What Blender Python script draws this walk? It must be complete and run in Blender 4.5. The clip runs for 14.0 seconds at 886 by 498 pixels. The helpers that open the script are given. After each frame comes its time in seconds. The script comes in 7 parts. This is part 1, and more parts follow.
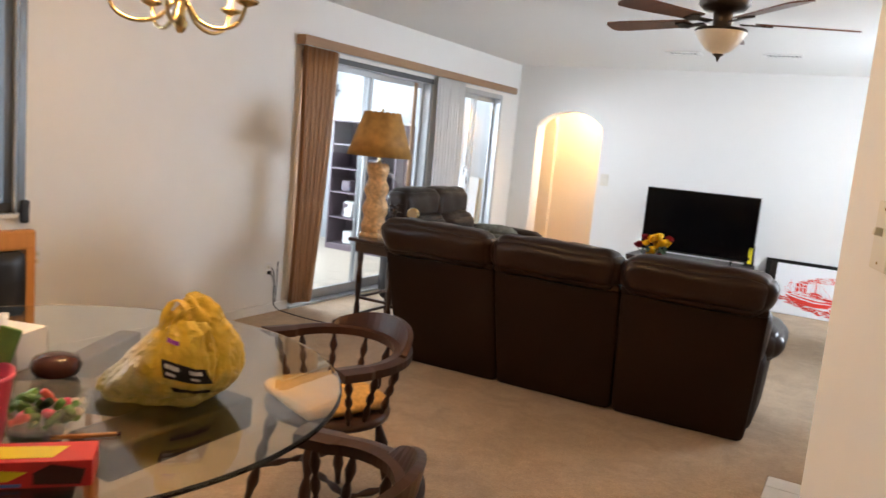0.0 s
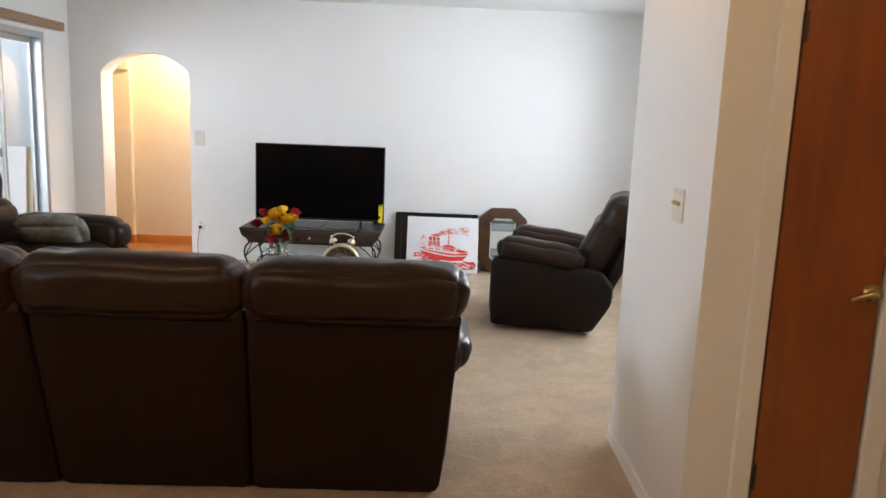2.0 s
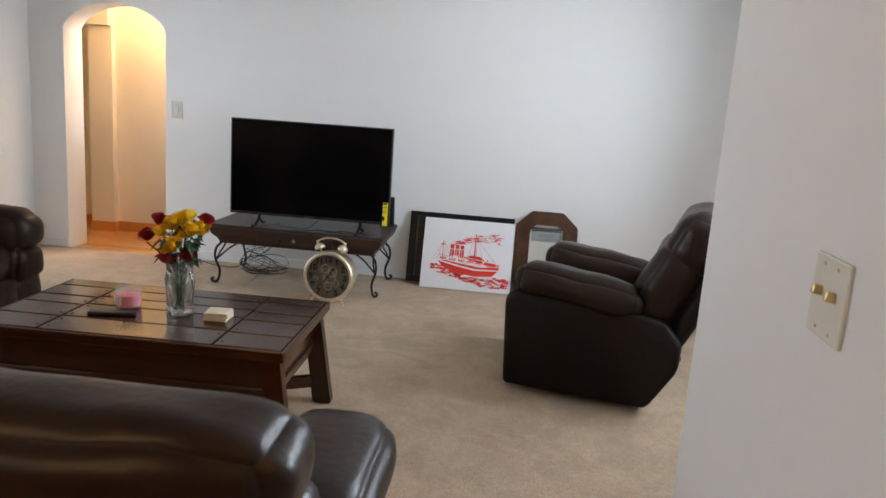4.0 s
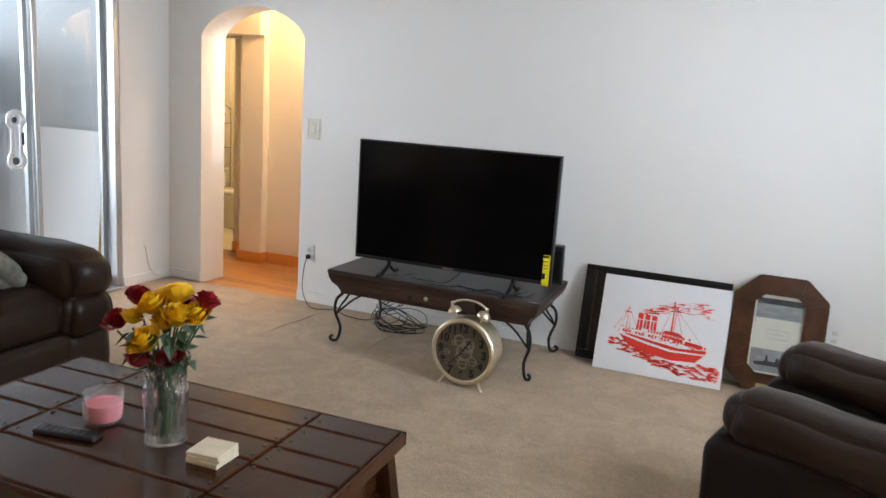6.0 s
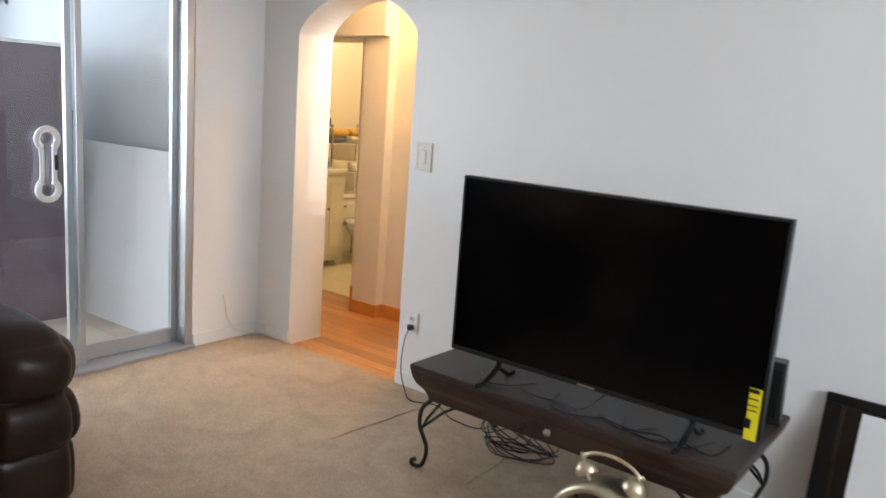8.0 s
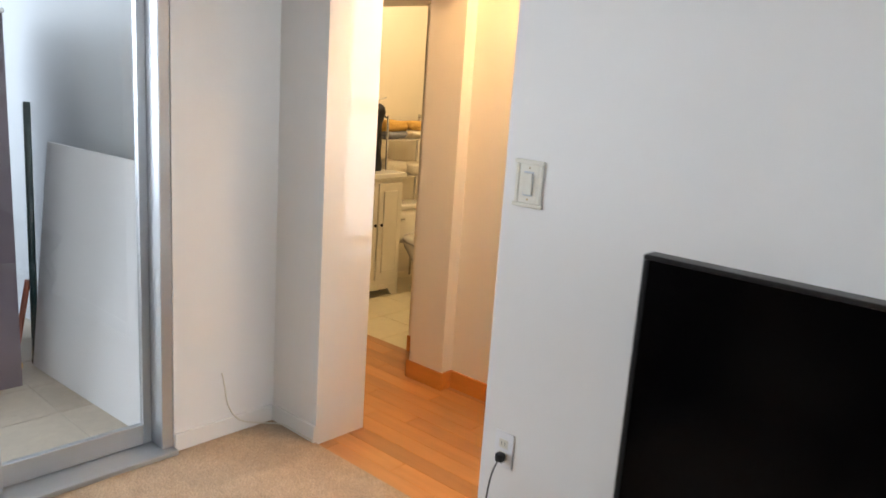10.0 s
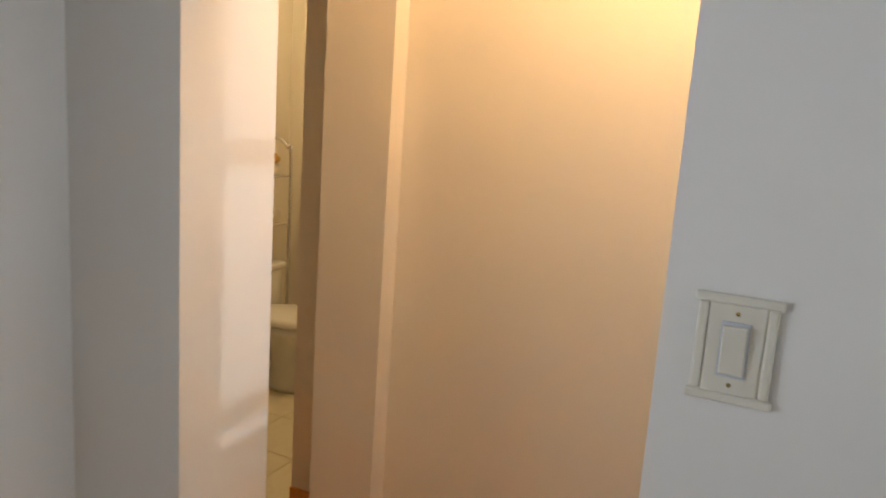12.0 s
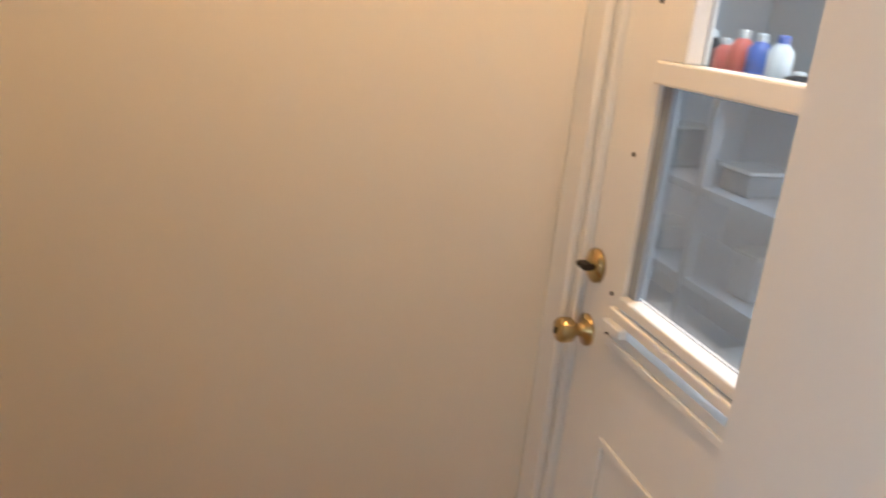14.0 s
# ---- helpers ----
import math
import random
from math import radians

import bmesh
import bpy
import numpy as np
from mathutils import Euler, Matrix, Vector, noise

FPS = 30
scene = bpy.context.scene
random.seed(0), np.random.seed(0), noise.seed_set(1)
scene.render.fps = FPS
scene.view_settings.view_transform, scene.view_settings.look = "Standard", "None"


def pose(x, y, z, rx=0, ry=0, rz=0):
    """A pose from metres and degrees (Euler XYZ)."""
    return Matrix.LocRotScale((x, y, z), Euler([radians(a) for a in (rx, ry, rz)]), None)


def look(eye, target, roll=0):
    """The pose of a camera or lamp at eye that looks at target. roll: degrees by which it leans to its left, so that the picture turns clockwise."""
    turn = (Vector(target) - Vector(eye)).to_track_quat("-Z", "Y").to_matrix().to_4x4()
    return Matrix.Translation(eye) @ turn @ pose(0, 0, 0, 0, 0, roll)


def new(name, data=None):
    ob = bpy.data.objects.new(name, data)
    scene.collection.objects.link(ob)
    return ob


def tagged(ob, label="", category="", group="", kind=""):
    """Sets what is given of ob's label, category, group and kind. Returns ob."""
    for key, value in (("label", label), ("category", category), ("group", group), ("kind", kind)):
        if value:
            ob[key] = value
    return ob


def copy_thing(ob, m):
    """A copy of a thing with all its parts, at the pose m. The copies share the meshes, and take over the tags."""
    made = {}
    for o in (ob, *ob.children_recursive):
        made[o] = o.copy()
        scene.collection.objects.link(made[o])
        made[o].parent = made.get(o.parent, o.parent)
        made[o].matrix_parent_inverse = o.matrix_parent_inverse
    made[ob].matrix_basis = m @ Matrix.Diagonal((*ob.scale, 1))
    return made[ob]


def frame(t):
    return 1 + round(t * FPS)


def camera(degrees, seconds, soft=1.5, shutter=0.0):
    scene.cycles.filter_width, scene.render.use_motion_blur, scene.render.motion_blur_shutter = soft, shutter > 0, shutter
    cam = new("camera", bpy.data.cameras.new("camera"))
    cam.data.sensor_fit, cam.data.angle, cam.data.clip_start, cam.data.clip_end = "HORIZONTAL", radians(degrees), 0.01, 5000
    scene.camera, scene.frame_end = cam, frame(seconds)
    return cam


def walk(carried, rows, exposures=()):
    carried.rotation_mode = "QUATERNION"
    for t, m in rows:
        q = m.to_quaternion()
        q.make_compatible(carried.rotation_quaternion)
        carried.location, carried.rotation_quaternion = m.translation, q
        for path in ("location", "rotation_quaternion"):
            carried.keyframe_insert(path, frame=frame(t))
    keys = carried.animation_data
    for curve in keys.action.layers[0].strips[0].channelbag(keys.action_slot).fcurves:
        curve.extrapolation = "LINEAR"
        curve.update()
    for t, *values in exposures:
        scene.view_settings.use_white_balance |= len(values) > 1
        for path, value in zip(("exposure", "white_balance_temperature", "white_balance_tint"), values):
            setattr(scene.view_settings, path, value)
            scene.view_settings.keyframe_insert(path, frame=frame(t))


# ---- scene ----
cam = camera(60.7, 14.0, 1.5, 0.35)

PATH = [
    (0, (3.93, -8.66, 1.439), (2.971, -6.927, 1.157), 5.3),
    (0.5, (3.757, -8.385, 1.437), (2.995, -6.563, 1.121), 4.9),
    (1, (3.607, -8.033, 1.454), (3.089, -6.122, 1.169), 2.7),
    (1.5, (3.527, -7.617, 1.44), (3.348, -5.647, 1.144), 2.7),
    (2, (3.497, -7.207, 1.433), (3.507, -5.236, 1.093), 2.3),
    (4.5, (3.96, -5.303, 1.401), (3.695, -3.362, 1.002), 3.9),
    (5, (3.972, -4.965, 1.397), (3.606, -3.039, 1.002), 3.5),
    (5.5, (3.959, -4.612, 1.388), (3.365, -2.741, 1.007), 3.7),
    (6, (3.895, -4.27, 1.391), (3.156, -2.451, 1.009), 3.8),
    (6.5, (3.805, -3.87, 1.409), (3.021, -2.069, 1.028), 3.0),
    (7, (3.752, -3.501, 1.401), (2.803, -1.784, 1.009), 3.5),
    (7.5, (3.666, -3.174, 1.401), (2.555, -1.56, 0.995), 4.8),
    (8, (3.482, -2.828, 1.403), (2.299, -1.258, 1.033), 4.2),
    (8.5, (3.299, -2.497, 1.382), (1.992, -1.031, 1.008), 4.5),
    (11, (1.753, -1.407, 1.467), (0.516, 0.092, 0.994), 3.6),
    (11.5, (1.447, -1.22, 1.477), (0.476, 0.443, 0.936), 3.9),
    (12, (1.267, -0.959, 1.424), (0.4, 0.807, 1.06), 3.9),
    (12.5, (1.073, -0.749, 1.404), (0.497, 1.131, 1.038), 4.5),
    (13, (0.899, -0.549, 1.413), (0.622, 1.388, 0.996), 3.0),
    (13.5, (0.763, -0.369, 1.411), (0.778, 1.564, 0.898), 4.6),
    (14, (0.694, -0.231, 1.405), (1.251, 1.591, 0.8), 5.6),
]
LIGHTNESS = [(t, e, k, 14) for t, e, k in ((0.0, 0.54, 6500), (0.8, 0.46, 6500), (1.5, 0.38, 6500), (2.2, 0.28, 6500), (4.3, -0.12, 6500), (5.5, -0.04, 6500), (6.4, 0.03, 6560), (7.0, -0.05, 6500), (8.5, 0.0, 6560), (11.0, -0.36, 6600), (11.6, -0.68, 6850), (12.6, -0.84, 6600), (13.2, -0.98, 6500), (14.0, -0.98, 6150))]
walk(cam, [(t, look(eye, target, roll)) for t, eye, target, roll in PATH], LIGHTNESS)

# ---- light ----
world = bpy.data.worlds.new("sky")
scene.world = world
world.use_nodes = True
wn = world.node_tree.nodes
sky = wn.new("ShaderNodeTexSky")
sky.sky_type = "NISHITA"
sky.sun_disc = False
sky.sun_elevation = radians(40)
sky.sun_rotation = radians(100)
world.node_tree.links.new(sky.outputs[0], wn["Background"].inputs[0])
wn["Background"].inputs[1].default_value = 0.07


def lamp(name, kind, energy, color, matrix, size=0.1, size_y=None, angle=None):
    data = bpy.data.lights.new(name, kind)
    data.energy, data.color = energy, color
    if kind == "AREA":
        data.shape = "RECTANGLE"
        data.size, data.size_y = size, size_y or size
    elif kind == "SUN":
        data.angle = angle
    else:
        data.shadow_soft_size = size
    ob = new(name, data)
    ob.matrix_world = matrix
    return ob


DAY = (0.78, 0.895, 1.0)
WARM = (1.0, 0.61, 0.265)
lamp("sun", "SUN", 0.8, (1.0, 0.95, 0.88), look((8, 2, 9), (0, 0, 0)), angle=radians(12))
lamp("daylight_porch", "AREA", 175, DAY, look((-2.95, -2.75, 1.45), (0, -2.75, 1.3)), 3.5, 1.5)
lamp("daylight_east_window", "AREA", 62, DAY, look((5.60, -1.8, 1.5), (0, -2.1, 1.2)), 1.3, 1.1)
lamp("daylight_dining_window", "AREA", 12, DAY, look((-0.30, -7.3, 1.5), (3, -7.3, 1.2)), 1.8, 1.25)
lamp("daylight_utility", "AREA", 22, DAY, look((2.95, 0.67, 1.41), (0.285, 0.18, 1.0)), 0.05, 0.05)
# Unseen fill lamp added to brighten the shelves behind the door glass.
lamp("utility_fill", "AREA", 34, DAY, look((1.75, 1.0, 2.42), (1.75, 1.0, 0)), 0.5, 0.3)
lamp("hall_bulb", "POINT", 37, (1.0, 0.64, 0.31), pose(0.92, 0.44, 2.20), 0.09)
lamp("bath_bulb", "POINT", 25, (1.0, 0.78, 0.48), pose(-0.75, 1.75, 2.2), 0.08)
lamp("sconce_bulb", "POINT", 4, WARM, pose(4.215, -4.49, 2.08), 0.03)
# Warm fill added for the foyer walls; it has no fixture.
lamp("foyer_fill", "POINT", 7, WARM, pose(4.9, -6.1, 2.25), 0.1)
lamp("chandelier_bulb", "POINT", 38, WARM, pose(2.14, -7.10, 2.02), 0.12)

# ---- materials ----


def mat(name, col, rough=0.5, metal=0.0, grain=(60, 0.1), stain=(2.5, 0.1), bump=(200, 0.1), stretch=(1, 1, 1),
        trans=0.0, emit=0.0, coat=0.0, rnd=0.0, ior=1.45, alpha=1.0, rough_var=0.08, spec=0.5):
    m = bpy.data.materials.new(name)
    m.use_nodes = True
    nt = m.node_tree
    N, L = nt.nodes, nt.links
    b = N["Principled BSDF"]
    tc = N.new("ShaderNodeTexCoord")
    mp = N.new("ShaderNodeMapping")
    mp.inputs["Scale"].default_value = stretch
    L.new(tc.outputs["Object"], mp.inputs["Vector"])
    fine = N.new("ShaderNodeTexNoise")
    fine.inputs["Scale"].default_value, fine.inputs["Detail"].default_value = grain[0], 4
    big = N.new("ShaderNodeTexNoise")
    big.inputs["Scale"].default_value, big.inputs["Detail"].default_value = stain[0], 3
    L.new(mp.outputs[0], fine.inputs["Vector"])
    L.new(tc.outputs["Object"], big.inputs["Vector"])
    val = N.new("ShaderNodeMath")
    val.operation = "MULTIPLY_ADD"
    L.new(fine.outputs["Fac"], val.inputs[0])
    val.inputs[1].default_value, val.inputs[2].default_value = 2 * grain[1], 1 - grain[1] - stain[1]
    v2 = N.new("ShaderNodeMath")
    v2.operation = "MULTIPLY_ADD"
    L.new(big.outputs["Fac"], v2.inputs[0])
    v2.inputs[1].default_value = 2 * stain[1]
    L.new(val.outputs[0], v2.inputs[2])
    out = v2.outputs[0]
    if rnd:
        oi = N.new("ShaderNodeObjectInfo")
        v3 = N.new("ShaderNodeMath")
        v3.operation = "MULTIPLY_ADD"
        L.new(oi.outputs["Random"], v3.inputs[0])
        v3.inputs[1].default_value, v3.inputs[2].default_value = 2 * rnd, 1 - rnd
        v4 = N.new("ShaderNodeMath")
        v4.operation = "MULTIPLY"
        L.new(out, v4.inputs[0]), L.new(v3.outputs[0], v4.inputs[1])
        out = v4.outputs[0]
    mul = N.new("ShaderNodeMix")
    mul.data_type, mul.blend_type = "RGBA", "MULTIPLY"
    mul.inputs[0].default_value = 1
    mul.inputs[6].default_value = (*col, 1)
    L.new(out, mul.inputs[7])
    L.new(mul.outputs[2], b.inputs["Base Color"])
    r = N.new("ShaderNodeMath")
    r.operation = "MULTIPLY_ADD"
    L.new(big.outputs["Fac"], r.inputs[0])
    r.inputs[1].default_value, r.inputs[2].default_value = 2 * rough_var, max(rough - rough_var, 0)
    L.new(r.outputs[0], b.inputs["Roughness"])
    b.inputs["Metallic"].default_value = metal
    b.inputs["Transmission Weight"].default_value = trans
    b.inputs["IOR"].default_value = ior
    b.inputs["Specular IOR Level"].default_value = spec
    b.inputs["Coat Weight"].default_value = coat
    b.inputs["Coat Roughness"].default_value = 0.12
    b.inputs["Alpha"].default_value = alpha
    if emit:
        b.inputs["Emission Color"].default_value = (*col, 1)
        b.inputs["Emission Strength"].default_value = emit
    if bump[1]:
        bn = N.new("ShaderNodeTexNoise")
        bn.inputs["Scale"].default_value, bn.inputs["Detail"].default_value = bump[0], 5
        L.new(mp.outputs[0], bn.inputs["Vector"])
        bp = N.new("ShaderNodeBump")
        bp.inputs["Strength"].default_value = bump[1]
        bp.inputs["Distance"].default_value = 0.004
        L.new(bn.outputs["Fac"], bp.inputs["Height"])
        L.new(bp.outputs[0], b.inputs["Normal"])
    return m


def carpet_pile():
    """Cut pile: fine tufts, soft brushed patches where feet pressed the nap, and faint soiling."""
    m = bpy.data.materials.new("carpet_pile")
    m.use_nodes = True
    N, L = m.node_tree.nodes, m.node_tree.links
    b = N["Principled BSDF"]
    tc = N.new("ShaderNodeTexCoord")

    def tex(scale, detail, distort=0.0, rough=0.5):
        n = N.new("ShaderNodeTexNoise")
        n.inputs["Scale"].default_value, n.inputs["Detail"].default_value = scale, detail
        n.inputs["Distortion"].default_value, n.inputs["Roughness"].default_value = distort, rough
        L.new(tc.outputs["Object"], n.inputs["Vector"])
        return n.outputs["Fac"]

    def ramp(fac, a, b_, lo, hi):
        r = N.new("ShaderNodeMapRange")
        r.interpolation_type = "SMOOTHSTEP"
        L.new(fac, r.inputs["Value"])
        for k, v in zip(("From Min", "From Max", "To Min", "To Max"), (a, b_, lo, hi)):
            r.inputs[k].default_value = v
        return r.outputs["Result"]

    def times(a, b_):
        n = N.new("ShaderNodeMath")
        n.operation = "MULTIPLY"
        L.new(a, n.inputs[0]), L.new(b_, n.inputs[1])
        return n.outputs[0]

    tuft = tex(130, 3)
    brushed = tex(4.2, 3, 1.4)
    soil = tex(0.9, 3)
    clump = tex(38, 3, 0.6)
    value = times(times(ramp(tuft, 0.3, 0.7, 0.84, 1.12), ramp(clump, 0.3, 0.7, 0.94, 1.06)), times(ramp(brushed, 0.3, 0.7, 0.90, 1.07), ramp(soil, 0.3, 0.7, 0.93, 1.05)))
    mul = N.new("ShaderNodeMix")
    mul.data_type, mul.blend_type = "RGBA", "MULTIPLY"
    mul.inputs[0].default_value = 1
    mul.inputs[6].default_value = (0.47, 0.345, 0.232, 1)
    L.new(value, mul.inputs[7])
    L.new(mul.outputs[2], b.inputs["Base Color"])
    b.inputs["Roughness"].default_value = 0.95
    b.inputs["Specular IOR Level"].default_value = 0.08
    b.inputs["Sheen Weight"].default_value = 0.15
    normal = None
    for fac, strength, depth in ((brushed, 0.16, 0.03), (clump, 0.55, 0.008), (tuft, 0.9, 0.006)):
        bp = N.new("ShaderNodeBump")
        bp.inputs["Strength"].default_value, bp.inputs["Distance"].default_value = strength, depth
        L.new(fac, bp.inputs["Height"])
        if normal:
            L.new(normal, bp.inputs["Normal"])
        normal = bp.outputs[0]
    L.new(normal, b.inputs["Normal"])
    return m


def thin_bag():
    """Thin plastic: yellow where it is printed, milky and showing green contents towards one end."""
    m = bpy.data.materials.new("yellow_plastic_bag")
    m.use_nodes = True
    N, L = m.node_tree.nodes, m.node_tree.links
    b = N["Principled BSDF"]
    tc = N.new("ShaderNodeTexCoord")
    sep = N.new("ShaderNodeSeparateXYZ")
    L.new(tc.outputs["Object"], sep.inputs[0])
    wob = N.new("ShaderNodeTexNoise")
    wob.inputs["Scale"].default_value, wob.inputs["Detail"].default_value = 16, 4
    L.new(tc.outputs["Object"], wob.inputs["Vector"])

    def blend(axis, k, lo, hi):
        a = N.new("ShaderNodeMath")
        a.operation = "MULTIPLY_ADD"
        L.new(wob.outputs["Fac"], a.inputs[0])
        a.inputs[1].default_value = k
        L.new(sep.outputs[axis], a.inputs[2])
        r = N.new("ShaderNodeMapRange")
        L.new(a.outputs[0], r.inputs["Value"])
        r.inputs["From Min"].default_value, r.inputs["From Max"].default_value = lo, hi
        return r.outputs["Result"]

    def mix(fac, a, c):
        n = N.new("ShaderNodeMix")
        n.data_type = "RGBA"
        L.new(fac, n.inputs[0])
        for slot, v in ((6, a), (7, c)):
            if isinstance(v, tuple):
                n.inputs[slot].default_value = (*v, 1)
            else:
                L.new(v, n.inputs[slot])
        return n.outputs[2]

    streak = N.new("ShaderNodeTexNoise")
    streak.inputs["Scale"].default_value, streak.inputs["Detail"].default_value = 34, 3
    L.new(tc.outputs["Object"], streak.inputs["Vector"])
    contents = mix(streak.outputs["Fac"], (0.30, 0.33, 0.06), (0.74, 0.62, 0.28))
    upper = mix(blend("X", 0.10, 0.0, 0.07), (0.80, 0.76, 0.60), (0.86, 0.63, 0.07))
    col = mix(blend("Z", 0.10, 0.10, 0.15), contents, upper)
    L.new(col, b.inputs["Base Color"])
    b.inputs["Roughness"].default_value = 0.3
    b.inputs["Coat Weight"].default_value = 0.3
    tl = N.new("ShaderNodeBsdfTranslucent")
    L.new(col, tl.inputs["Color"])
    ms = N.new("ShaderNodeMixShader")
    ms.inputs[0].default_value = 0.3
    bn = N.new("ShaderNodeBump")
    bn.inputs["Strength"].default_value, bn.inputs["Distance"].default_value = 0.4, 0.004
    L.new(streak.outputs["Fac"], bn.inputs["Height"])
    L.new(bn.outputs[0], b.inputs["Normal"])
    L.new(b.outputs[0], ms.inputs[1]), L.new(tl.outputs[0], ms.inputs[2])
    L.new(ms.outputs[0], N["Material Output"].inputs["Surface"])
    return m


PAINT = mat("wall_paint", (0.80, 0.79, 0.765), 0.55, grain=(9, 0.012), stain=(0.9, 0.03), bump=(28, 0.16))
CEIL = mat("ceiling_paint", (0.80, 0.79, 0.76), 0.8, grain=(40, 0.02), stain=(0.8, 0.02), bump=(60, 0.5))
HALLP = mat("hall_paint", (0.80, 0.74, 0.64), 0.5, grain=(9, 0.012), stain=(0.9, 0.03), bump=(22, 0.16))
BATHP = mat("bath_paint", (0.80, 0.73, 0.59), 0.5, grain=(9, 0.02), stain=(1, 0.03), bump=(30, 0.1))
PORCHP = mat("porch_paint", (0.54, 0.57, 0.60), 0.6, grain=(12, 0.02), stain=(1, 0.04), bump=(50, 0.2))
CARPET = carpet_pile()
SCRN = mat("insect_screen", (0.34, 0.37, 0.41), 0.7, grain=(200, 0.1), stain=(3, 0.1), bump=(1, 0), alpha=0.3)
OAK = mat("oak_plank", (0.52, 0.235, 0.075), 0.32, grain=(26, 0.22), stain=(2, 0.12), bump=(60, 0.06), stretch=(0.12, 1, 1), rnd=0.16, coat=0.3)
OAKTRIM = mat("oak_trim", (0.66, 0.27, 0.055), 0.35, grain=(30, 0.2), stain=(3, 0.1), bump=(60, 0.05), stretch=(0.12, 1, 1), coat=0.3)
TILE = mat("tile_glaze", (0.66, 0.62, 0.55), 0.3, grain=(30, 0.08), stain=(4, 0.1), bump=(60, 0.05), rnd=0.05)
PTILE = mat("porch_tile", (0.50, 0.43, 0.345), 0.5, grain=(30, 0.15), stain=(3, 0.2), bump=(60, 0.1), rnd=0.06)
BTILE = mat("bath_tile", (0.74, 0.66, 0.45), 0.3, grain=(30, 0.06), stain=(4, 0.06), bump=(60, 0.05), rnd=0.04)
GROUT = mat("grout", (0.42, 0.38, 0.32), 0.9, grain=(90, 0.2), stain=(3, 0.1), bump=(150, 0.3))
TRIM = mat("white_trim", (0.80, 0.79, 0.765), 0.38, grain=(14, 0.02), stain=(2, 0.04), bump=(40, 0.06))
ALU = mat("aluminium", (0.52, 0.54, 0.56), 0.38, metal=0.85, grain=(200, 0.06), stain=(5, 0.08), bump=(150, 0.05))
DKALU = mat("bronze_aluminium", (0.13, 0.14, 0.15), 0.4, metal=0.6, grain=(120, 0.1), stain=(5, 0.1), bump=(150, 0.05))
GLASS = mat("glass", (0.96, 0.98, 0.98), 0.0, trans=1.0, grain=(1, 0), stain=(1, 0), bump=(1, 0), rough_var=0.0, ior=1.45)
TGLASS = mat("table_glass", (0.90, 0.96, 0.94), 0.0, trans=1.0, grain=(1, 0), stain=(1, 0), bump=(1, 0), rough_var=0.0, ior=1.5)
CLEAR = mat("thin_clear_glass", (0.9, 0.93, 0.93), 0.05, grain=(1, 0), stain=(1, 0), bump=(1, 0), rough_var=0.0, alpha=0.14)
LEATHER = mat("brown_leather", (0.024, 0.0105, 0.0058), 0.36, spec=0.38, grain=(90, 0.25), stain=(5, 0.25), bump=(42, 0.42), rough_var=0.1)
LEATHERB = mat("brown_leather_backing", (0.0185, 0.0082, 0.0040), 0.52, spec=0.16, grain=(300, 0.2), stain=(4, 0.15), bump=(300, 0.25))
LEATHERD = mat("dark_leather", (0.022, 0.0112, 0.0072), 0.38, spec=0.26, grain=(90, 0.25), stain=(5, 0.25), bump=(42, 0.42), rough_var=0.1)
# Same leather at half tone: shade of sides and backs is in the colour.
LEATHERSHADE = mat("dark_leather_shaded", (0.0105, 0.006, 0.0042), 0.52, spec=0.22, grain=(90, 0.2), stain=(4, 0.2), bump=(60, 0.3))
DKWOOD = mat("dark_walnut", (0.051, 0.0158, 0.0048), 0.20, grain=(38, 0.40), stain=(3, 0.25), bump=(50, 0.12), stretch=(0.1, 1, 1), rnd=0.15, spec=0.5, rough_var=0.06)
ESPRESSO = mat("espresso_wood", (0.040, 0.018, 0.012), 0.30, grain=(36, 0.35), stain=(3, 0.25), bump=(80, 0.08), stretch=(0.12, 1, 1), coat=0.25)
MAPLE = mat("stained_spindle_wood", (0.042, 0.017, 0.010), 0.34, spec=0.3, grain=(36, 0.3), stain=(3, 0.2), bump=(70, 0.06), stretch=(1, 1, 0.12), coat=0.08)
GOLDOAK = mat("golden_oak", (0.46, 0.20, 0.05), 0.35, grain=(36, 0.3), stain=(3, 0.1), bump=(70, 0.08), stretch=(1, 1, 0.12), coat=0.2)
BLINDW = mat("brown_blind", (0.29, 0.135, 0.05), 0.45, grain=(40, 0.2), stain=(3, 0.1), bump=(80, 0.1), stretch=(1, 1, 0.1))
VALW = mat("valance_wood", (0.33, 0.20, 0.115), 0.5, grain=(40, 0.2), stain=(3, 0.1), bump=(80, 0.1), stretch=(1, 0.1, 1))
BLINDG = mat("pale_blind", (0.60, 0.58, 0.56), 0.6, grain=(60, 0.06), stain=(3, 0.06), bump=(150, 0.2))
DOORW = mat("reddish_door_wood", (0.25, 0.068, 0.012), 0.36, grain=(24, 0.35), stain=(2, 0.2), bump=(70, 0.06), stretch=(1, 1, 0.10), coat=0.25)
BLACK = mat("black_plastic", (0.013, 0.013, 0.014), 0.35, grain=(100, 0.1), stain=(5, 0.1), bump=(300, 0.05))
SCREEN = mat("screen_glass", (0.0015, 0.0015, 0.0018), 0.15, spec=0.28, grain=(10, 0.02), stain=(3, 0.1), bump=(1, 0), rough_var=0.03)
BLACKM = mat("black_frame_paint", (0.010, 0.010, 0.010), 0.35, spec=0.25, grain=(60, 0.2), stain=(5, 0.2), bump=(100, 0.1))
IRON = mat("wrought_iron", (0.035, 0.032, 0.030), 0.45, metal=0.6, grain=(80, 0.3), stain=(10, 0.2), bump=(120, 0.4))
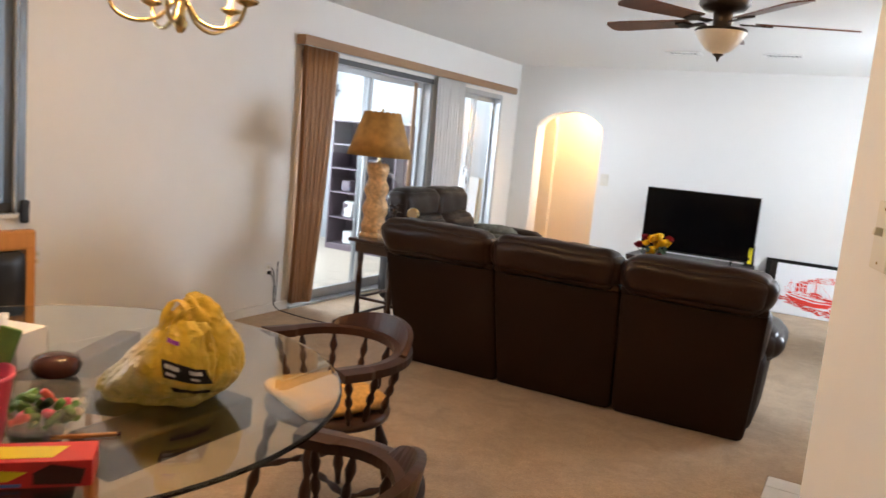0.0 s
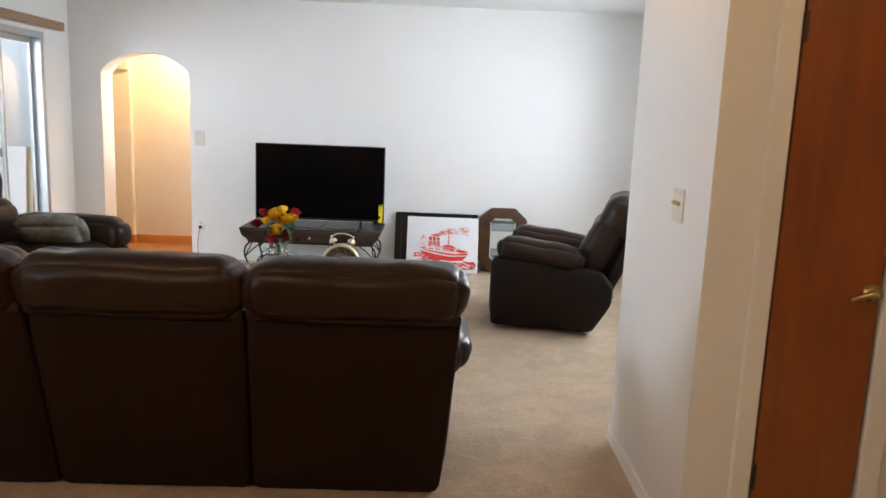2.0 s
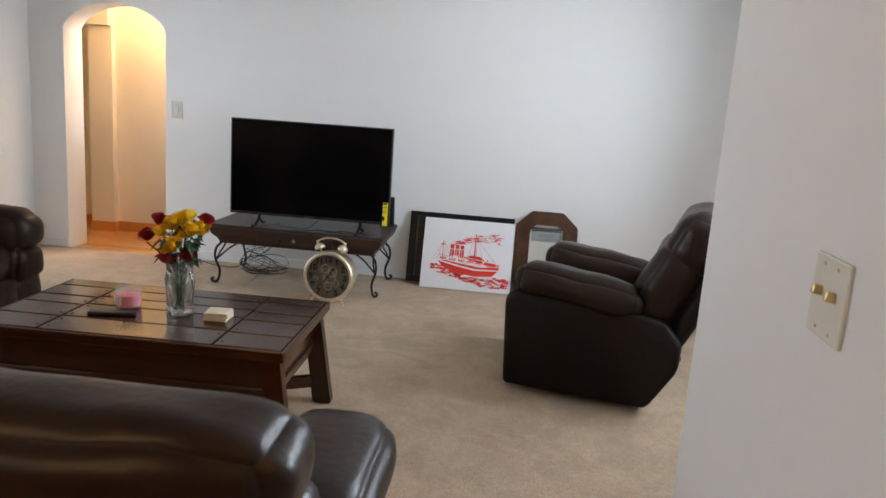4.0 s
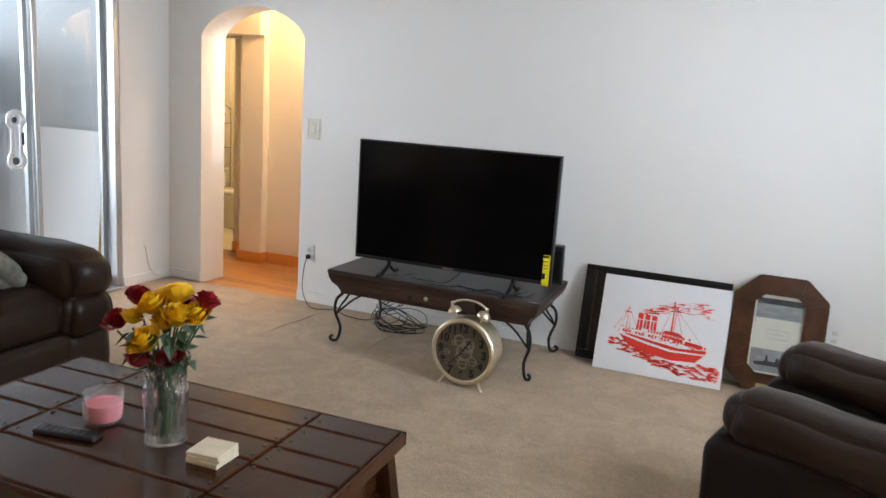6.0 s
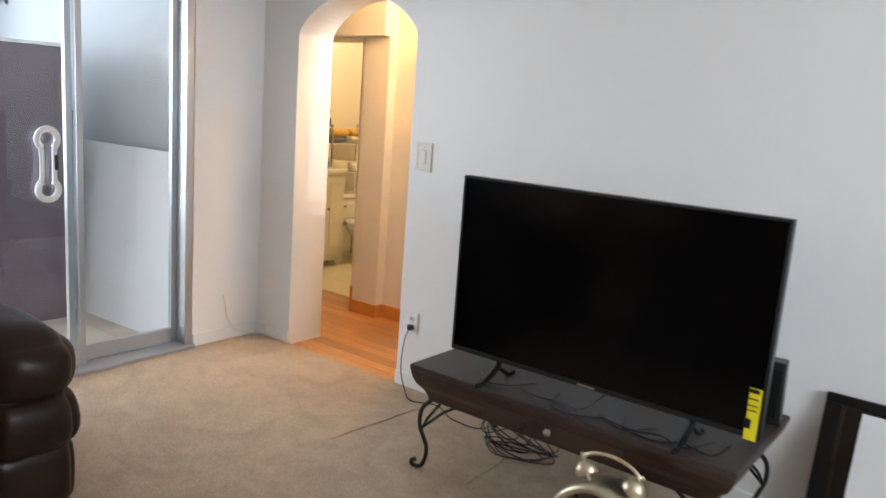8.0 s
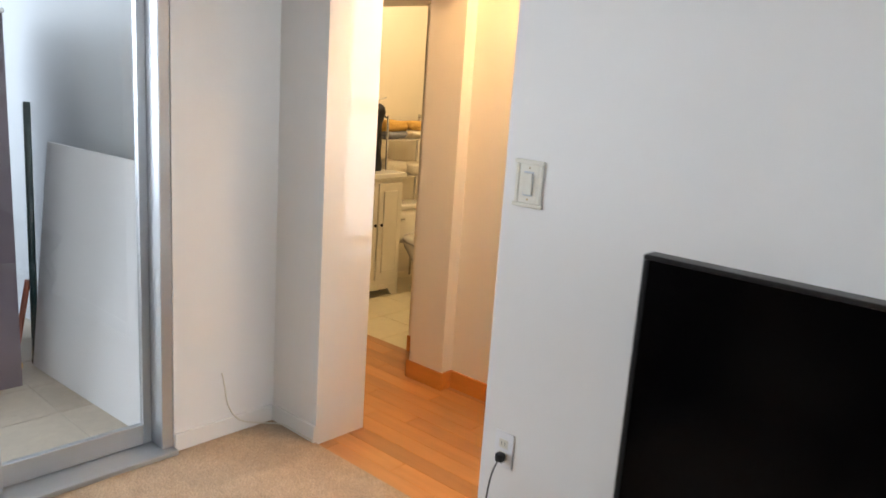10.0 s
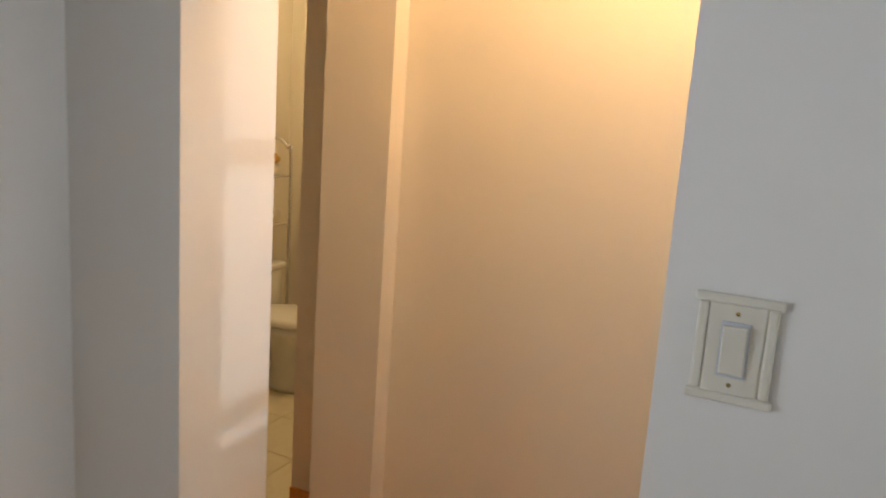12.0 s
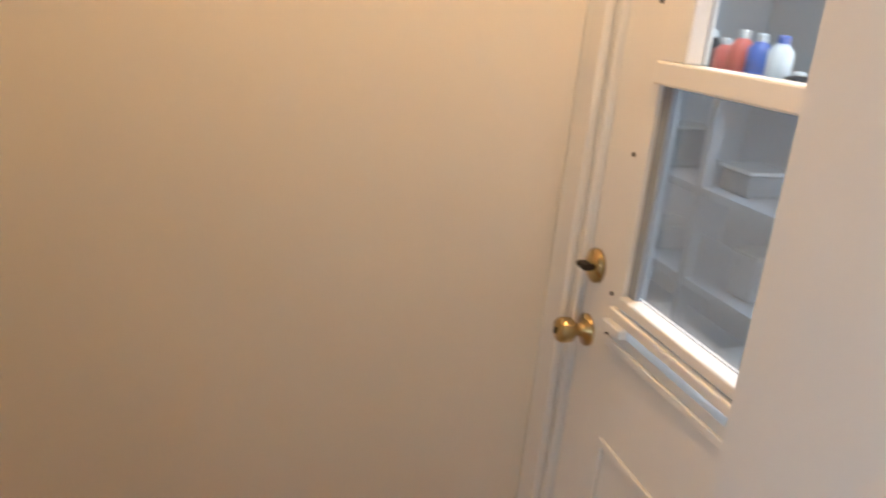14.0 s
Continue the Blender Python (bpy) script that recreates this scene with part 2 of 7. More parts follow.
CHAMP = mat("champagne_metal", (0.74, 0.65, 0.48), 0.34, metal=0.9, grain=(40, 0.2), stain=(8, 0.25), bump=(50, 0.12))
BRASS = mat("brass", (0.56, 0.42, 0.20), 0.28, metal=1.0, grain=(80, 0.15), stain=(9, 0.2), bump=(100, 0.05))
CHROME = mat("chrome", (0.7, 0.7, 0.7), 0.2, metal=1.0, grain=(80, 0.05), stain=(9, 0.05), bump=(100, 0.02))
DIAL = mat("clock_dial", (0.15, 0.12, 0.08), 0.5, metal=0.3, grain=(60, 0.4), stain=(14, 0.3), bump=(60, 0.3))
GEARM = mat("aged_gear_metal", (0.34, 0.29, 0.21), 0.5, metal=0.5, grain=(60, 0.3), stain=(20, 0.3), bump=(80, 0.2))
DUSTY = mat("dusty_dark_top", (0.042, 0.031, 0.027), 0.42, grain=(60, 0.25), stain=(6, 0.35), bump=(90, 0.1), stretch=(0.2, 1, 1))
MATB = mat("pale_mat_board", (0.68, 0.64, 0.55), 0.8, grain=(30, 0.05), stain=(9, 0.10), bump=(120, 0.05))
IVORY = mat("ivory_plastic", (0.72, 0.69, 0.60), 0.35, grain=(40, 0.02), stain=(8, 0.05), bump=(80, 0.03))
WHITEB = mat("white_board", (0.80, 0.80, 0.81), 0.45, grain=(40, 0.02), stain=(3, 0.03), bump=(120, 0.04))
REDP = mat("red_print", (0.80, 0.045, 0.025), 0.5, grain=(120, 0.15), stain=(25, 0.15), bump=(100, 0.02))
WORNW = mat("worn_brown_frame", (0.075, 0.030, 0.013), 0.33, grain=(16, 0.75), stain=(9, 0.5), bump=(40, 0.2), coat=0.2)
GILT = mat("gilt_edge", (0.50, 0.38, 0.20), 0.4, metal=0.6, grain=(40, 0.3), stain=(12, 0.2), bump=(60, 0.1))
PAPER = mat("aged_paper", (0.62, 0.52, 0.36), 0.8, grain=(30, 0.08), stain=(9, 0.12), bump=(120, 0.05))
PHOTO = mat("grey_photo", (0.30, 0.30, 0.30), 0.4, grain=(35, 0.5), stain=(16, 0.4), bump=(100, 0.02), stretch=(0.6, 1, 2.2))
PHOTOD = mat("dark_photo", (0.06, 0.06, 0.06), 0.4, grain=(60, 0.4), stain=(20, 0.3), bump=(100, 0.02))
YELLOW = mat("yellow_label", (0.80, 0.68, 0.02), 0.45, grain=(60, 0.05), stain=(9, 0.05), bump=(100, 0.02))
CRYSTAL = mat("cut_glass", (0.96, 0.97, 0.96), 0.04, trans=1.0, grain=(1, 0), stain=(1, 0), bump=(70, 0.35), rough_var=0.0, ior=1.5)
ROSER = mat("red_petal", (0.32, 0.008, 0.022), 0.55, grain=(60, 0.3), stain=(20, 0.25), bump=(90, 0.2))
ROSEY = mat("yellow_petal", (0.86, 0.52, 0.01), 0.55, grain=(60, 0.25), stain=(20, 0.2), bump=(90, 0.2))
LEAF = mat("rose_leaf", (0.035, 0.075, 0.03), 0.45, grain=(60, 0.3), stain=(20, 0.3), bump=(90, 0.2))
WAX = mat("pink_wax", (0.72, 0.13, 0.17), 0.4, grain=(40, 0.1), stain=(10, 0.1), bump=(60, 0.1))
LABELW = mat("paper_label", (0.75, 0.62, 0.62), 0.5, grain=(40, 0.05), stain=(12, 0.15), bump=(60, 0.02))
COAST = mat("coaster_stone", (0.66, 0.58, 0.43), 0.6, grain=(40, 0.15), stain=(12, 0.15), bump=(90, 0.2))
GREYGL = mat("frosted_glass", (0.80, 0.72, 0.60), 0.35, grain=(9, 0.1), stain=(8, 0.25), bump=(40, 0.05))
GLOW = mat("lit_glass", (1.0, 0.66, 0.30), 0.4, emit=5.0, grain=(9, 0), stain=(8, 0), bump=(1, 0))
FANW = mat("fan_blade_wood", (0.15, 0.055, 0.025), 0.35, grain=(36, 0.35), stain=(3, 0.2), bump=(70, 0.06), stretch=(0.12, 1, 1), coat=0.2)
DKBRONZE = mat("dark_bronze", (0.06, 0.045, 0.035), 0.35, metal=0.8, grain=(60, 0.2), stain=(9, 0.2), bump=(80, 0.1))
SHADE = mat("parchment_shade", (0.42, 0.215, 0.05), 0.6, grain=(16, 0.5), stain=(6, 0.4), bump=(40, 0.15))
CARVED = mat("carved_ivory", (0.62, 0.39, 0.19), 0.45, grain=(38, 0.75), stain=(14, 0.3), bump=(38, 1.0))
BAG = thin_bag()
REDBOX = mat("red_carton", (0.66, 0.03, 0.03), 0.35, grain=(40, 0.08), stain=(9, 0.12), bump=(80, 0.02))
PINK = mat("pink_plastic", (0.80, 0.11, 0.22), 0.35, grain=(40, 0.05), stain=(9, 0.08), bump=(80, 0.02))
GREENP = mat("green_wrapper", (0.13, 0.30, 0.07), 0.3, grain=(40, 0.2), stain=(15, 0.3), bump=(50, 0.3))
BROWNP = mat("brown_gloss", (0.07, 0.02, 0.015), 0.2, grain=(40, 0.1), stain=(9, 0.2), bump=(60, 0.05))
STRAW = mat("woven_straw", (0.62, 0.36, 0.11), 0.8, grain=(55, 0.4), stain=(9, 0.15), bump=(60, 1.0))
CABM = mat("dark_laminate", (0.15, 0.115, 0.135), 0.4, grain=(8, 0.2), stain=(2, 0.25), bump=(40, 0.04))
BLUECL = mat("grey_fabric", (0.16, 0.17, 0.22), 0.9, grain=(60, 0.2), stain=(9, 0.2), bump=(150, 0.4))
TOWELY = mat("mustard_towel", (0.60, 0.36, 0.09), 0.95, grain=(120, 0.2), stain=(9, 0.1), bump=(200, 0.8))
TOWELW = mat("cream_towel", (0.72, 0.66, 0.52), 0.95, grain=(120, 0.15), stain=(9, 0.1), bump=(200, 0.8))
TOWELB = mat("slate_towel", (0.25, 0.26, 0.30), 0.95, grain=(120, 0.2), stain=(9, 0.1), bump=(200, 0.8))
PORC = mat("porcelain", (0.80, 0.77, 0.68), 0.12, grain=(9, 0.01), stain=(4, 0.02), bump=(1, 0))
CABW = mat("cream_cabinet", (0.79, 0.75, 0.64), 0.35, grain=(20, 0.03), stain=(5, 0.04), bump=(60, 0.04))
# Red and blue are paled to put the door glass haze into the colour.
BOTR = mat("haze_paled_red", (0.72, 0.15, 0.12), 0.3, grain=(20, 0.05), stain=(9, 0.1), bump=(40, 0.02))
BOTB = mat("haze_paled_blue", (0.09, 0.17, 0.50), 0.3, grain=(20, 0.05), stain=(9, 0.1), bump=(40, 0.02))
BOTW = mat("white_bottle", (0.74, 0.76, 0.74), 0.3, grain=(20, 0.05), stain=(9, 0.1), bump=(40, 0.02))
PATTERN = mat("floral_cushion", (0.20, 0.20, 0.165), 0.9, grain=(22, 0.6), stain=(14, 0.5), bump=(150, 0.5))
GREENF = mat("dark_green_metal", (0.015, 0.045, 0.045), 0.4, grain=(60, 0.1), stain=(9, 0.1), bump=(60, 0.05))
REDPOLE = mat("rust_red_pole", (0.32, 0.06, 0.02), 0.4, grain=(30, 0.2), stain=(9, 0.2), bump=(60, 0.1))
GREYSH = mat("grey_shelving", (0.30, 0.32, 0.34), 0.5, grain=(20, 0.1), stain=(5, 0.15), bump=(60, 0.05))

# ---- building helpers ----


def obj(name, bm, material, smooth=False):
    me = bpy.data.meshes.new(name)
    bmesh.ops.recalc_face_normals(bm, faces=bm.faces)
    bm.to_mesh(me)
    bm.free()
    me.materials.append(material)
    if smooth:
        for p in me.polygons:
            p.use_smooth = True
    return new(name, me)


def part(name, bm, material, parent, label="", smooth=False):
    ob = obj(name, bm, material, smooth)
    ob.parent = parent
    if label:
        tagged(ob, label)
    return ob


def thing(name, m, label, category, group="", kind=""):
    ob = new(name)
    ob.matrix_world = m
    return tagged(ob, label, category, group, kind)


def box(lo, hi, bevel=0.0, bm=None, seg=2, m=None):
    bm = bm or bmesh.new()
    r = bmesh.ops.create_cube(bm, size=1)
    vs = r["verts"]
    for v in vs:
        v.co = Vector([lo[i] + (v.co[i] + 0.5) * (hi[i] - lo[i]) for i in range(3)])
    if m:
        bmesh.ops.transform(bm, matrix=m, verts=vs)
    if bevel:
        es = list({e for v in vs for e in v.link_edges})
        bmesh.ops.bevel(bm, geom=es, offset=bevel, segments=seg, profile=0.5, affect="EDGES")
    return bm


def soft(lo, hi, r, n=7, puff=0.0, wrinkle=0.0, seed=0.0, m=None):
    """A rounded, stuffed box."""
    bm = bmesh.new()
    s = bmesh.ops.create_cube(bm, size=2)
    es = list({e for v in s["verts"] for e in v.link_edges})
    bmesh.ops.subdivide_edges(bm, edges=es, cuts=n, use_grid_fill=True)
    vs = bm.verts[:]
    c = [(lo[i] + hi[i]) / 2 for i in range(3)]
    h = [(hi[i] - lo[i]) / 2 for i in range(3)]
    for v in vs:
        p = Vector([math.sin(v.co[i] * math.pi / 2) * h[i] for i in range(3)])
        u = [v.co[i] for i in range(3)]
        core = Vector([max(-(h[i] - r), min(h[i] - r, p[i])) for i in range(3)])
        d = p - core
        if d.length > 1e-9:
            k = max(abs(d[i]) for i in range(3))
            d = d.normalized() * k
        p = core + d
        for i in range(3):
            o = [j for j in range(3) if j != i]
            p[i] += puff * v.co[i] * (1 - u[o[0]] ** 2) * (1 - u[o[1]] ** 2)
        if wrinkle:
            w = Vector((p.x * 9 + seed, p.y * 9, p.z * 9))
            p += Vector(noise.noise_vector(w)) * wrinkle
        v.co = Vector(c) + p
    if m:
        bmesh.ops.transform(bm, matrix=m, verts=vs)
    return bm


def lathe(profile, n=24, bm=None, m=None, squash=(1, 1)):
    """A turned solid from (radius, height) pairs."""
    bm = bm or bmesh.new()
    rings = []
    made = []
    for r, z in profile:
        ring = [bm.verts.new((r * math.cos(2 * math.pi * i / n) * squash[0], r * math.sin(2 * math.pi * i / n) * squash[1], z)) for i in range(n)]
        rings.append(ring)
        made += ring
    for a, b in zip(rings, rings[1:]):
        for i in range(n):
            bm.faces.new((a[i], a[(i + 1) % n], b[(i + 1) % n], b[i]))
    for ring in (rings[0], rings[-1]):
        bm.faces.new(ring)
    if m:
        bmesh.ops.transform(bm, matrix=m, verts=made)
    return bm


def tube(points, radius, n=8, bm=None, closed=False):
    """A round bar along points; radius may be a list."""
    bm = bm or bmesh.new()
    pts = [Vector(p) for p in points]
    rad = radius if isinstance(radius, (list, tuple)) else [radius] * len(pts)
    rings = []
    up = Vector((0.13, 0.21, 0.97))
    for i, p in enumerate(pts):
        t = (pts[min(i + 1, len(pts) - 1)] - pts[max(i - 1, 0)]).normalized()
        if abs(t.dot(up)) > 0.97:
            up = Vector((0.97, 0.13, 0.21))
        a = t.cross(up).normalized()
        b = t.cross(a)
        up = -b if b.dot(up) < 0 else b
        b = t.cross(a)
        rings.append([bm.verts.new(p + (a * math.cos(2 * math.pi * k / n) + b * math.sin(2 * math.pi * k / n)) * rad[i]) for k in range(n)])
    for r, s in zip(rings, rings[1:]):
        best = min(range(n), key=lambda o: (r[0].co - s[o].co).length)
        for k in range(n):
            bm.faces.new((r[k], r[(k + 1) % n], s[(k + 1 + best) % n], s[(k + best) % n]))
    if not closed:
        bm.faces.new(rings[0])
        bm.faces.new(rings[-1])
    return bm


def prism(poly, depth, axis="y", bm=None, m=None):
    """Extrudes an (a, b) outline: axis y gives x-z outlines, x gives y-z, z gives x-y."""
    bm = bm or bmesh.new()

    def at(p, d):
        return {"y": (p[0], d, p[1]), "x": (d, p[0], p[1]), "z": (p[0], p[1], d)}[axis]
    a = [bm.verts.new(at(p, depth[0])) for p in poly]
    b = [bm.verts.new(at(p, depth[1])) for p in poly]
    bm.faces.new(a)
    bm.faces.new(b)
    for i in range(len(poly)):
        j = (i + 1) % len(poly)
        bm.faces.new((a[i], a[j], b[j], b[i]))
    if m:
        bmesh.ops.transform(bm, matrix=m, verts=a + b)
    return bm


def curve_pts(ctrl, n=6):
    """Catmull-Rom through ctrl."""
    P = [Vector(p) for p in ctrl]
    P = [2 * P[0] - P[1]] + P + [2 * P[-1] - P[-2]]
    out = []
    for i in range(1, len(P) - 2):
        for k in range(n):
            t = k / n
            a, b, c, d = P[i - 1:i + 3]
            out.append(0.5 * ((2 * b) + (c - a) * t + (2 * a - 5 * b + 4 * c - d) * t * t + (3 * b - a - 3 * c + d) * t ** 3))
    return out + [P[-2]]


def letters(text, size, material, parent, m, name="numeral", depth=0.001):
    cu = bpy.data.curves.new(name, "FONT")
    cu.body, cu.size, cu.extrude, cu.align_x, cu.align_y = text, size, depth, "CENTER", "CENTER"
    cu.offset = 0.045 * size
    tmp = bpy.data.objects.new(name + "_tmp", cu)
    me = bpy.data.meshes.new_from_object(tmp)
    bpy.data.objects.remove(tmp)
    me.materials.clear()
    me.materials.append(material)
    ob = new(name, me)
    ob.parent = parent
    ob.matrix_basis = m
    return ob


def struct(name, bm, material, label, category):
    return tagged(obj(name, bm, material), label, category, kind="structure")


# ---- shell of the house ----
H = 2.44
ARCH = (0.285, 1.11, 1.725, 1.925)


def arch_line(n=24):
    x0, x1, s, t = ARCH
    c, r = (x0 + x1) / 2, (x1 - x0) / 2
    return [(c - r * math.cos(math.pi * i / n), s + (t - s) * math.sin(math.pi * i / n) ** 1.4) for i in range(n + 1)]


def north_wall():
    bm = bmesh.new()
    x0, x1, s, t = ARCH
    box((-0.15, 0, -0.05), (x0, 0.25, H), bm=bm)
    box((x1, 0, -0.05), (5.5, 0.25, H), bm=bm)
    line = arch_line()
    prism([(x0, H)] + line + [(x1, H)], (0, 0.25), "y", bm)
    return struct("wall_north", bm, PAINT, "white painted plaster wall with an arched opening", "wall")


def west_wall():
    bm = bmesh.new()
    t = (-0.15, 0)
    for y0, y1, z0, z1 in ((-0.445, 0, -0.05, H), (-1.65, -0.445, 2.03, H), (-2.06, -1.65, -0.05, H), (-4.06, -2.06, 2.03, H),
                           (-6.27, -4.06, -0.05, H), (-8.3, -6.27, -0.05, 0.85), (-8.3, -6.27, 2.12, H), (-11, -8.3, -0.05, H)):
        box((t[0], y0, z0), (t[1], y1, z1), bm=bm)
    return struct("wall_west", bm, PAINT, "white plaster wall with two sliding doors and a window", "wall")


north_wall()
west_wall()
bm = bmesh.new()
for lo, hi in (((5.35, -4.0, -0.05), (5.5, -2.90, H)), ((5.35, -2.90, -0.05), (5.5, -1.20, 0.85)), ((5.35, -2.90, 2.12), (5.5, -1.20, H)), ((5.35, -1.20, -0.05), (5.5, 0, H))):
    box(lo, hi, bm=bm)
struct("wall_east", bm, PAINT, "white plaster wall with a window", "wall")
for i, (lo, hi) in enumerate((((4.32, -4.90, -0.05), (4.47, -3.90, H)), ((4.47, -4.0, -0.05), (5.5, -3.90, H)), ((4.47, -4.90, 2.06), (6.6, -4.80, H)), ((4.955, -4.90, -0.05), (6.6, -4.80, 2.06)))):
    struct("wall_closet_%d" % (i + 1), box(lo, hi), PAINT, "white plaster closet wall beside the entry", "wall")
bm = box((-0.15, -11.15, -0.05), (7.0, -11, H))
box((6.6, -11, -0.05), (6.75, -4.80, H), bm=bm)
struct("wall_south", bm, PAINT, "plain white plaster wall closing the dining end", "wall")
bm = box((0, -1.25, -0.05), (0.14, 0, H), m=pose(3.893, -6.95, 0, 0, 0, 14))
struct("wall_entry_partition", bm, PAINT, "white plaster partition end near the entry", "wall")
bm = box((-0.15, -11.15, H), (7.0, 0.25, H + 0.1))
struct("ceiling", bm, CEIL, "white textured plaster ceiling", "ceiling")
bm = box((0, -11, -0.06), (3.70, 0.0, 0))
box((3.70, -4.83, -0.06), (5.4, 0.0, 0), bm=bm)
box((3.70, -11, -0.06), (6.7, -7.1, 0), bm=bm)
struct("floor_carpet", bm, CARPET, "beige cut pile wall-to-wall carpet with foot marks", "carpet")
for a, b in (((1.362, -0.749), (1.416, -0.145)), ((2.0, -0.628), (1.99, -0.262))):
    pts = [(a[0] + (b[0] - a[0]) * i / 8 + 0.004 * math.sin(i * 1.7), a[1] + (b[1] - a[1]) * i / 8, 0.0) for i in range(9)]
    struct("floor_carpet_ridge", tube(pts, [0.002, 0.004, 0.005, 0.0045, 0.005, 0.0045, 0.005, 0.004, 0.002], 8), CARPET, "low drag ridge pressed up in the carpet", "carpet")
foyer_floor = struct("floor_foyer", box((3.70, -7.1, -0.06), (6.7, -4.83, -0.012)), GROUT, "pale ceramic tiles of the entry floor", "tile floor")

# baseboards of the living room
for lo, hi in (((0, -0.445, 0), (0.012, -0.012, 0.07)), ((0, -0.012, 0), (0.285, 0, 0.07)), ((1.11, -0.012, 0), (5.35, 0, 0.07)),
               ((4.308, -4.90, 0), (4.32, -3.90, 0.07)), ((0, -6.27, 0), (0.012, -4.06, 0.07)), ((0, -11, 0), (0.012, -6.27, 0.07))):
    tagged(obj("baseboard", box(lo, hi, 0.003), PAINT), "low white painted baseboard on the wall", "baseboard", kind="structure")

# hall behind the arch
for i, (lo, hi) in enumerate((((0.005, 0.80, -0.05), (0.222, 1.06, H)), ((-1.15, 0.80, 1.795), (0.005, 1.06, H)), ((-1.15, 0.745, 1.805), (0.222, 0.80, H)), ((0.222, 0.87, -0.05), (1.40, 1.06, H)), ((-1.30, 0.25, -0.05), (-1.15, 1.06, H)))):
    struct("wall_hall_%d" % (i + 1), box(lo, hi), HALLP, ("cream hall pier", "cream hall beam", "cream dropped header over the passage", "cream hall wall", "cream hall end wall")[i] + ", painted plaster in warm light", "wall")
bm = box((-0.26, 1.06, -0.05), (0.40, 1.16, H))
box((-1.7, 1.06, -0.05), (-1.05, 1.16, H), bm=bm)
box((-1.05, 1.06, 1.80), (-0.26, 1.16, H), bm=bm)
box((-1.85, 1.16, -0.05), (-1.52, 2.6, H), bm=bm)
box((-1.7, 2.6, -0.05), (0.4, 2.75, H), bm=bm)
box((0.25, 1.16, -0.05), (0.4, 2.6, H), bm=bm)
struct("wall_bathroom", bm, BATHP, "pale yellow bathroom walls with a door opening", "wall")
struct("ceiling_hall", box((-1.85, 0.25, H), (3.2, 2.85, H + 0.1)), CEIL, "white plaster ceiling of the hall", "ceiling")
hall_floor = struct("floor_hall", box((-1.3, 0.0, -0.06), (1.40, 1.06, -0.022)), GROUT, "orange oak strip floor in the hall", "wood floor")
bath_floor = struct("floor_bathroom", box((-1.7, 1.06, -0.06), (0.4, 2.6, -0.022)), GROUT, "cream tiled bathroom floor", "tile floor")
for lo, hi in (((-0.007, 0.788, -0.012), (0.234, 0.80, 0.075)), ((0.222, 0.80, -0.012), (0.234, 0.858, 0.075)), ((0.222, 0.858, -0.012), (1.23, 0.87, 0.075)),
               ((-0.007, 0.80, -0.012), (0.005, 1.05, 0.075)), ((-0.26, 1.048, -0.012), (-0.007, 1.06, 0.075))):
    tagged(obj("baseboard", box(lo, hi, 0.003), OAKTRIM), "orange stained oak baseboard along the hall wall", "baseboard", kind="structure")

# porch behind the sliding doors
bm = box((-3.1, -6.2, -0.10), (-0.15, -0.25, -0.05))
porch_floor = struct("floor_porch", bm, GROUT, "pale tiled porch floor", "tile floor")
bm = box((-3.15, -0.25, -0.10), (-0.15, -0.10, 2.6))
box((-3.15, -6.35, -0.10), (-0.15, -6.2, 2.6), bm=bm)
for y0, y1, z0, z1 in ((-6.2, -0.25, -0.1, 0.7), (-6.2, -0.25, 2.2, 2.6), (-0.6, -0.25, 0.7, 2.2), (-2.75, -2.6, 0.7, 2.2), (-6.2, -5.2, 0.7, 2.2)):
    box((-3.15, y0, z0), (-3.0, y1, z1), bm=bm)
struct("wall_porch", bm, PORCHP, "pale painted porch walls with wide openings", "wall")
struct("ceiling_porch", box((-3.15, -6.35, 2.6), (-0.15, -0.10, 2.7)), CEIL, "white porch ceiling", "ceiling")
# utility room behind the glazed door
bm = box((3.0, 0.25, -0.05), (3.15, 2.85, H))
box((0.40, 2.75, -0.05), (3.0, 2.85, H), bm=bm)
struct("wall_utility", bm, PORCHP, "pale grey utility room walls", "wall")
struct("floor_utility", box((1.40, 0.25, -0.06), (3.0, 2.75, -0.02)), TILE, "grey utility room floor", "floor")
struct("ground", box((-60, -60, -0.2), (60, 60, -0.12)), mat("ground_grass", (0.08, 0.11, 0.05), 0.9, grain=(8, 0.3), stain=(0.3, 0.2), bump=(20, 0.5)), "grassy ground around the house", "ground")
# unseen roof slab, added to close the ceilings against sky light
struct("roof", box((-3.3, -11.3, 2.72), (7.2, 3.0, 2.9)), GREYSH, "unseen flat slab added over the house against sky light", "roof")


# ---- doors and windows ----
def pane(bm, material, parent, name="pane"):
    ob = part(name, bm, material, parent)
    ob.visible_shadow = False
    return ob


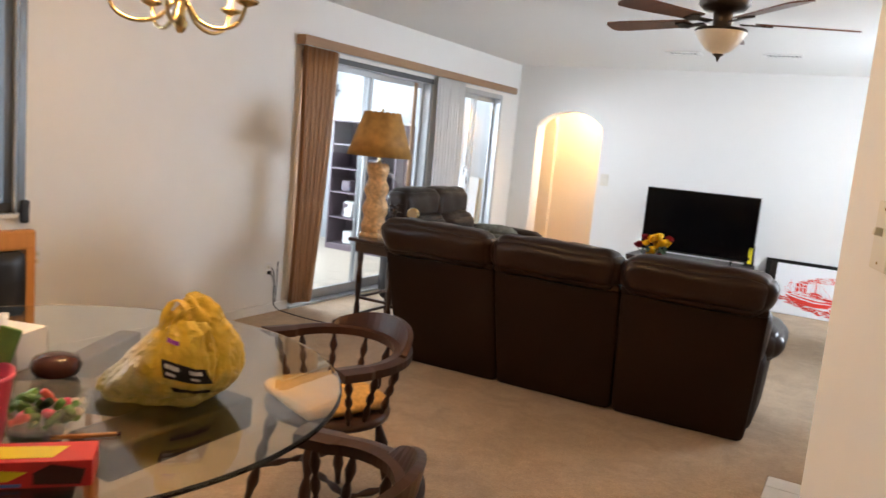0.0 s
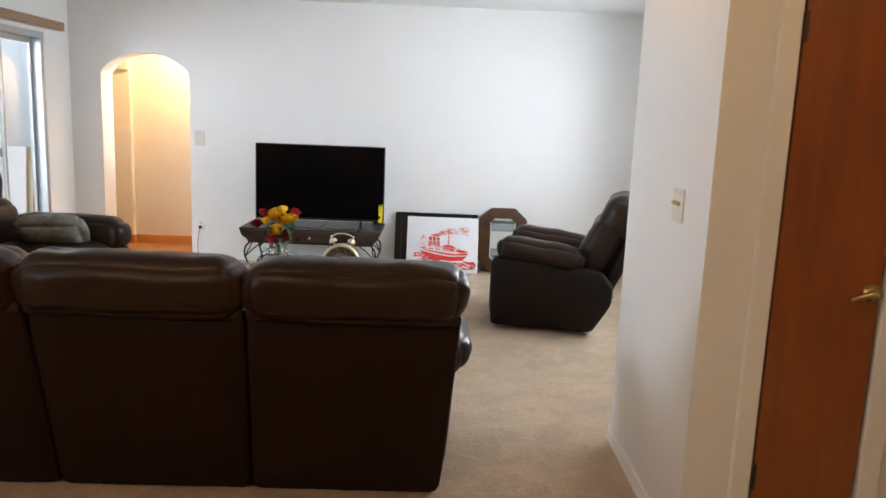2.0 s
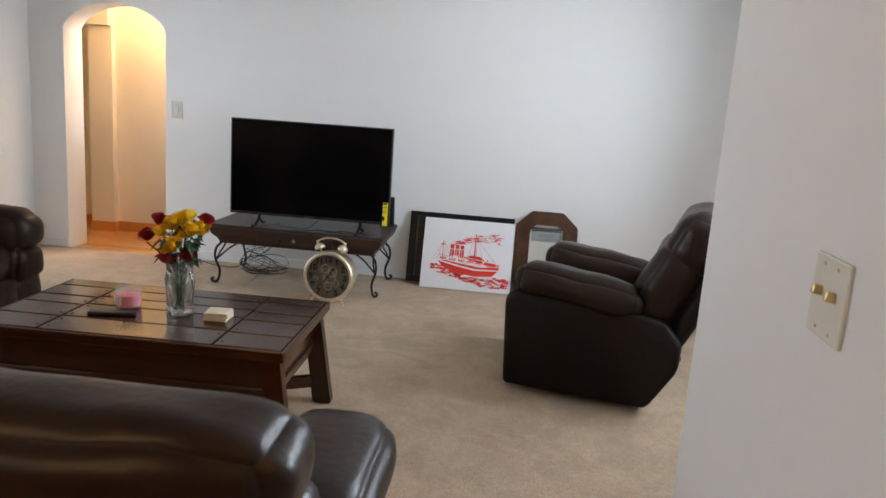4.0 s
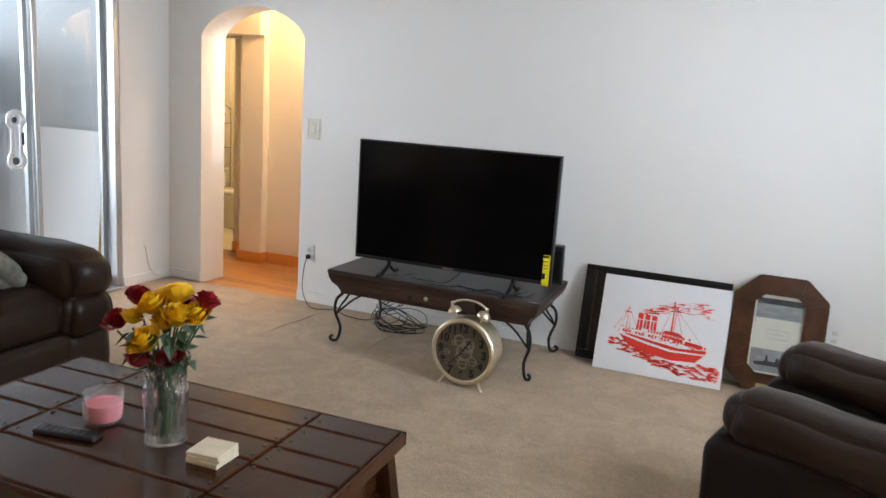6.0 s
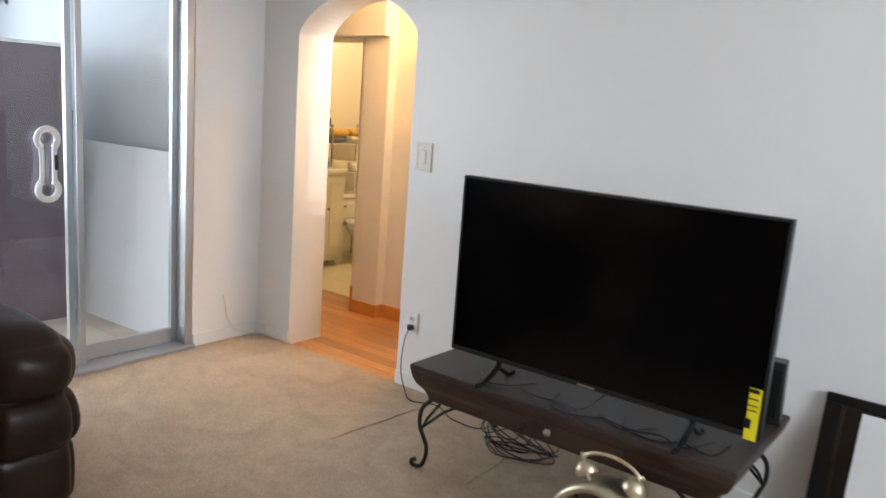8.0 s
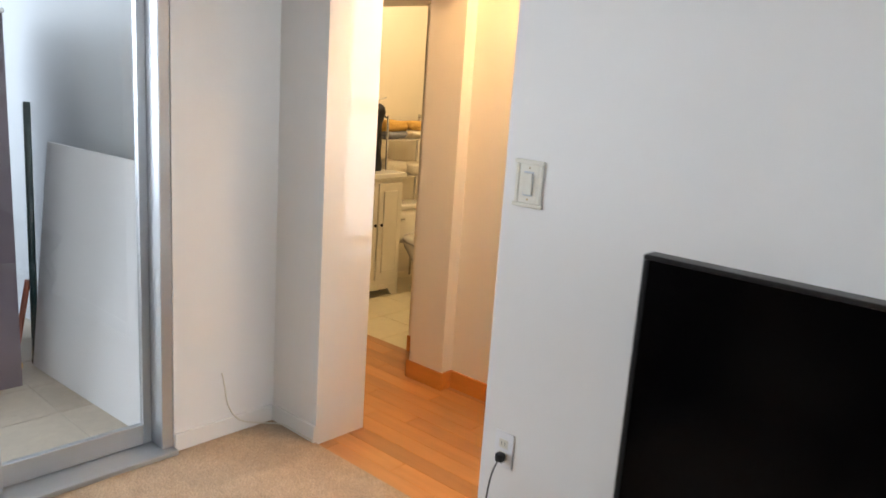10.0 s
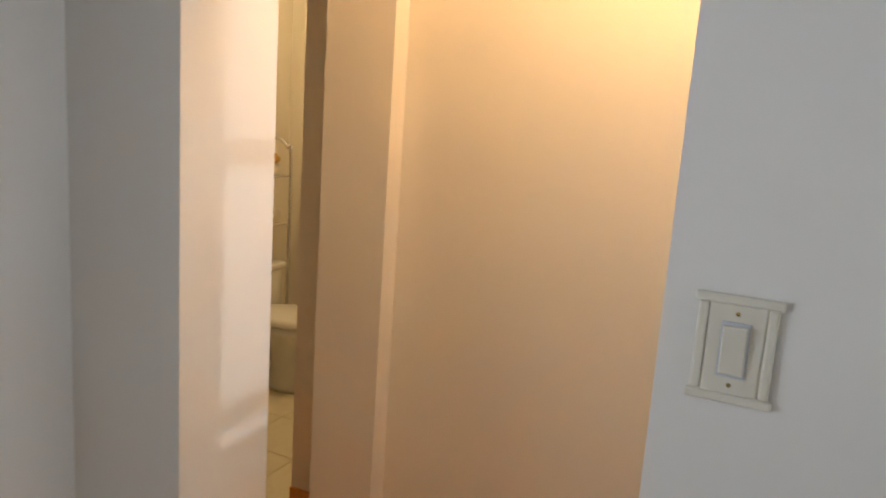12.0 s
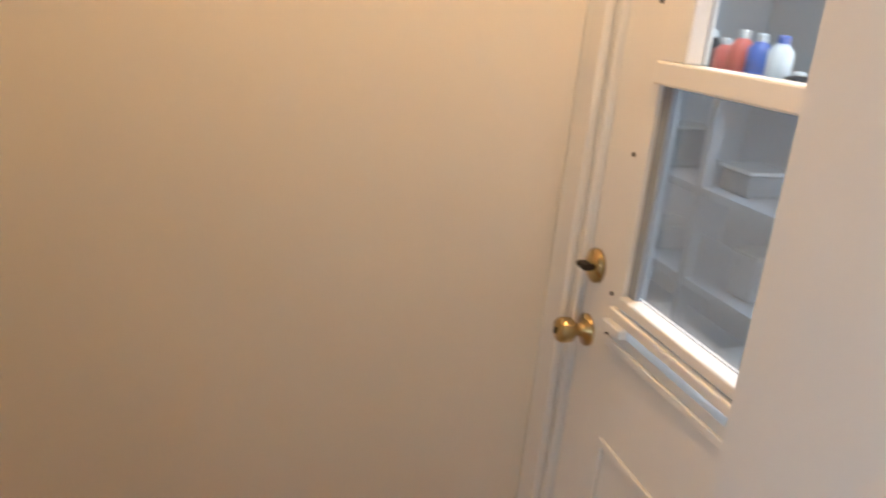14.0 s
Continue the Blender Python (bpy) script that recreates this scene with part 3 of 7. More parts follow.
def sliding_door(name, y0, y1, material, stile):
    d = thing(name, pose(0, 0, 0), "aluminium framed sliding glass door, closed, onto a porch", "sliding door", kind="structure")
    z1, w = 2.03, 0.045
    part("track", box((-0.13, y0, -0.005), (0.035, y1, 0.018), 0.003), material, d)
    part("head", box((-0.13, y0 + w, z1 - 0.05), (-0.003, y1 - w, z1)), material, d)
    for a in (y0, y1 - w):
        part("side_frame", box((-0.13, a, 0.018), (-0.003, a + w, z1), 0.004), material, d)
    mid = (y0 + y1) / 2
    for x, a, b in ((-0.055, y0 + w, mid + 0.03), (-0.10, mid - 0.03, y1 - w)):
        p = part("door_panel", box((x - 0.015, a, 0.02), (x + 0.015, a + stile, z1 - 0.052), 0.003), material, d)
        part("stile", box((x - 0.015, b - stile, 0.02), (x + 0.015, b, z1 - 0.052), 0.003), material, p)
        part("bottom_rail", box((x - 0.014, a + stile, 0.02), (x + 0.014, b - stile, 0.10), 0.003), material, p)
        part("top_rail", box((x - 0.014, a + stile, z1 - 0.10), (x + 0.014, b - stile, z1 - 0.052), 0.003), material, p)
        pane(box((x - 0.003, a + stile, 0.10), (x + 0.003, b - stile, z1 - 0.10)), GLASS, p)
    return d


d1 = sliding_door("door_1", -4.06, -2.06, ALU, 0.035)
part("head_channel", box((-0.002, -4.06, 1.985), (0.004, -2.06, 2.03), 0.001), DKALU, d1, "dark head channel")
part("jamb_strip", box((-0.088, -2.285, 0.02), (-0.07, -2.235, 1.975), 0.004), VALW, d1, "tan wooden jamb strip")
sd = sliding_door("door_2", -1.65, -0.445, ALU, 0.032)
hd = part("handle", lathe([(0.020, 0.0), (0.022, 0.006), (0.020, 0.010), (0.001, 0.010)], 18, m=pose(-0.04, -1.19, 0.895, 0, 90)), DKALU, sd, "white moulded loop pull handle")
for z, f in ((0.90, 1), (1.13, -1)):
    ring = [(-0.026, -1.19 + 0.046 * math.cos(t * math.pi / 10), z - f * 0.046 * math.sin(t * math.pi / 10)) for t in range(-3, 14)]
    part("handle_loop", tube(ring, 0.015, 10), WHITEB, hd, smooth=True)
for y in (-1.222, -1.158):
    part("handle_bar", tube(curve_pts([(-0.026, y, 0.925), (-0.022, y + (0.004 if y < -1.19 else -0.004), 0.97), (-0.022, y + (0.004 if y < -1.19 else -0.004), 1.06), (-0.026, y, 1.105)], 4), 0.011, 10), WHITEB, hd, smooth=True)
part("thumb_latch", box((-0.016, -1.166, 0.99), (-0.008, -1.150, 1.06), 0.003), DKBRONZE, hd, "dark thumb latch")
part("handle_latch", lathe([(0.016, 0.0), (0.016, 0.006), (0.001, 0.007)], 14, m=pose(-0.04, -1.19, 1.13, 0, 90)), DKALU, hd)

# dining window
w1 = thing("window_1", pose(0, 0, 0), "bright dining window with a dark thin frame", "window", kind="structure")
for lo, hi in (((-0.1, -8.3, 0.85), (-0.04, -6.27, 0.90)), ((-0.1, -8.3, 2.07), (-0.04, -6.27, 2.12)), ((-0.1, -6.32, 0.90), (-0.04, -6.27, 2.07)), ((-0.1, -8.3, 0.90), (-0.04, -8.25, 2.07)), ((-0.1, -7.31, 0.90), (-0.04, -7.27, 2.07))):
    part("window_frame", box(lo, hi, 0.004), DKALU, w1)
part("window_sill", box((-0.04, -8.32, 0.83), (0.04, -6.25, 0.85), 0.004), TRIM, w1)
for a, b in ((-8.25, -7.31), (-7.27, -6.32)):
    pane(box((-0.073, a, 0.90), (-0.067, b, 2.07)), GLASS, w1)
blind = thing("roller_blind", pose(0.03, -6.25, 0), "narrow dark gathered blind edge beside the window", "blind")
part("edge", box((0, -0.045, 0.86), (0.012, 0.0, 2.2), 0.004), DKALU, blind)
part("cord_bundle", soft((0.0, -0.03, 0.80), (0.03, 0.02, 0.93), 0.012, 3, wrinkle=0.008), BLACK, blind)
w2 = thing("window_2", pose(0, 0, 0), "white framed living room window", "window", kind="structure")
for lo, hi in (((5.38, -2.90, 0.85), (5.46, -1.20, 0.90)), ((5.38, -2.90, 2.07), (5.46, -1.20, 2.12)), ((5.38, -1.25, 0.90), (5.46, -1.20, 2.07)), ((5.38, -2.90, 0.90), (5.46, -2.85, 2.07)), ((5.38, -2.07, 0.90), (5.46, -2.03, 2.07))):
    part("window_frame", box(lo, hi, 0.004), TRIM, w2)
for a, b in ((-2.85, -2.07), (-2.03, -1.25)):
    pane(box((5.417, a, 0.90), (5.423, b, 2.07)), GLASS, w2)

# closet door
cd = thing("door_3", pose(0, 0, 0), "closed reddish brown flush wooden closet door with white trim", "door", kind="structure")
part("leaf", box((4.545, -4.905, 0.012), (4.875, -4.865, 2.03), 0.003), DOORW, cd)
for lo, hi in (((4.47, -4.915, 0), (4.535, -4.84, 2.06)), ((4.885, -4.915, 0), (4.955, -4.84, 2.06)), ((4.47, -4.915, 2.06), (4.955, -4.902, 2.13))):
    part("door_trim", box(lo, hi, 0.005), TRIM, cd)
for z in (0.33, 1.74):
    h = part("hinge", box((4.534, -4.922, z - 0.045), (4.548, -4.906, z + 0.045), 0.003), DKBRONZE, cd, "dark tarnished hinge")
kb = part("door_handle", lathe([(0.004, 0), (0.028, 0.002), (0.028, 0.008), (0.012, 0.012), (0.012, 0.045), (0.004, 0.047)], 18, m=pose(4.845, -4.905, 0.95, 90)), BRASS, cd, "brass lever handle", True)
part("lever", tube(curve_pts([(4.845, -4.945, 0.95), (4.825, -4.952, 0.955), (4.79, -4.952, 0.945), (4.765, -4.948, 0.935)], 4), [0.011] * 6 + [0.009] * 4 + [0.007] * 3, 8), BRASS, kb, smooth=True)

# half-glazed side door at the hall's end
gd = thing("door_4", pose(0, 0, 0), "white half-glazed side door, closed, with brass knob and deadbolt", "door", kind="structure")
X = 1.245
bm = box((X, 0.27, 0.0), (X + 0.04, 0.782, 0.98))
box((X, 0.67, 0.98), (X + 0.04, 0.782, 1.82), bm=bm)
box((X, 0.27, 0.98), (X + 0.04, 0.31, 1.82), bm=bm)
box((X, 0.27, 1.72), (X + 0.04, 0.782, 1.95), bm=bm)
part("leaf", bm, TRIM, gd)
part("frame_jamb", box((X - 0.012, 0.786, 0), (X + 0.05, 0.826, 1.99), 0.004), TRIM, gd)
part("door_trim", box((X - 0.028, 0.80, 0), (X - 0.012, 0.868, 2.05), 0.006), TRIM, gd)
part("head_trim", box((X - 0.028, 0.25, 1.99), (X + 0.05, 0.80, 2.05), 0.006), TRIM, gd)
part("wall_over_door", box((X, 0.25, 2.05), (X + 0.10, 0.87, H)), HALLP, gd)
part("meeting_rail", box((X - 0.012, 0.31, 1.336), (X + 0.03, 0.67, 1.366), 0.003), TRIM, gd)
gl = part("lower_sash", box((X - 0.008, 0.31, 1.02), (X + 0.03, 0.67, 1.036), 0.003), TRIM, gd)
part("upper_stop", box((X - 0.006, 0.613, 1.366), (X + 0.03, 0.67, 1.72), 0.003), TRIM, gd)
pane(box((X + 0.018, 0.31, 1.036), (X + 0.022, 0.67, 1.336)), GLASS, gd)
pane(box((X + 0.018, 0.31, 1.366), (X + 0.022, 0.613, 1.72)), GLASS, gd)
scr = part("insect_screen", box((X + 0.028, 0.29, 1.0), (X + 0.029, 0.69, 1.35)), SCRN, gd, "grey mesh insect screen")
scr.visible_shadow = False
part("sash_side", box((X + 0.006, 0.648, 1.036), (X + 0.017, 0.67, 1.336), 0.002), GREYSH, gd)
part("ledge", box((X - 0.012, 0.30, 1.0), (X, 0.685, 1.016), 0.003), TRIM, gd)
part("lower_moulding", box((X - 0.006, 0.30, 0.955), (X, 0.70, 0.966), 0.002), TRIM, gd)
for y in (0.63,):
    part("latch_tab", box((X - 0.022, y, 0.985), (X - 0.006, y + 0.05, 1.0), 0.003), TRIM, gd)
bm = bmesh.new()
for lo, hi in (((X - 0.006, 0.38, 0.80), (X, 0.66, 0.812)), ((X - 0.006, 0.38, 0.25), (X, 0.66, 0.262)), ((X - 0.006, 0.648, 0.262), (X, 0.66, 0.80)), ((X - 0.006, 0.38, 0.262), (X, 0.392, 0.80))):
    box(lo, hi, 0.002, bm=bm)
part("panel_moulding", bm, TRIM, gd)
for y, z in ((0.70, 1.44), (0.705, 1.235), (0.70, 1.028), (0.695, 0.965)):
    part("screw", lathe([(0.0035, 0), (0.0035, 0.002), (0.001, 0.003)], 8, m=pose(X, y, z, 0, -90)), DKBRONZE, gd)
kn = part("door_knob", lathe([(0.026, 0), (0.026, 0.004), (0.012, 0.008), (0.010, 0.020), (0.015, 0.024), (0.020, 0.030), (0.021, 0.044), (0.017, 0.050), (0.005, 0.053)], 24, m=pose(X, 0.757, 0.945, 0, -90)), BRASS, gd, "worn brass knob", True)
part("keyhole", box((X - 0.056, 0.755, 0.940), (X - 0.0515, 0.759, 0.950)), DKBRONZE, kn)
db = part("deadbolt", lathe([(0.027, 0), (0.027, 0.006), (0.018, 0.012), (0.006, 0.014)], 24, m=pose(X, 0.757, 1.052, 0, -90)), BRASS, gd, "tarnished brass deadbolt", True)
part("thumb_turn", box((X - 0.03, 0.742, 1.047), (X - 0.012, 0.772, 1.057), 0.004), DKBRONZE, db)
# bottles on a shelf beyond the door
sh = thing("utility_shelf", pose(2.05, 1.52, 0, 0, 0, 0), "grey shelving seen through the door glass", "shelf")
for z in (0.45, 0.72, 0.98, 1.27):
    part("board", box((-0.1, -0.75, z), (0.25, 0.75, z + 0.025), 0.003), PORCHP, sh)
for y in (-0.74, 0.0, 0.71):
    part("upright", box((-0.1, y, -0.02), (-0.07, y + 0.03, 1.27)), PORCHP, sh)
    part("rear_upright", box((0.2, y, -0.02), (0.23, y + 0.03, 1.27)), GREYSH, sh)
for i, (m_, y, h, lab) in enumerate(((BLACK, 1.71, 0.12, "black capped jar"), (BOTR, 1.635, 0.10, "red plastic bottle"), (BOTR, 1.565, 0.125, "red plastic bottle"), (BOTB, 1.49, 0.12, "blue plastic bottle"), (BOTW, 1.41, 0.12, "white plastic bottle"), (BLACK, 1.33, 0.04, "low dark tin"))):
    b = thing("bottle", pose(2.02, y, 1.295), lab + " standing on the utility shelf", "bottle", "utility bottles")
    part("body", lathe([(0.024, 0), (0.032, 0.006), (0.032, h * 0.7), (0.016, h * 0.85), (0.013, h * 0.86)], 14), m_, b, smooth=True)
    part("cap", lathe([(0.015, h * 0.86), (0.015, h), (0.012, h + 0.004)], 12), BOTW if i != 4 else BOTB, b)

rr = random.Random(17)
for k in range(9):
    z = (0.475, 0.745, 1.005)[k % 3]
    w, h = rr.uniform(0.03, 0.07), rr.uniform(0.05, 0.12)
    b = thing("storage_box", pose(2.06, 0.98 + 0.45 * (k // 3) + rr.uniform(-0.08, 0.08), z, 0, 0, rr.uniform(-8, 8)), "pale storage box on the utility shelf", "box", "utility shelf boxes")
    part("box_body", box((-0.06, -w, 0), (0.08, w, h), 0.012), (BOTW, PORCHP, GREYSH)[k % 3], b)
    part("lid", box((-0.064, -w - 0.004, h), (0.084, w + 0.004, h + 0.012), 0.004), (PORCHP, BOTW, BOTW)[k % 3], b)

# ---- blinds at the sliding doors ----
val = thing("blind_valance", pose(0, 0, 0), "brown wooden valance of the vertical blinds", "valance")
part("front_board", box((0.07, -4.13, 2.062), (0.09, -0.25, 2.135), 0.003), VALW, val)
for y in (-4.13, -0.27):
    part("end_board", box((0.0, y, 2.062), (0.07, y + 0.02, 2.135), 0.003), VALW, val)
part("headrail", box((0.025, -4.10, 2.06), (0.055, -0.28, 2.09)), ALU, val)


def vane(parent, y, turn, top_w, bottom_w, material, z0=0.04, skew=0.0, n=6, bow=0.012):
    bm = bmesh.new()
    grid = []
    for k in range(9):
        f = k / 8
        z = 2.06 + (z0 - 2.06) * f
        w = top_w + (bottom_w - top_w) * f
        row = []
        for i in range(n + 1):
            u = i / n - 0.5
            row.append(bm.verts.new((bow * math.cos(u * math.pi) + 0.02 * math.sin(f * 3), u * w + skew * f, z)))
        grid.append(row)
    for a, b in zip(grid, grid[1:]):
        for i in range(n):
            bm.faces.new((a[i], a[i + 1], b[i + 1], b[i]))
    ex = bmesh.ops.extrude_face_region(bm, geom=bm.faces[:])
    for g in ex["geom"]:
        if isinstance(g, bmesh.types.BMVert):
            g.co.x += 0.0025
    ob = part("vane", bm, material, parent, smooth=True)
    ob.matrix_basis = pose(0.045, y, 0, 0, 0, turn)


vb = thing("vertical_blind", pose(0, 0, 0), "brown vertical blind vanes gathered beside the sliding door", "blind")
for i, (y, t, a, b, s) in enumerate(((-4.08, 60, 0.09, 0.09, 0), (-4.05, 20, 0.09, 0.09, 0), (-4.0, 8, 0.09, 0.085, 0.0), (-3.94, 14, 0.10, 0.08, -0.03), (-3.88, 10, 0.10, 0.08, -0.06), (-3.82, 14, 0.10, 0.08, -0.10), (-3.76, 10, 0.10, 0.07, -0.15), (-3.70, 12, 0.10, 0.07, -0.20))):
    vane(vb, y, t, a, b, BLINDW, 0.05, s, bow=0.004)
vp = thing("vertical_blind", pose(0, 0, 0), "pale grey vertical blind vanes gathered between the doors", "blind")
for i in range(9):
    vane(vp, -2.02 + i * 0.062, 8 + 10 * math.sin(i * 2.1), 0.089, 0.089, BLINDG, 0.05)

# ---- living room furniture ----


def sofa_seat(parent, x0, x1, i, leather, back):
    part("seat_cushion", soft((x0 + 0.01, -0.64, 0.24), (x1 - 0.01, -0.16, 0.45), 0.07, 7, 0.02, 0.008, i), leather, parent, smooth=True)
    part("back_cushion", soft((x0 + 0.01, -0.26, 0.42), (x1 - 0.01, -0.05, 0.76), 0.08, 7, 0.02, 0.008, i + 3), leather, parent, smooth=True)
    part("head_roll", soft((x0 + 0.004, -0.165, 0.725), (x1 - 0.004, 0.075, 0.935), 0.085, 18, 0.016, 0.013, i + 7), leather, parent, smooth=True)
    bp = part("back_panel", soft((x0 + 0.006, -0.07 - 0.012 * (i % 2), 0.006), (x1 - 0.004, 0.0, 0.755), 0.025, 7, 0.006, 0.003, i), back, parent, smooth=True)
    part("seam_flap", soft((x0 + 0.006, -0.02, 0.72), (x1 - 0.006, 0.016, 0.765), 0.012, 6, 0.003, 0.003, i), leather, bp, smooth=True)


def arm(parent, x0, x1, front, leather, side):
    part("arm_panel", soft((x0, front, 0.04), (x1, -0.06, 0.49), 0.05, 6, 0.01), side, parent, smooth=True)
    part("arm_pad", soft((x0 - 0.055, front - 0.035, 0.41), (x1 + 0.05, -0.16, 0.595), 0.085, 9, 0.015, 0.008, x0), leather, parent, smooth=True)


def couch(name, m, width, seats, label, leather, side):
    s = thing(name, m, label, "sofa")
    aw = 0.17
    arm(s, 0.0, aw, -0.64, leather, side)
    arm(s, width - aw, width, -0.64, leather, side)
    part("base", box((aw * 0.5, -0.60, 0.03), (width - aw * 0.5, -0.03, 0.28), 0.02), side, s)
    for i in range(4):
        part("foot", lathe([(0.025, 0), (0.03, 0.035)], 10, m=pose(0.12 + (width - 0.24) * (i % 2), -0.10 - 0.45 * (i // 2), 0)), BLACK, s)
    part("footrest_panel", soft((aw + 0.02, -0.66, 0.08), (width - aw - 0.02, -0.60, 0.30), 0.025, 6, 0.01), leather, s, smooth=True)
    return s, aw


def three_seat():
    s, aw = couch("sofa", pose(3.545, -4.49, 0, 0, 0, 181.4), 2.18, 3, "dark brown leather three-seat reclining sofa seen from behind", LEATHER, LEATHERB)
    for i in range(3):
        a = 0.01 + i * 0.72
        sofa_seat(s, a, a + 0.72, i, LEATHER, LEATHERB)
    # the body flares a little towards the top and the back leans
    for o in s.children_recursive:
        leans = o.name.split(".")[0] in ("back_panel", "seam_flap", "head_roll", "back_cushion")
        for v in o.data.vertices:
            if leans:
                v.co.y += 0.22 * v.co.z / 0.93
            v.co.x = 1.09 + (v.co.x - 1.09) * (1.0 + 0.055 * v.co.z / 0.9)
    return s


three_seat()


def love_seat():
    s = thing("loveseat", pose(0.24, -1.70, 0, 0, 0, -90), "dark brown leather reclining loveseat facing the coffee table", "sofa")
    # local: x runs south, y from the back (0) towards -y west; seat opens to +y
    W = 1.56
    part("base", box((0.08, 0.05, 0.03), (W - 0.08, 0.86, 0.30), 0.02), LEATHERSHADE, s)
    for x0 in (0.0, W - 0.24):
        part("arm_panel", soft((x0, 0.08, 0.03), (x0 + 0.24, 0.93, 0.50), 0.06, 6, 0.01), LEATHERSHADE, s, smooth=True)
        part("arm_pad", soft((x0 - 0.02, 0.18, 0.40), (x0 + 0.26, 0.995, 0.635), 0.10, 9, 0.02, 0.012, x0), LEATHERD, s, smooth=True)
        part("arm_front", soft((x0 - 0.012, 0.84, 0.235), (x0 + 0.252, 0.985, 0.455), 0.07, 10, 0.02, 0.012, x0 + 2), LEATHERD, s, smooth=True)
        part("arm_foot_panel", soft((x0 - 0.005, 0.86, 0.04), (x0 + 0.245, 0.955, 0.27), 0.04, 8, 0.015, 0.008, x0 + 5), LEATHERD, s, smooth=True)
    for i in range(2):
        a = 0.22 + i * 0.56
        part("seat_cushion", soft((a, 0.25, 0.26), (a + 0.56, 0.95, 0.48), 0.08, 7, 0.03, 0.01, i), LEATHERD, s, smooth=True)
        part("back_cushion", soft((a, 0.0, 0.42), (a + 0.56, 0.31, 0.75), 0.09, 12, 0.03, 0.014, i), LEATHERD, s, smooth=True)
        part("head_cushion", soft((a - 0.015, -0.05, 0.67), (a + 0.575, 0.20, 0.985), 0.075, 14, 0.016, 0.014, i + 4), LEATHERD, s, smooth=True)
        part("footrest_panel", soft((a, 0.90, 0.06), (a + 0.56, 0.97, 0.28), 0.03, 6, 0.01), LEATHERD, s, smooth=True)
    part("back_panel", soft((0.2, -0.06, 0.05), (W - 0.2, 0.06, 0.80), 0.04, 6, 0.01), LEATHERSHADE, s, smooth=True)
    for i in range(4):
        part("foot", lathe([(0.025, 0), (0.03, 0.035)], 10, m=pose(0.12 + (W - 0.24) * (i % 2), 0.15 + 0.65 * (i // 2), 0)), BLACK, s)
    return s


love_seat().matrix_world = pose(0.24, -1.70, 0) @ Matrix(((0, 1, 0, 0), (-1, 0, 0, 0), (0, 0, 1, 0), (0, 0, 0, 1)))
cu = thing("throw_pillow", pose(0.86, -2.06, 0.50, 0, 0, 0), "grey-green floral throw pillow lying on the loveseat", "pillow")
part("cover", soft((-0.19, -0.05, 0.0), (0.19, 0.05, 0.29), 0.042, 12, 0.035, 0.012, 3, m=pose(0, 0, 0.0, 55, 0, 15)), PATTERN, cu, smooth=True)


def recliner():
    s = thing("recliner", pose(4.355, -1.80, 0, 0, 0, -15) @ Matrix.Diagonal((1.0, 0.94, 0.93, 1)), "dark brown leather recliner armchair, slightly turned from the wall", "armchair")
    # local: faces -x, width along y
    prof = [(-0.40, 0.03), (0.30, 0.04), (0.42, 0.26), (0.42, 0.40), (0.34, 0.50), (0.1, 0.535), (-0.38, 0.555), (-0.42, 0.50)]
    for y0 in (-0.42, 0.24):
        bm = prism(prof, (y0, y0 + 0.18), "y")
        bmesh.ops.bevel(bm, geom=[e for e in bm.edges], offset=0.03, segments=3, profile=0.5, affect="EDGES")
        part("side_panel", bm, LEATHERSHADE, s, smooth=True)
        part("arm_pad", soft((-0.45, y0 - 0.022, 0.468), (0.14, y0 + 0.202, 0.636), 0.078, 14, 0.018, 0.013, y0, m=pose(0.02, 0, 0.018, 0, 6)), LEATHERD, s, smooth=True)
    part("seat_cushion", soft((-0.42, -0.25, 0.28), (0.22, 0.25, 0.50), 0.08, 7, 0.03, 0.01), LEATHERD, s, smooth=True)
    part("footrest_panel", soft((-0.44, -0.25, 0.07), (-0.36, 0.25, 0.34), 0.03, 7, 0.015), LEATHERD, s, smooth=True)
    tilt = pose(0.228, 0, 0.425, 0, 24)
    part("back_panel", soft((0.11, -0.335, -0.32), (0.20, 0.335, 0.57), 0.04, 9, 0.01, 0.004, m=tilt), LEATHERSHADE, s, smooth=True)
    part("back_cushion", soft((-0.125, -0.335, -0.06), (0.12, 0.335, 0.47), 0.11, 16, 0.016, 0.012, 2, m=tilt), LEATHERD, s, smooth=True)
    part("head_cushion", soft((-0.118, -0.345, 0.33), (0.145, 0.345, 0.655), 0.12, 16, 0.010, 0.012, 5, m=tilt), LEATHERD, s, smooth=True)
    part("underframe", box((-0.30, -0.26, 0.0), (0.26, 0.26, 0.10), 0.01), BLACK, s)
    part("lever_knob", lathe([(0.006, 0), (0.006, 0.02), (0.002, 0.022)], 8, m=pose(0.43, -0.40, 0.33, 90)), CHROME, s)
    return s


recliner()


def worn_plank(lo, hi, seed):
    """A board with softened, slightly wavy edges and a gently uneven top."""
    bm = box(lo, hi, 0.005, seg=2)
    long_edges = [e for e in bm.edges if abs(e.verts[0].co.x - e.verts[1].co.x) > 0.1]
    bmesh.ops.subdivide_edges(bm, edges=long_edges, cuts=12, use_grid_fill=True)
    for v in bm.verts:
        q = Vector((v.co.x * 7 + seed * 9, v.co.y * 7, 0))
        v.co.y += 0.0016 * noise.noise(q * 2)
        if v.co.z > (lo[2] + hi[2]) / 2:
            v.co.z += 0.0016 * noise.noise(q)
    return bm


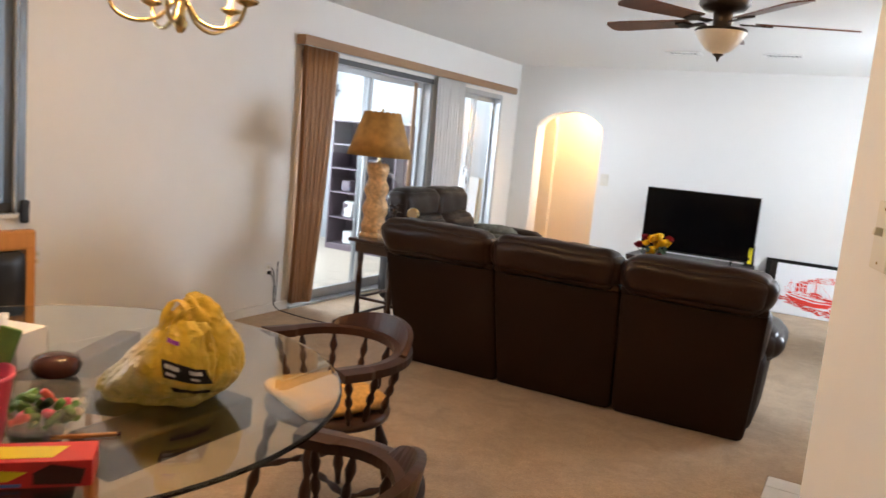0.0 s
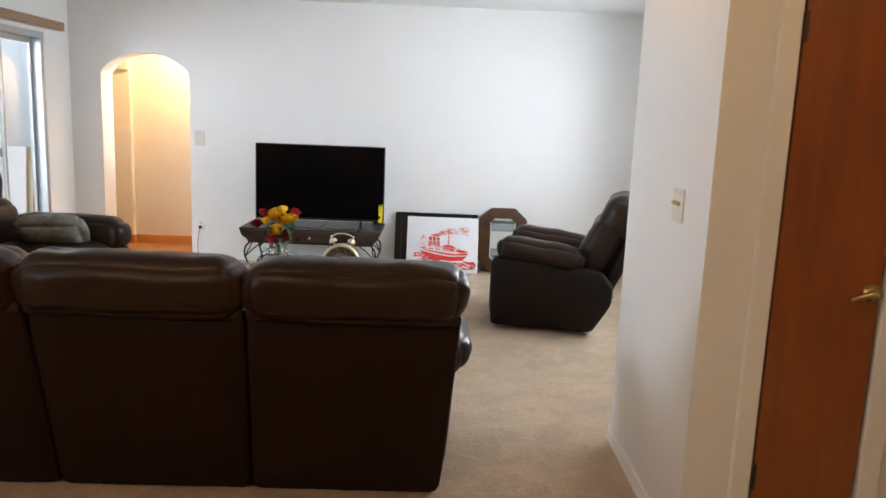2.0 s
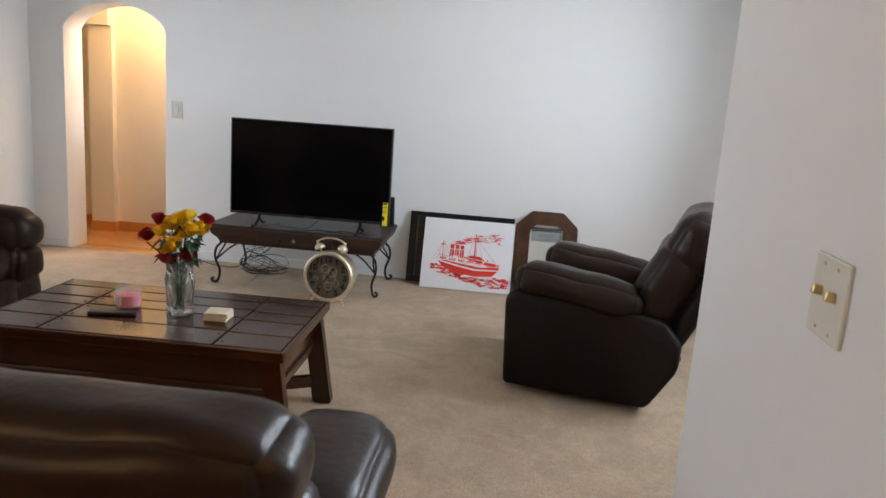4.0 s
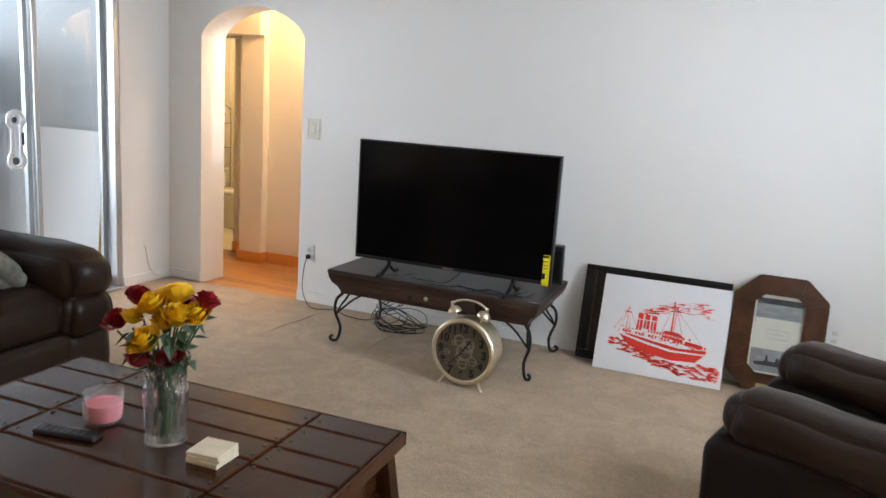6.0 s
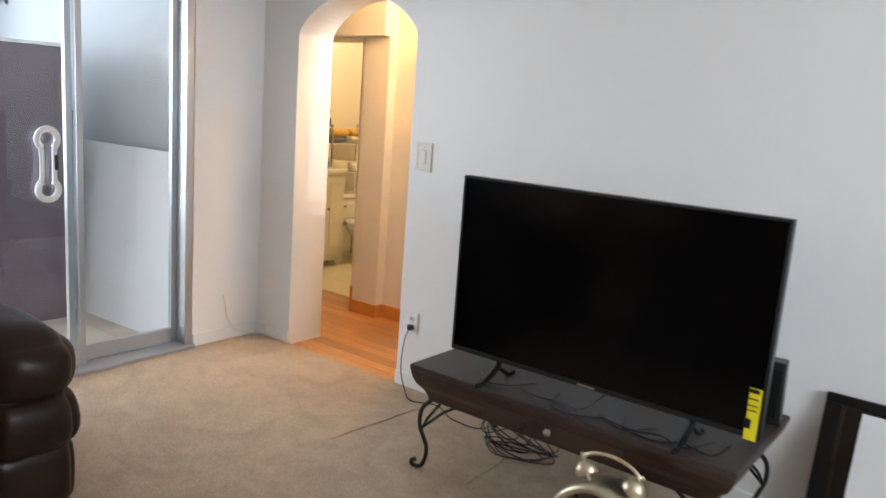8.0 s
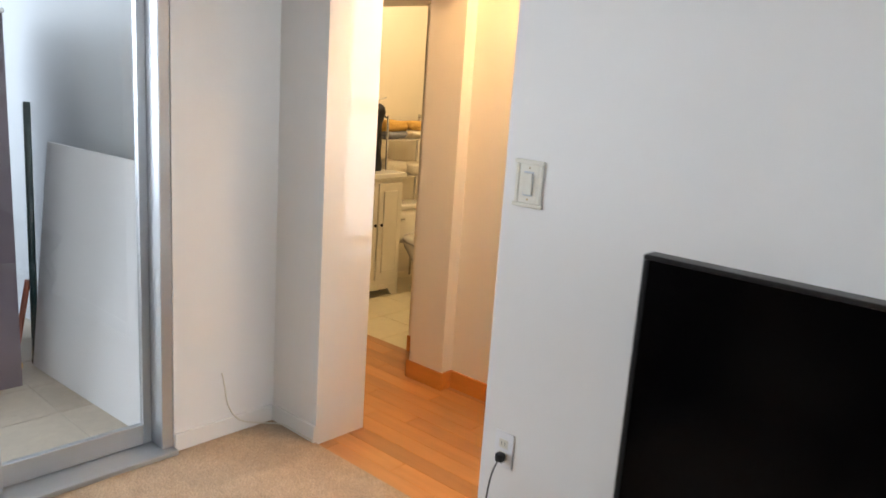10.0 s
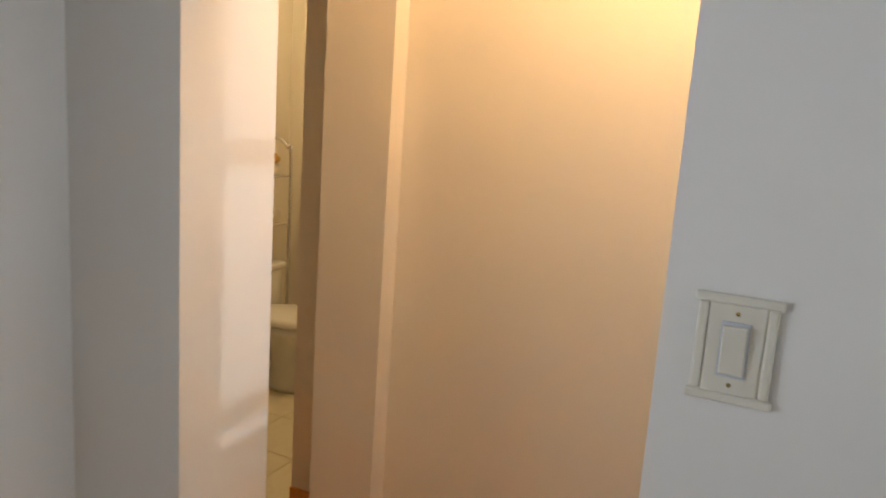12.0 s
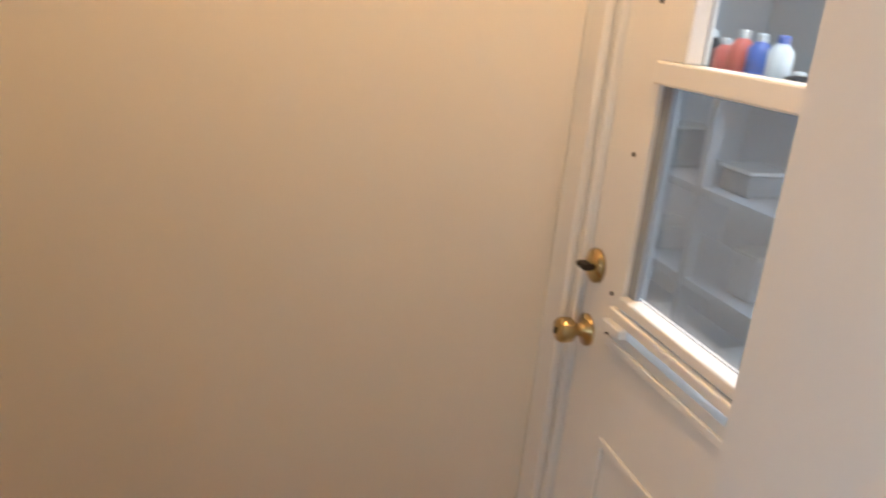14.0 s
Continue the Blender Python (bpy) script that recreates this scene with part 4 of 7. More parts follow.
def coffee_table():
    s = thing("coffee_table", pose(2.475, -2.797, 0, 0, 0, 1.4), "dark walnut plank coffee table with splayed legs and X stretcher", "coffee table")
    L2, W2, z = 0.595, 0.345, 0.466
    cols = ((-L2, -0.335), (-0.335, 0.335), (0.335, L2))
    rows = [-W2, -0.185, -0.02, 0.095, 0.245, W2]
    rows_mid = [-W2, -0.175, 0.0, 0.115, 0.235, W2]
    for ci, (a, b) in enumerate(cols):
        rr = rows_mid if ci == 1 else rows
        for y0, y1 in zip(rr, rr[1:]):
            part("plank", worn_plank((a + 0.003, y0 + 0.003, z - 0.03), (b - 0.003, y1 - 0.003, z - 0.001), ci * 7 + y0), DKWOOD, s)
    part("top_core", box((-L2 + 0.004, -W2 + 0.004, z - 0.045), (L2 - 0.004, W2 - 0.004, z - 0.024)), BLACKM, s)
    for y0, y1 in ((-W2 - 0.012, -W2), (W2, W2 + 0.012)):
        part("edge_moulding", box((-L2 - 0.012, y0, z - 0.045), (L2 + 0.012, y1, z - 0.004), 0.004), DKWOOD, s)
    for x0, x1 in ((-L2 - 0.012, -L2), (L2, L2 + 0.012)):
        part("edge_moulding", box((x0, -W2, z - 0.045), (x1, W2, z - 0.004), 0.004), DKWOOD, s)
    ax, ay = L2 - 0.05, W2 - 0.045
    for y in (-ay, ay):
        part("apron", box((-ax, y - 0.012, 0.285), (ax, y + 0.012, z - 0.045)), DKWOOD, s)
        part("apron_rail", box((-ax - 0.02, y - 0.025, 0.265), (ax + 0.02, y + 0.025, 0.305), 0.008), DKWOOD, s)
    for x in (-ax, ax):
        part("apron", box((x - 0.012, -ay + 0.012, 0.285), (x + 0.012, ay - 0.012, z - 0.045)), DKWOOD, s)
        part("apron_rail", box((x - 0.025, -ay + 0.025, 0.265), (x + 0.025, ay - 0.025, 0.305), 0.008), DKWOOD, s)
    for sx in (-1, 1):
        for sy in (-1, 1):
            bm = bmesh.new()
            top = (sx * ax, sy * ay)
            bot = (sx * (ax + 0.055), sy * (ay + 0.02))
            q = [bm.verts.new((c[0] + dx, c[1] + dy, zz)) for c, zz, w in ((bot, 0.0, 0.042), (top, z - 0.045, 0.038)) for dx, dy in ((-w, -w * 0.75), (w, -w * 0.75), (w, w * 0.75), (-w, w * 0.75))]
            for f in ((0, 1, 2, 3), (4, 5, 6, 7), (0, 1, 5, 4), (1, 2, 6, 5), (2, 3, 7, 6), (3, 0, 4, 7)):
                bm.faces.new([q[i] for i in f])
            bmesh.ops.bevel(bm, geom=bm.edges[:], offset=0.006, segments=2, affect="EDGES")
            part("leg", bm, DKWOOD, s)
    d = math.degrees(math.atan2(ay, ax))
    ln = math.hypot(ax, ay)
    part("stretcher", box((-ln, -0.024, 0.075), (ln, 0.024, 0.125), 0.006, m=pose(0, 0, 0, 0, 0, d)), DKWOOD, s)
    for a in (-ln, 0.03):
        part("stretcher", box((a, -0.024, 0.077), (a + ln - 0.03, 0.024, 0.127), 0.006, m=pose(0, 0, 0, 0, 0, -d)), DKWOOD, s)
    for x in (-0.335, 0.335):
        for y in (-0.30, -0.215, -0.14, -0.03, 0.03, 0.085, 0.14, 0.205, 0.29):
            for o in (-0.022, 0.024):
                part("nail", lathe([(0.006, 0), (0.005, 0.002), (0.001, 0.003)], 8, m=pose(x + o, y, z - 0.001)), IRON, s)
    return s


coffee_table()

# ---- things on the coffee table ----
TZ = 0.466


def rose(parent, p, r, material, seed):
    rr = random.Random(seed)
    bm = bmesh.new()
    for layer, (n, rad, h) in enumerate(((3, 0.20, 0.98), (4, 0.40, 0.95), (5, 0.62, 0.82), (6, 0.84, 0.58), (6, 1.02, 0.28))):
        for i in range(n):
            a0 = 2 * math.pi * (i + 0.37 * layer) / n + rr.uniform(-0.25, 0.25)
            reach, lift = rr.uniform(0.90, 1.12), rr.uniform(-0.12, 0.10)
            rows = []
            for v in range(5):
                t = v / 4
                row = []
                for u in range(6):
                    w = (u / 5 - 0.5) * 2.3 * (0.7 + 0.3 * t)
                    curl = 0.20 * max(0, t - 0.7) / 0.3
                    q = rad * r * reach * (0.35 + 0.65 * math.sin(t * 1.5)) * (1 + curl * rr.uniform(0.4, 1.4))
                    z = r * (-0.7 + t * (0.7 + h + lift) - 0.16 * abs(w) * t - 0.5 * curl)
                    row.append(bm.verts.new((q * math.cos(a0 + w * 0.7), q * math.sin(a0 + w * 0.7), z + rr.uniform(-0.05, 0.05) * r * t)))
                rows.append(row)
            for a, b in zip(rows, rows[1:]):
                for k in range(5):
                    bm.faces.new((a[k], a[k + 1], b[k + 1], b[k]))
    lathe([(r * 0.1, -0.75 * r), (r * 0.42, -0.5 * r), (r * 0.45, 0.1 * r), (r * 0.2, 0.6 * r)], 8, bm)
    bmesh.ops.transform(bm, matrix=pose(*p, rr.uniform(-30, 30), rr.uniform(-30, 30), rr.uniform(0, 360)), verts=bm.verts[:])
    bmesh.ops.recalc_face_normals(bm, faces=bm.faces)
    part("bloom", bm, material, parent, smooth=True)


def flower_vase():
    s = thing("flower_vase", pose(2.548, -2.81, TZ, 0, 0, 22), "cut glass vase of yellow and dark red roses", "vase")
    prof = [(0.045, 0.0), (0.055, 0.004), (0.05, 0.03), (0.054, 0.08), (0.058, 0.14), (0.05, 0.18), (0.056, 0.21), (0.064, 0.235)]
    inner = [(r - 0.006, max(z, 0.012)) for r, z in reversed(prof)]
    bm = bmesh.new()
    n = 28
    rings = []
    for i, (r, z) in enumerate(prof + inner):
        rings.append([bm.verts.new((r * (1 + 0.025 * (-1) ** (k + i)) * math.cos(2 * math.pi * k / n), r * (1 + 0.025 * (-1) ** (k + i)) * math.sin(2 * math.pi * k / n), z)) for k in range(n)])
    for a, b in zip(rings, rings[1:]):
        for k in range(n):
            bm.faces.new((a[k], a[(k + 1) % n], b[(k + 1) % n], b[k]))
    bm.faces.new(rings[0])
    bm.faces.new(rings[-1])
    v = part("vase_body", bm, CRYSTAL, s, "patterned clear cut glass")
    v.visible_shadow = False
    rr = random.Random(4)
    spots = [(-0.155, 0.0, 0.335, 0), (-0.10, 0.03, 0.395, 0), (0.115, 0.02, 0.395, 0), (-0.065, -0.06, 0.255, 0), (0.036, -0.07, 0.265, 0), (0.02, 0.09, 0.36, 0),
             (-0.042, -0.01, 0.385, 1), (0.022, 0.03, 0.405, 1), (0.045, -0.035, 0.365, 1), (0.088, 0.0, 0.362, 1), (-0.04, -0.07, 0.305, 1), (-0.098, -0.02, 0.352, 2), (-0.01, 0.06, 0.39, 1), (0.0, -0.03, 0.345, 2)]
    for i, (x, y, z, k) in enumerate(spots):
        x, y, z = x * 0.84 + 0.006, y * 0.9, z - 0.022
        part("stem", tube(curve_pts([(x * 0.12, y * 0.12, 0.015), (x * 0.3, y * 0.3, 0.2), (x, y, z - 0.02)], 4), 0.0028, 5), LEAF, s)
        rose(s, (x, y, z + 0.01), (0.031, 0.036, 0.026)[k], ROSEY if k else ROSER, i)
    for i in range(64):
        a, r, z = rr.uniform(0, 6.28), rr.uniform(0.02, 0.088), rr.uniform(0.225, 0.33)
        bm = bmesh.new()
        ln, w = rr.uniform(0.03, 0.05), rr.uniform(0.011, 0.018)
        pts = [(0, 0, 0), (ln * 0.35, w, 0.004), (ln, 0, -0.008), (ln * 0.35, -w, 0.004), (ln * 0.4, 0, -0.003)]
        q = [bm.verts.new(p) for p in pts]
        for f in ((0, 4, 1), (1, 4, 2), (2, 4, 3), (3, 4, 0)):
            bm.faces.new([q[k] for k in f])
        ex = bmesh.ops.extrude_face_region(bm, geom=bm.faces[:])
        for g in ex["geom"]:
            if isinstance(g, bmesh.types.BMVert):
                g.co.z -= 0.0008
        bmesh.ops.transform(bm, matrix=pose(r * math.cos(a), r * math.sin(a), z, rr.uniform(-40, 40), rr.uniform(-20, 60), math.degrees(a)), verts=bm.verts[:])
        part("leaf", bm, LEAF, s)


flower_vase()
cj = thing("jar_candle", pose(2.322, -2.80, TZ), "pink wax candle in a clear glass jar with a label", "candle")
bm = lathe([(0.044, 0), (0.049, 0.005), (0.052, 0.03), (0.053, 0.085), (0.049, 0.085), (0.048, 0.03), (0.045, 0.008), (0.002, 0.008)], 28)
g_ = part("jar", bm, CLEAR, cj, smooth=True)
g_.visible_shadow = False
part("wax", lathe([(0.044, 0.009), (0.0472, 0.03), (0.0475, 0.054), (0.002, 0.056)], 24), WAX, cj)
bm = bmesh.new()
for k in range(6):
    a = math.radians(-150 + k * 10)
    b2 = math.radians(-150 + (k + 1) * 10)
    q = [bm.verts.new((0.0535 * math.cos(t), 0.0535 * math.sin(t), z)) for t, z in ((a, 0.020), (b2, 0.020), (b2, 0.055), (a, 0.055))]
    bm.faces.new(q)
bmesh.ops.solidify(bm, geom=bm.faces[:], thickness=0.0006)
part("label", bm, LABELW, cj, "pink and white paper label")
part("wick", tube([(0, 0, 0.056), (0.001, 0, 0.066)], 0.001, 5), BLACK, cj)
ph = thing("remote_control", pose(2.315, -2.915, TZ, 0, 0, 12), "black remote control lying on the coffee table", "remote control")
part("body", box((-0.09, -0.022, 0), (0.09, 0.022, 0.014), 0.005), BLACK, ph)
for i in range(7):
    for j in (-0.011, 0.0, 0.011):
        part("button", box((-0.075 + i * 0.02, j - 0.003, 0.0135), (-0.067 + i * 0.02, j + 0.003, 0.0155), 0.001), DKALU, ph)
rr = random.Random(8)
for i in range(4):
    c = thing("coaster", pose(2.722 + rr.uniform(-.003, .003), -2.835 + rr.uniform(-.003, .003), TZ + i * 0.0085, 0, 0, 6 + rr.uniform(-6, 6)), "square cream stone coaster stacked on the coffee table", "coaster", "stacked coasters")
    part("slab", box((-0.046, -0.046, 0), (0.046, 0.046, 0.008), 0.0015), COAST, c)
    part("cork_pad", box((-0.042, -0.042, -0.0004), (0.042, 0.042, 0.0)), STRAW, c)


# ---- television and its stand ----
def tv_stand():
    s = thing("tv_stand", pose(2.36, -0.375, 0, 0, 0, 0), "dusty espresso wood console table on wrought iron legs", "console table")
    a, d, z = 0.615, 0.305, 0.430
    part("tabletop", box((-a, -d, z - 0.022), (a, d, z), 0.005), DUSTY, s, "dusty dark wooden top")
    # concave apron all round
    prof = [(0.0, z - 0.022), (0.004, z - 0.045), (0.018, z - 0.075), (0.045, z - 0.10), (0.06, z - 0.125), (0.062, z - 0.14)]
    bm = bmesh.new()
    rings = []
    for o, zz in prof:
        rings.append([bm.verts.new((sx * (a - 0.004 - o), sy * (d - 0.004 - o * 0.7), zz)) for sx, sy in ((-1, -1), (1, -1), (1, 1), (-1, 1))])
    for p, q in zip(rings, rings[1:]):
        for k in range(4):
            bm.faces.new((p[k], p[(k + 1) % 4], q[(k + 1) % 4], q[k]))
    bm.faces.new(rings[-1])
    bm.faces.new(rings[0])
    part("apron", bm, ESPRESSO, s)
    dr = part("drawer_front", box((-0.27, -d - 0.002, z - 0.115), (0.27, -d + 0.05, z - 0.03), 0.004, m=pose(0, 0.012, 0.0)), ESPRESSO, s)
    part("drawer_knob", lathe([(0.004, 0), (0.005, 0.012), (0.013, 0.016), (0.012, 0.024), (0.003, 0.028)], 14, m=pose(0, -d + 0.010, z - 0.075, 90)), GEARM, dr, "small antique metal knob")
    for sx in (-1, 1):
        for sy in (-1, 1):
            x, y = sx * (a - 0.075), sy * (d - 0.06)
            out = [(x, y, z - 0.14), (x + sx * 0.03, y + sy * 0.02, z - 0.18), (x + sx * 0.035, y + sy * 0.022, 0.18), (x + sx * 0.008, y + sy * 0.006, 0.09), (x + sx * 0.02, y + sy * 0.012, 0.018), (x + sx * 0.045, y + sy * 0.03, 0.012), (x + sx * 0.055, y + sy * 0.036, 0.03), (x + sx * 0.04, y + sy * 0.026, 0.04)]
            lg = part("leg", tube(curve_pts(out, 6), 0.0085, 8), IRON, s, "curled wrought iron leg", True)
            br = [(x - sx * 0.11, y, z - 0.142), (x - sx * 0.06, y, z - 0.175), (x - sx * 0.012, y + sy * 0.008, z - 0.22), (x + sx * 0.028, y + sy * 0.017, 0.17)]
            part("brace", tube(curve_pts(br, 5), 0.006, 7), IRON, lg, smooth=True)
            br = [(x, y - sy * 0.09, z - 0.142), (x, y - sy * 0.05, z - 0.175), (x + sx * 0.015, y, z - 0.22), (x + sx * 0.028, y + sy * 0.017, 0.165)]
            part("brace", tube(curve_pts(br, 5), 0.006, 7), IRON, lg, smooth=True)
    return s


tv_stand()


def television():
    s = thing("television", pose(2.432, -0.575, 0.430, 0, 0, 0.7), "large black flat screen television, switched off, on a stand", "television")
    w, z0, z1 = 0.5635, 0.075, 0.733
    part("screen", box((-w + 0.008, -0.004, z0 + 0.016), (w - 0.008, 0.0, z1 - 0.008)), SCREEN, s, "dark glossy screen")
    bm = bmesh.new()
    for lo, hi in (((-w, -0.008, z1 - 0.009), (w, 0.03, z1)), ((-w, -0.008, z0), (w, 0.03, z0 + 0.017)), ((-w, -0.008, z0 + 0.017), (-w + 0.009, 0.03, z1 - 0.009)), ((w - 0.009, -0.008, z0 + 0.017), (w, 0.03, z1 - 0.009))):
        box(lo, hi, 0.002, bm=bm)
    part("bezel", bm, BLACK, s)
    part("back_cover", soft((-w + 0.02, 0.0, z0 + 0.02), (w - 0.02, 0.045, z1 - 0.03), 0.015, 4), BLACK, s)
    part("rear_housing", soft((-0.33, 0.03, z0 + 0.02), (0.33, 0.085, z0 + 0.33), 0.03, 4), BLACK, s)
    part("maker_mark", box((-0.032, -0.0092, z0 + 0.004), (0.032, -0.008, z0 + 0.012)), CHROME, s, "small silver maker's mark")
    for x in (-0.36, 0.36):
        f = [(x, 0.01, z0 + 0.01), (x, 0.01, 0.05), (x - 0.005, -0.07, 0.007), (x - 0.006, -0.12, 0.006)]
        part("foot", tube(curve_pts(f, 4), [0.011] * 12 + [0.008], 8), BLACKM, s, smooth=True)
        f = [(x, 0.01, 0.05), (x + 0.003, 0.08, 0.007), (x + 0.004, 0.12, 0.006)]
        part("foot", tube(curve_pts(f, 4), 0.009, 8), BLACKM, s, smooth=True)
    st = part("energy_label", box((w - 0.046, -0.0105, z0 - 0.005), (w - 0.010, -0.0085, z0 + 0.155)), YELLOW, s, "bright yellow printed sticker")
    for z, h, c in ((0.14, 0.012, BLACK), (0.12, 0.004, BLACK), (0.10, 0.003, BLACK), (0.085, 0.003, BLACK), (0.03, 0.03, BLACK)):
        part("print", box((w - 0.05, -0.0112, z0 + z), (w - 0.018 - (0.012 if h > 0.02 else 0), -0.0106, z0 + z + h)), c, st)
    return s


television()
sp = thing("speaker", pose(2.915, -0.17, 0.430, 0, 0, 6), "small black tapered speaker behind the television", "speaker")
bm = box((-0.05, -0.035, 0.0), (0.05, 0.035, 0.215), 0.006)
for v in bm.verts:
    k = 1 - 0.12 * (1 - abs(v.co.z - 0.2) / 0.2)
    v.co.x *= k
part("cabinet", bm, BLACK, sp)
part("grille", box((-0.036, -0.038, 0.02), (0.036, -0.0345, 0.19), 0.002), BLACKM, sp)
part("foot_plate", box((-0.055, -0.045, 0), (0.055, 0.045, 0.008), 0.003), BLACK, sp)


def cable(pts, r=0.0028, label="thin black cable trailing on the floor", n=6, material=None):
    ob = thing("cable", pose(0, 0, 0), label, "cable", "loose cables")
    part("wire", tube(curve_pts(pts, n), r, 6), material or BLACK, ob, smooth=True)
    return ob


rr = random.Random(11)
for k in range(5):
    c0 = (1.90 + 0.035 * k, -0.22 + rr.uniform(-.05, .05))
    pts = [(2.1 + 0.03 * k, -0.12, 0.29)]
    for i in range(13):
        a = i * 1.05 + k
        q = 0.05 + 0.03 * rr.random() + 0.012 * k
        pts.append((c0[0] + q * 1.5 * math.cos(a), c0[1] + q * 0.6 * math.sin(a), max(0.006, 0.15 - 0.016 * i + 0.05 * math.sin(a * 1.3 + k))))
    cable(pts, 0.0027, "tangled black cable under the console table")
cable([(1.197, -0.02, 0.315), (1.19, -0.05, 0.25), (1.18, -0.05, 0.10), (1.24, -0.08, 0.012), (1.34, -0.15, 0.008), (1.46, -0.10, 0.006), (1.62, -0.18, 0.008), (1.80, -0.16, 0.03), (1.95, -0.15, 0.28)], 0.003, "black power cord plugged into the wall outlet")
for k, pts in enumerate(([(2.2, -0.58, 0.436), (2.26, -0.62, 0.44), (2.36, -0.60, 0.436), (2.45, -0.63, 0.45), (2.5, -0.55, 0.5)], [(2.5, -0.6, 0.436), (2.62, -0.63, 0.436), (2.72, -0.61, 0.44), (2.8, -0.64, 0.436), (2.86, -0.52, 0.44)], [(2.0, -0.56, 0.436), (2.05, -0.63, 0.437), (2.14, -0.60, 0.436), (2.2, -0.5, 0.436)], [(2.30, -0.50, 0.434), (2.34, -0.64, 0.434), (2.44, -0.655, 0.434), (2.52, -0.61, 0.434), (2.60, -0.645, 0.434), (2.68, -0.56, 0.436)], [(2.56, -0.52, 0.434), (2.60, -0.62, 0.434), (2.70, -0.65, 0.434), (2.78, -0.60, 0.434), (2.88, -0.62, 0.434), (2.90, -0.50, 0.436)])):
    cable(pts, 0.0028, "short black cable lying on the console table")


# ---- twin-bell clock ----
def alarm_clock():
    s = thing("alarm_clock", pose(2.672, -0.86, 0.185, 0, 0, -4), "large champagne metal twin-bell clock standing on the carpet", "clock")
    # local: the dial looks to -y
    q = pose(0, 0, 0, 90)
    part("case", lathe([(0.148, -0.100), (0.156, -0.092), (0.158, -0.075), (0.154, -0.068), (0.159, -0.058), (0.155, -0.050), (0.160, -0.040), (0.156, -0.032), (0.160, -0.02), (0.168, -0.012), (0.17, 0.0), (0.165, 0.010), (0.17, 0.022), (0.172, 0.045), (0.164, 0.056), (0.150, 0.062), (0.146, 0.05), (0.002, 0.049)], 48, m=q), CHAMP, s, smooth=True)
    face = part("dial", lathe([(0.1455, 0.0495), (0.1455, 0.052), (0.002, 0.0522)], 40, m=q), DIAL, s, "aged dark dial with skeleton gears")
    rr = random.Random(3)
    for i in range(9):
        r = (0.048, 0.016, 0.030, 0.038, 0.018, 0.026, 0.034, 0.022, 0.014)[i]
        a, d = i * 2.4, (0.012, 0.062, 0.060, 0.050, 0.082, 0.070, 0.058, 0.030, 0.050)[i]
        bm = bmesh.new()
        n = 16
        prof = []
        for k in range(n * 2):
            t = math.pi * k / n
            w = r * (1.0 if k % 2 else 0.86)
            prof.append((d * math.cos(a) + w * math.cos(t), d * math.sin(a) + w * math.sin(t)))
        inner = [(d * math.cos(a) + r * 0.7 * math.cos(math.pi * k / n), d * math.sin(a) + r * 0.7 * math.sin(math.pi * k / n)) for k in range(n * 2)]
        y = -0.0525 - 0.0008 * i
        A = [bm.verts.new((x, y, z)) for x, z in prof]
        B = [bm.verts.new((x, y, z)) for x, z in inner]
        for k in range(n * 2):
            j = (k + 1) % (n * 2)
            bm.faces.new((A[k], A[j], B[j], B[k]))
        box((d * math.cos(a) - r * 0.8, y, d * math.sin(a) - 0.002), (d * math.cos(a) + r * 0.8, y + 0.0004, d * math.sin(a) + 0.002), bm=bm)
        part("gear", bm, GEARM, face)
    for h in range(12):
        a = math.radians(90 - 30 * (h or 12))
        letters(str(h or 12), 0.055, BLACK, face, pose(0.118 * math.cos(a), -0.0535, 0.118 * math.sin(a), 90))
    for ang, ln, w in ((35, 0.085, 0.004), (222, 0.10, 0.003)):
        part("clock_hand", box((-w, -0.0615, -0.02), (w, -0.0605, ln), m=pose(0, 0, 0, 0, ang)), BLACK, face)
    for sx in (-1, 1):
        t = pose(sx * 0.075, 0.0, 0.175, 0, sx * 24)
        b = part("bell", lathe([(0.034, 0.0), (0.036, 0.006), (0.031, 0.022), (0.018, 0.034), (0.004, 0.038)], 20, m=t), CHAMP, s, smooth=True)
        part("bell_post", lathe([(0.005, -0.03), (0.005, 0.045), (0.009, 0.05), (0.008, 0.058), (0.002, 0.062)], 10, m=t), CHAMP, b)
        part("foot", tube([(sx * 0.09, -0.04, -0.135), (sx * 0.112, -0.055, -0.172), (sx * 0.118, -0.06, -0.183)], [0.008, 0.006, 0.010], 10), CHAMP, s, smooth=True)
    part("rear_foot", tube([(0, 0.04, -0.145), (0, 0.055, -0.183)], [0.008, 0.01], 10), CHAMP, s)
    arc = [(0.098 * math.cos(math.pi * i / 12), 0.0, 0.205 + 0.048 * math.sin(math.pi * i / 12)) for i in range(13)]
    part("carry_handle", tube(arc, 0.006, 8), CHAMP, s, smooth=True)
    return s


alarm_clock()


# ---- pictures leaning on the wall ----
def black_frame():
    s = thing("picture_frame", pose(3.07, -0.125, 0.012, -11.5), "empty black wooden picture frame leaning on the wall", "picture frame")
    w, h, t = 0.785, 0.535, 0.05
    for lo, hi in (((0, -0.02, 0), (w, 0.01, t)), ((0, -0.02, h - t * 0.6), (w, 0.01, h)), ((0, -0.02, t), (t * 1.1, 0.01, h - t * 0.6)), ((w - t * 0.5, -0.02, t), (w, 0.01, h - t * 0.6))):
        part("rail", box(lo, hi, 0.004), BLACKM, s)
    part("backing", box((t, -0.004, t), (w - t * 0.5, 0.004, h - t * 0.6)), BLACK, s)
    part("inner_lip", box((t * 1.1, -0.012, t), (t * 1.25, -0.004, h - t * 0.6)), DKBRONZE, s)
    return s


black_frame()


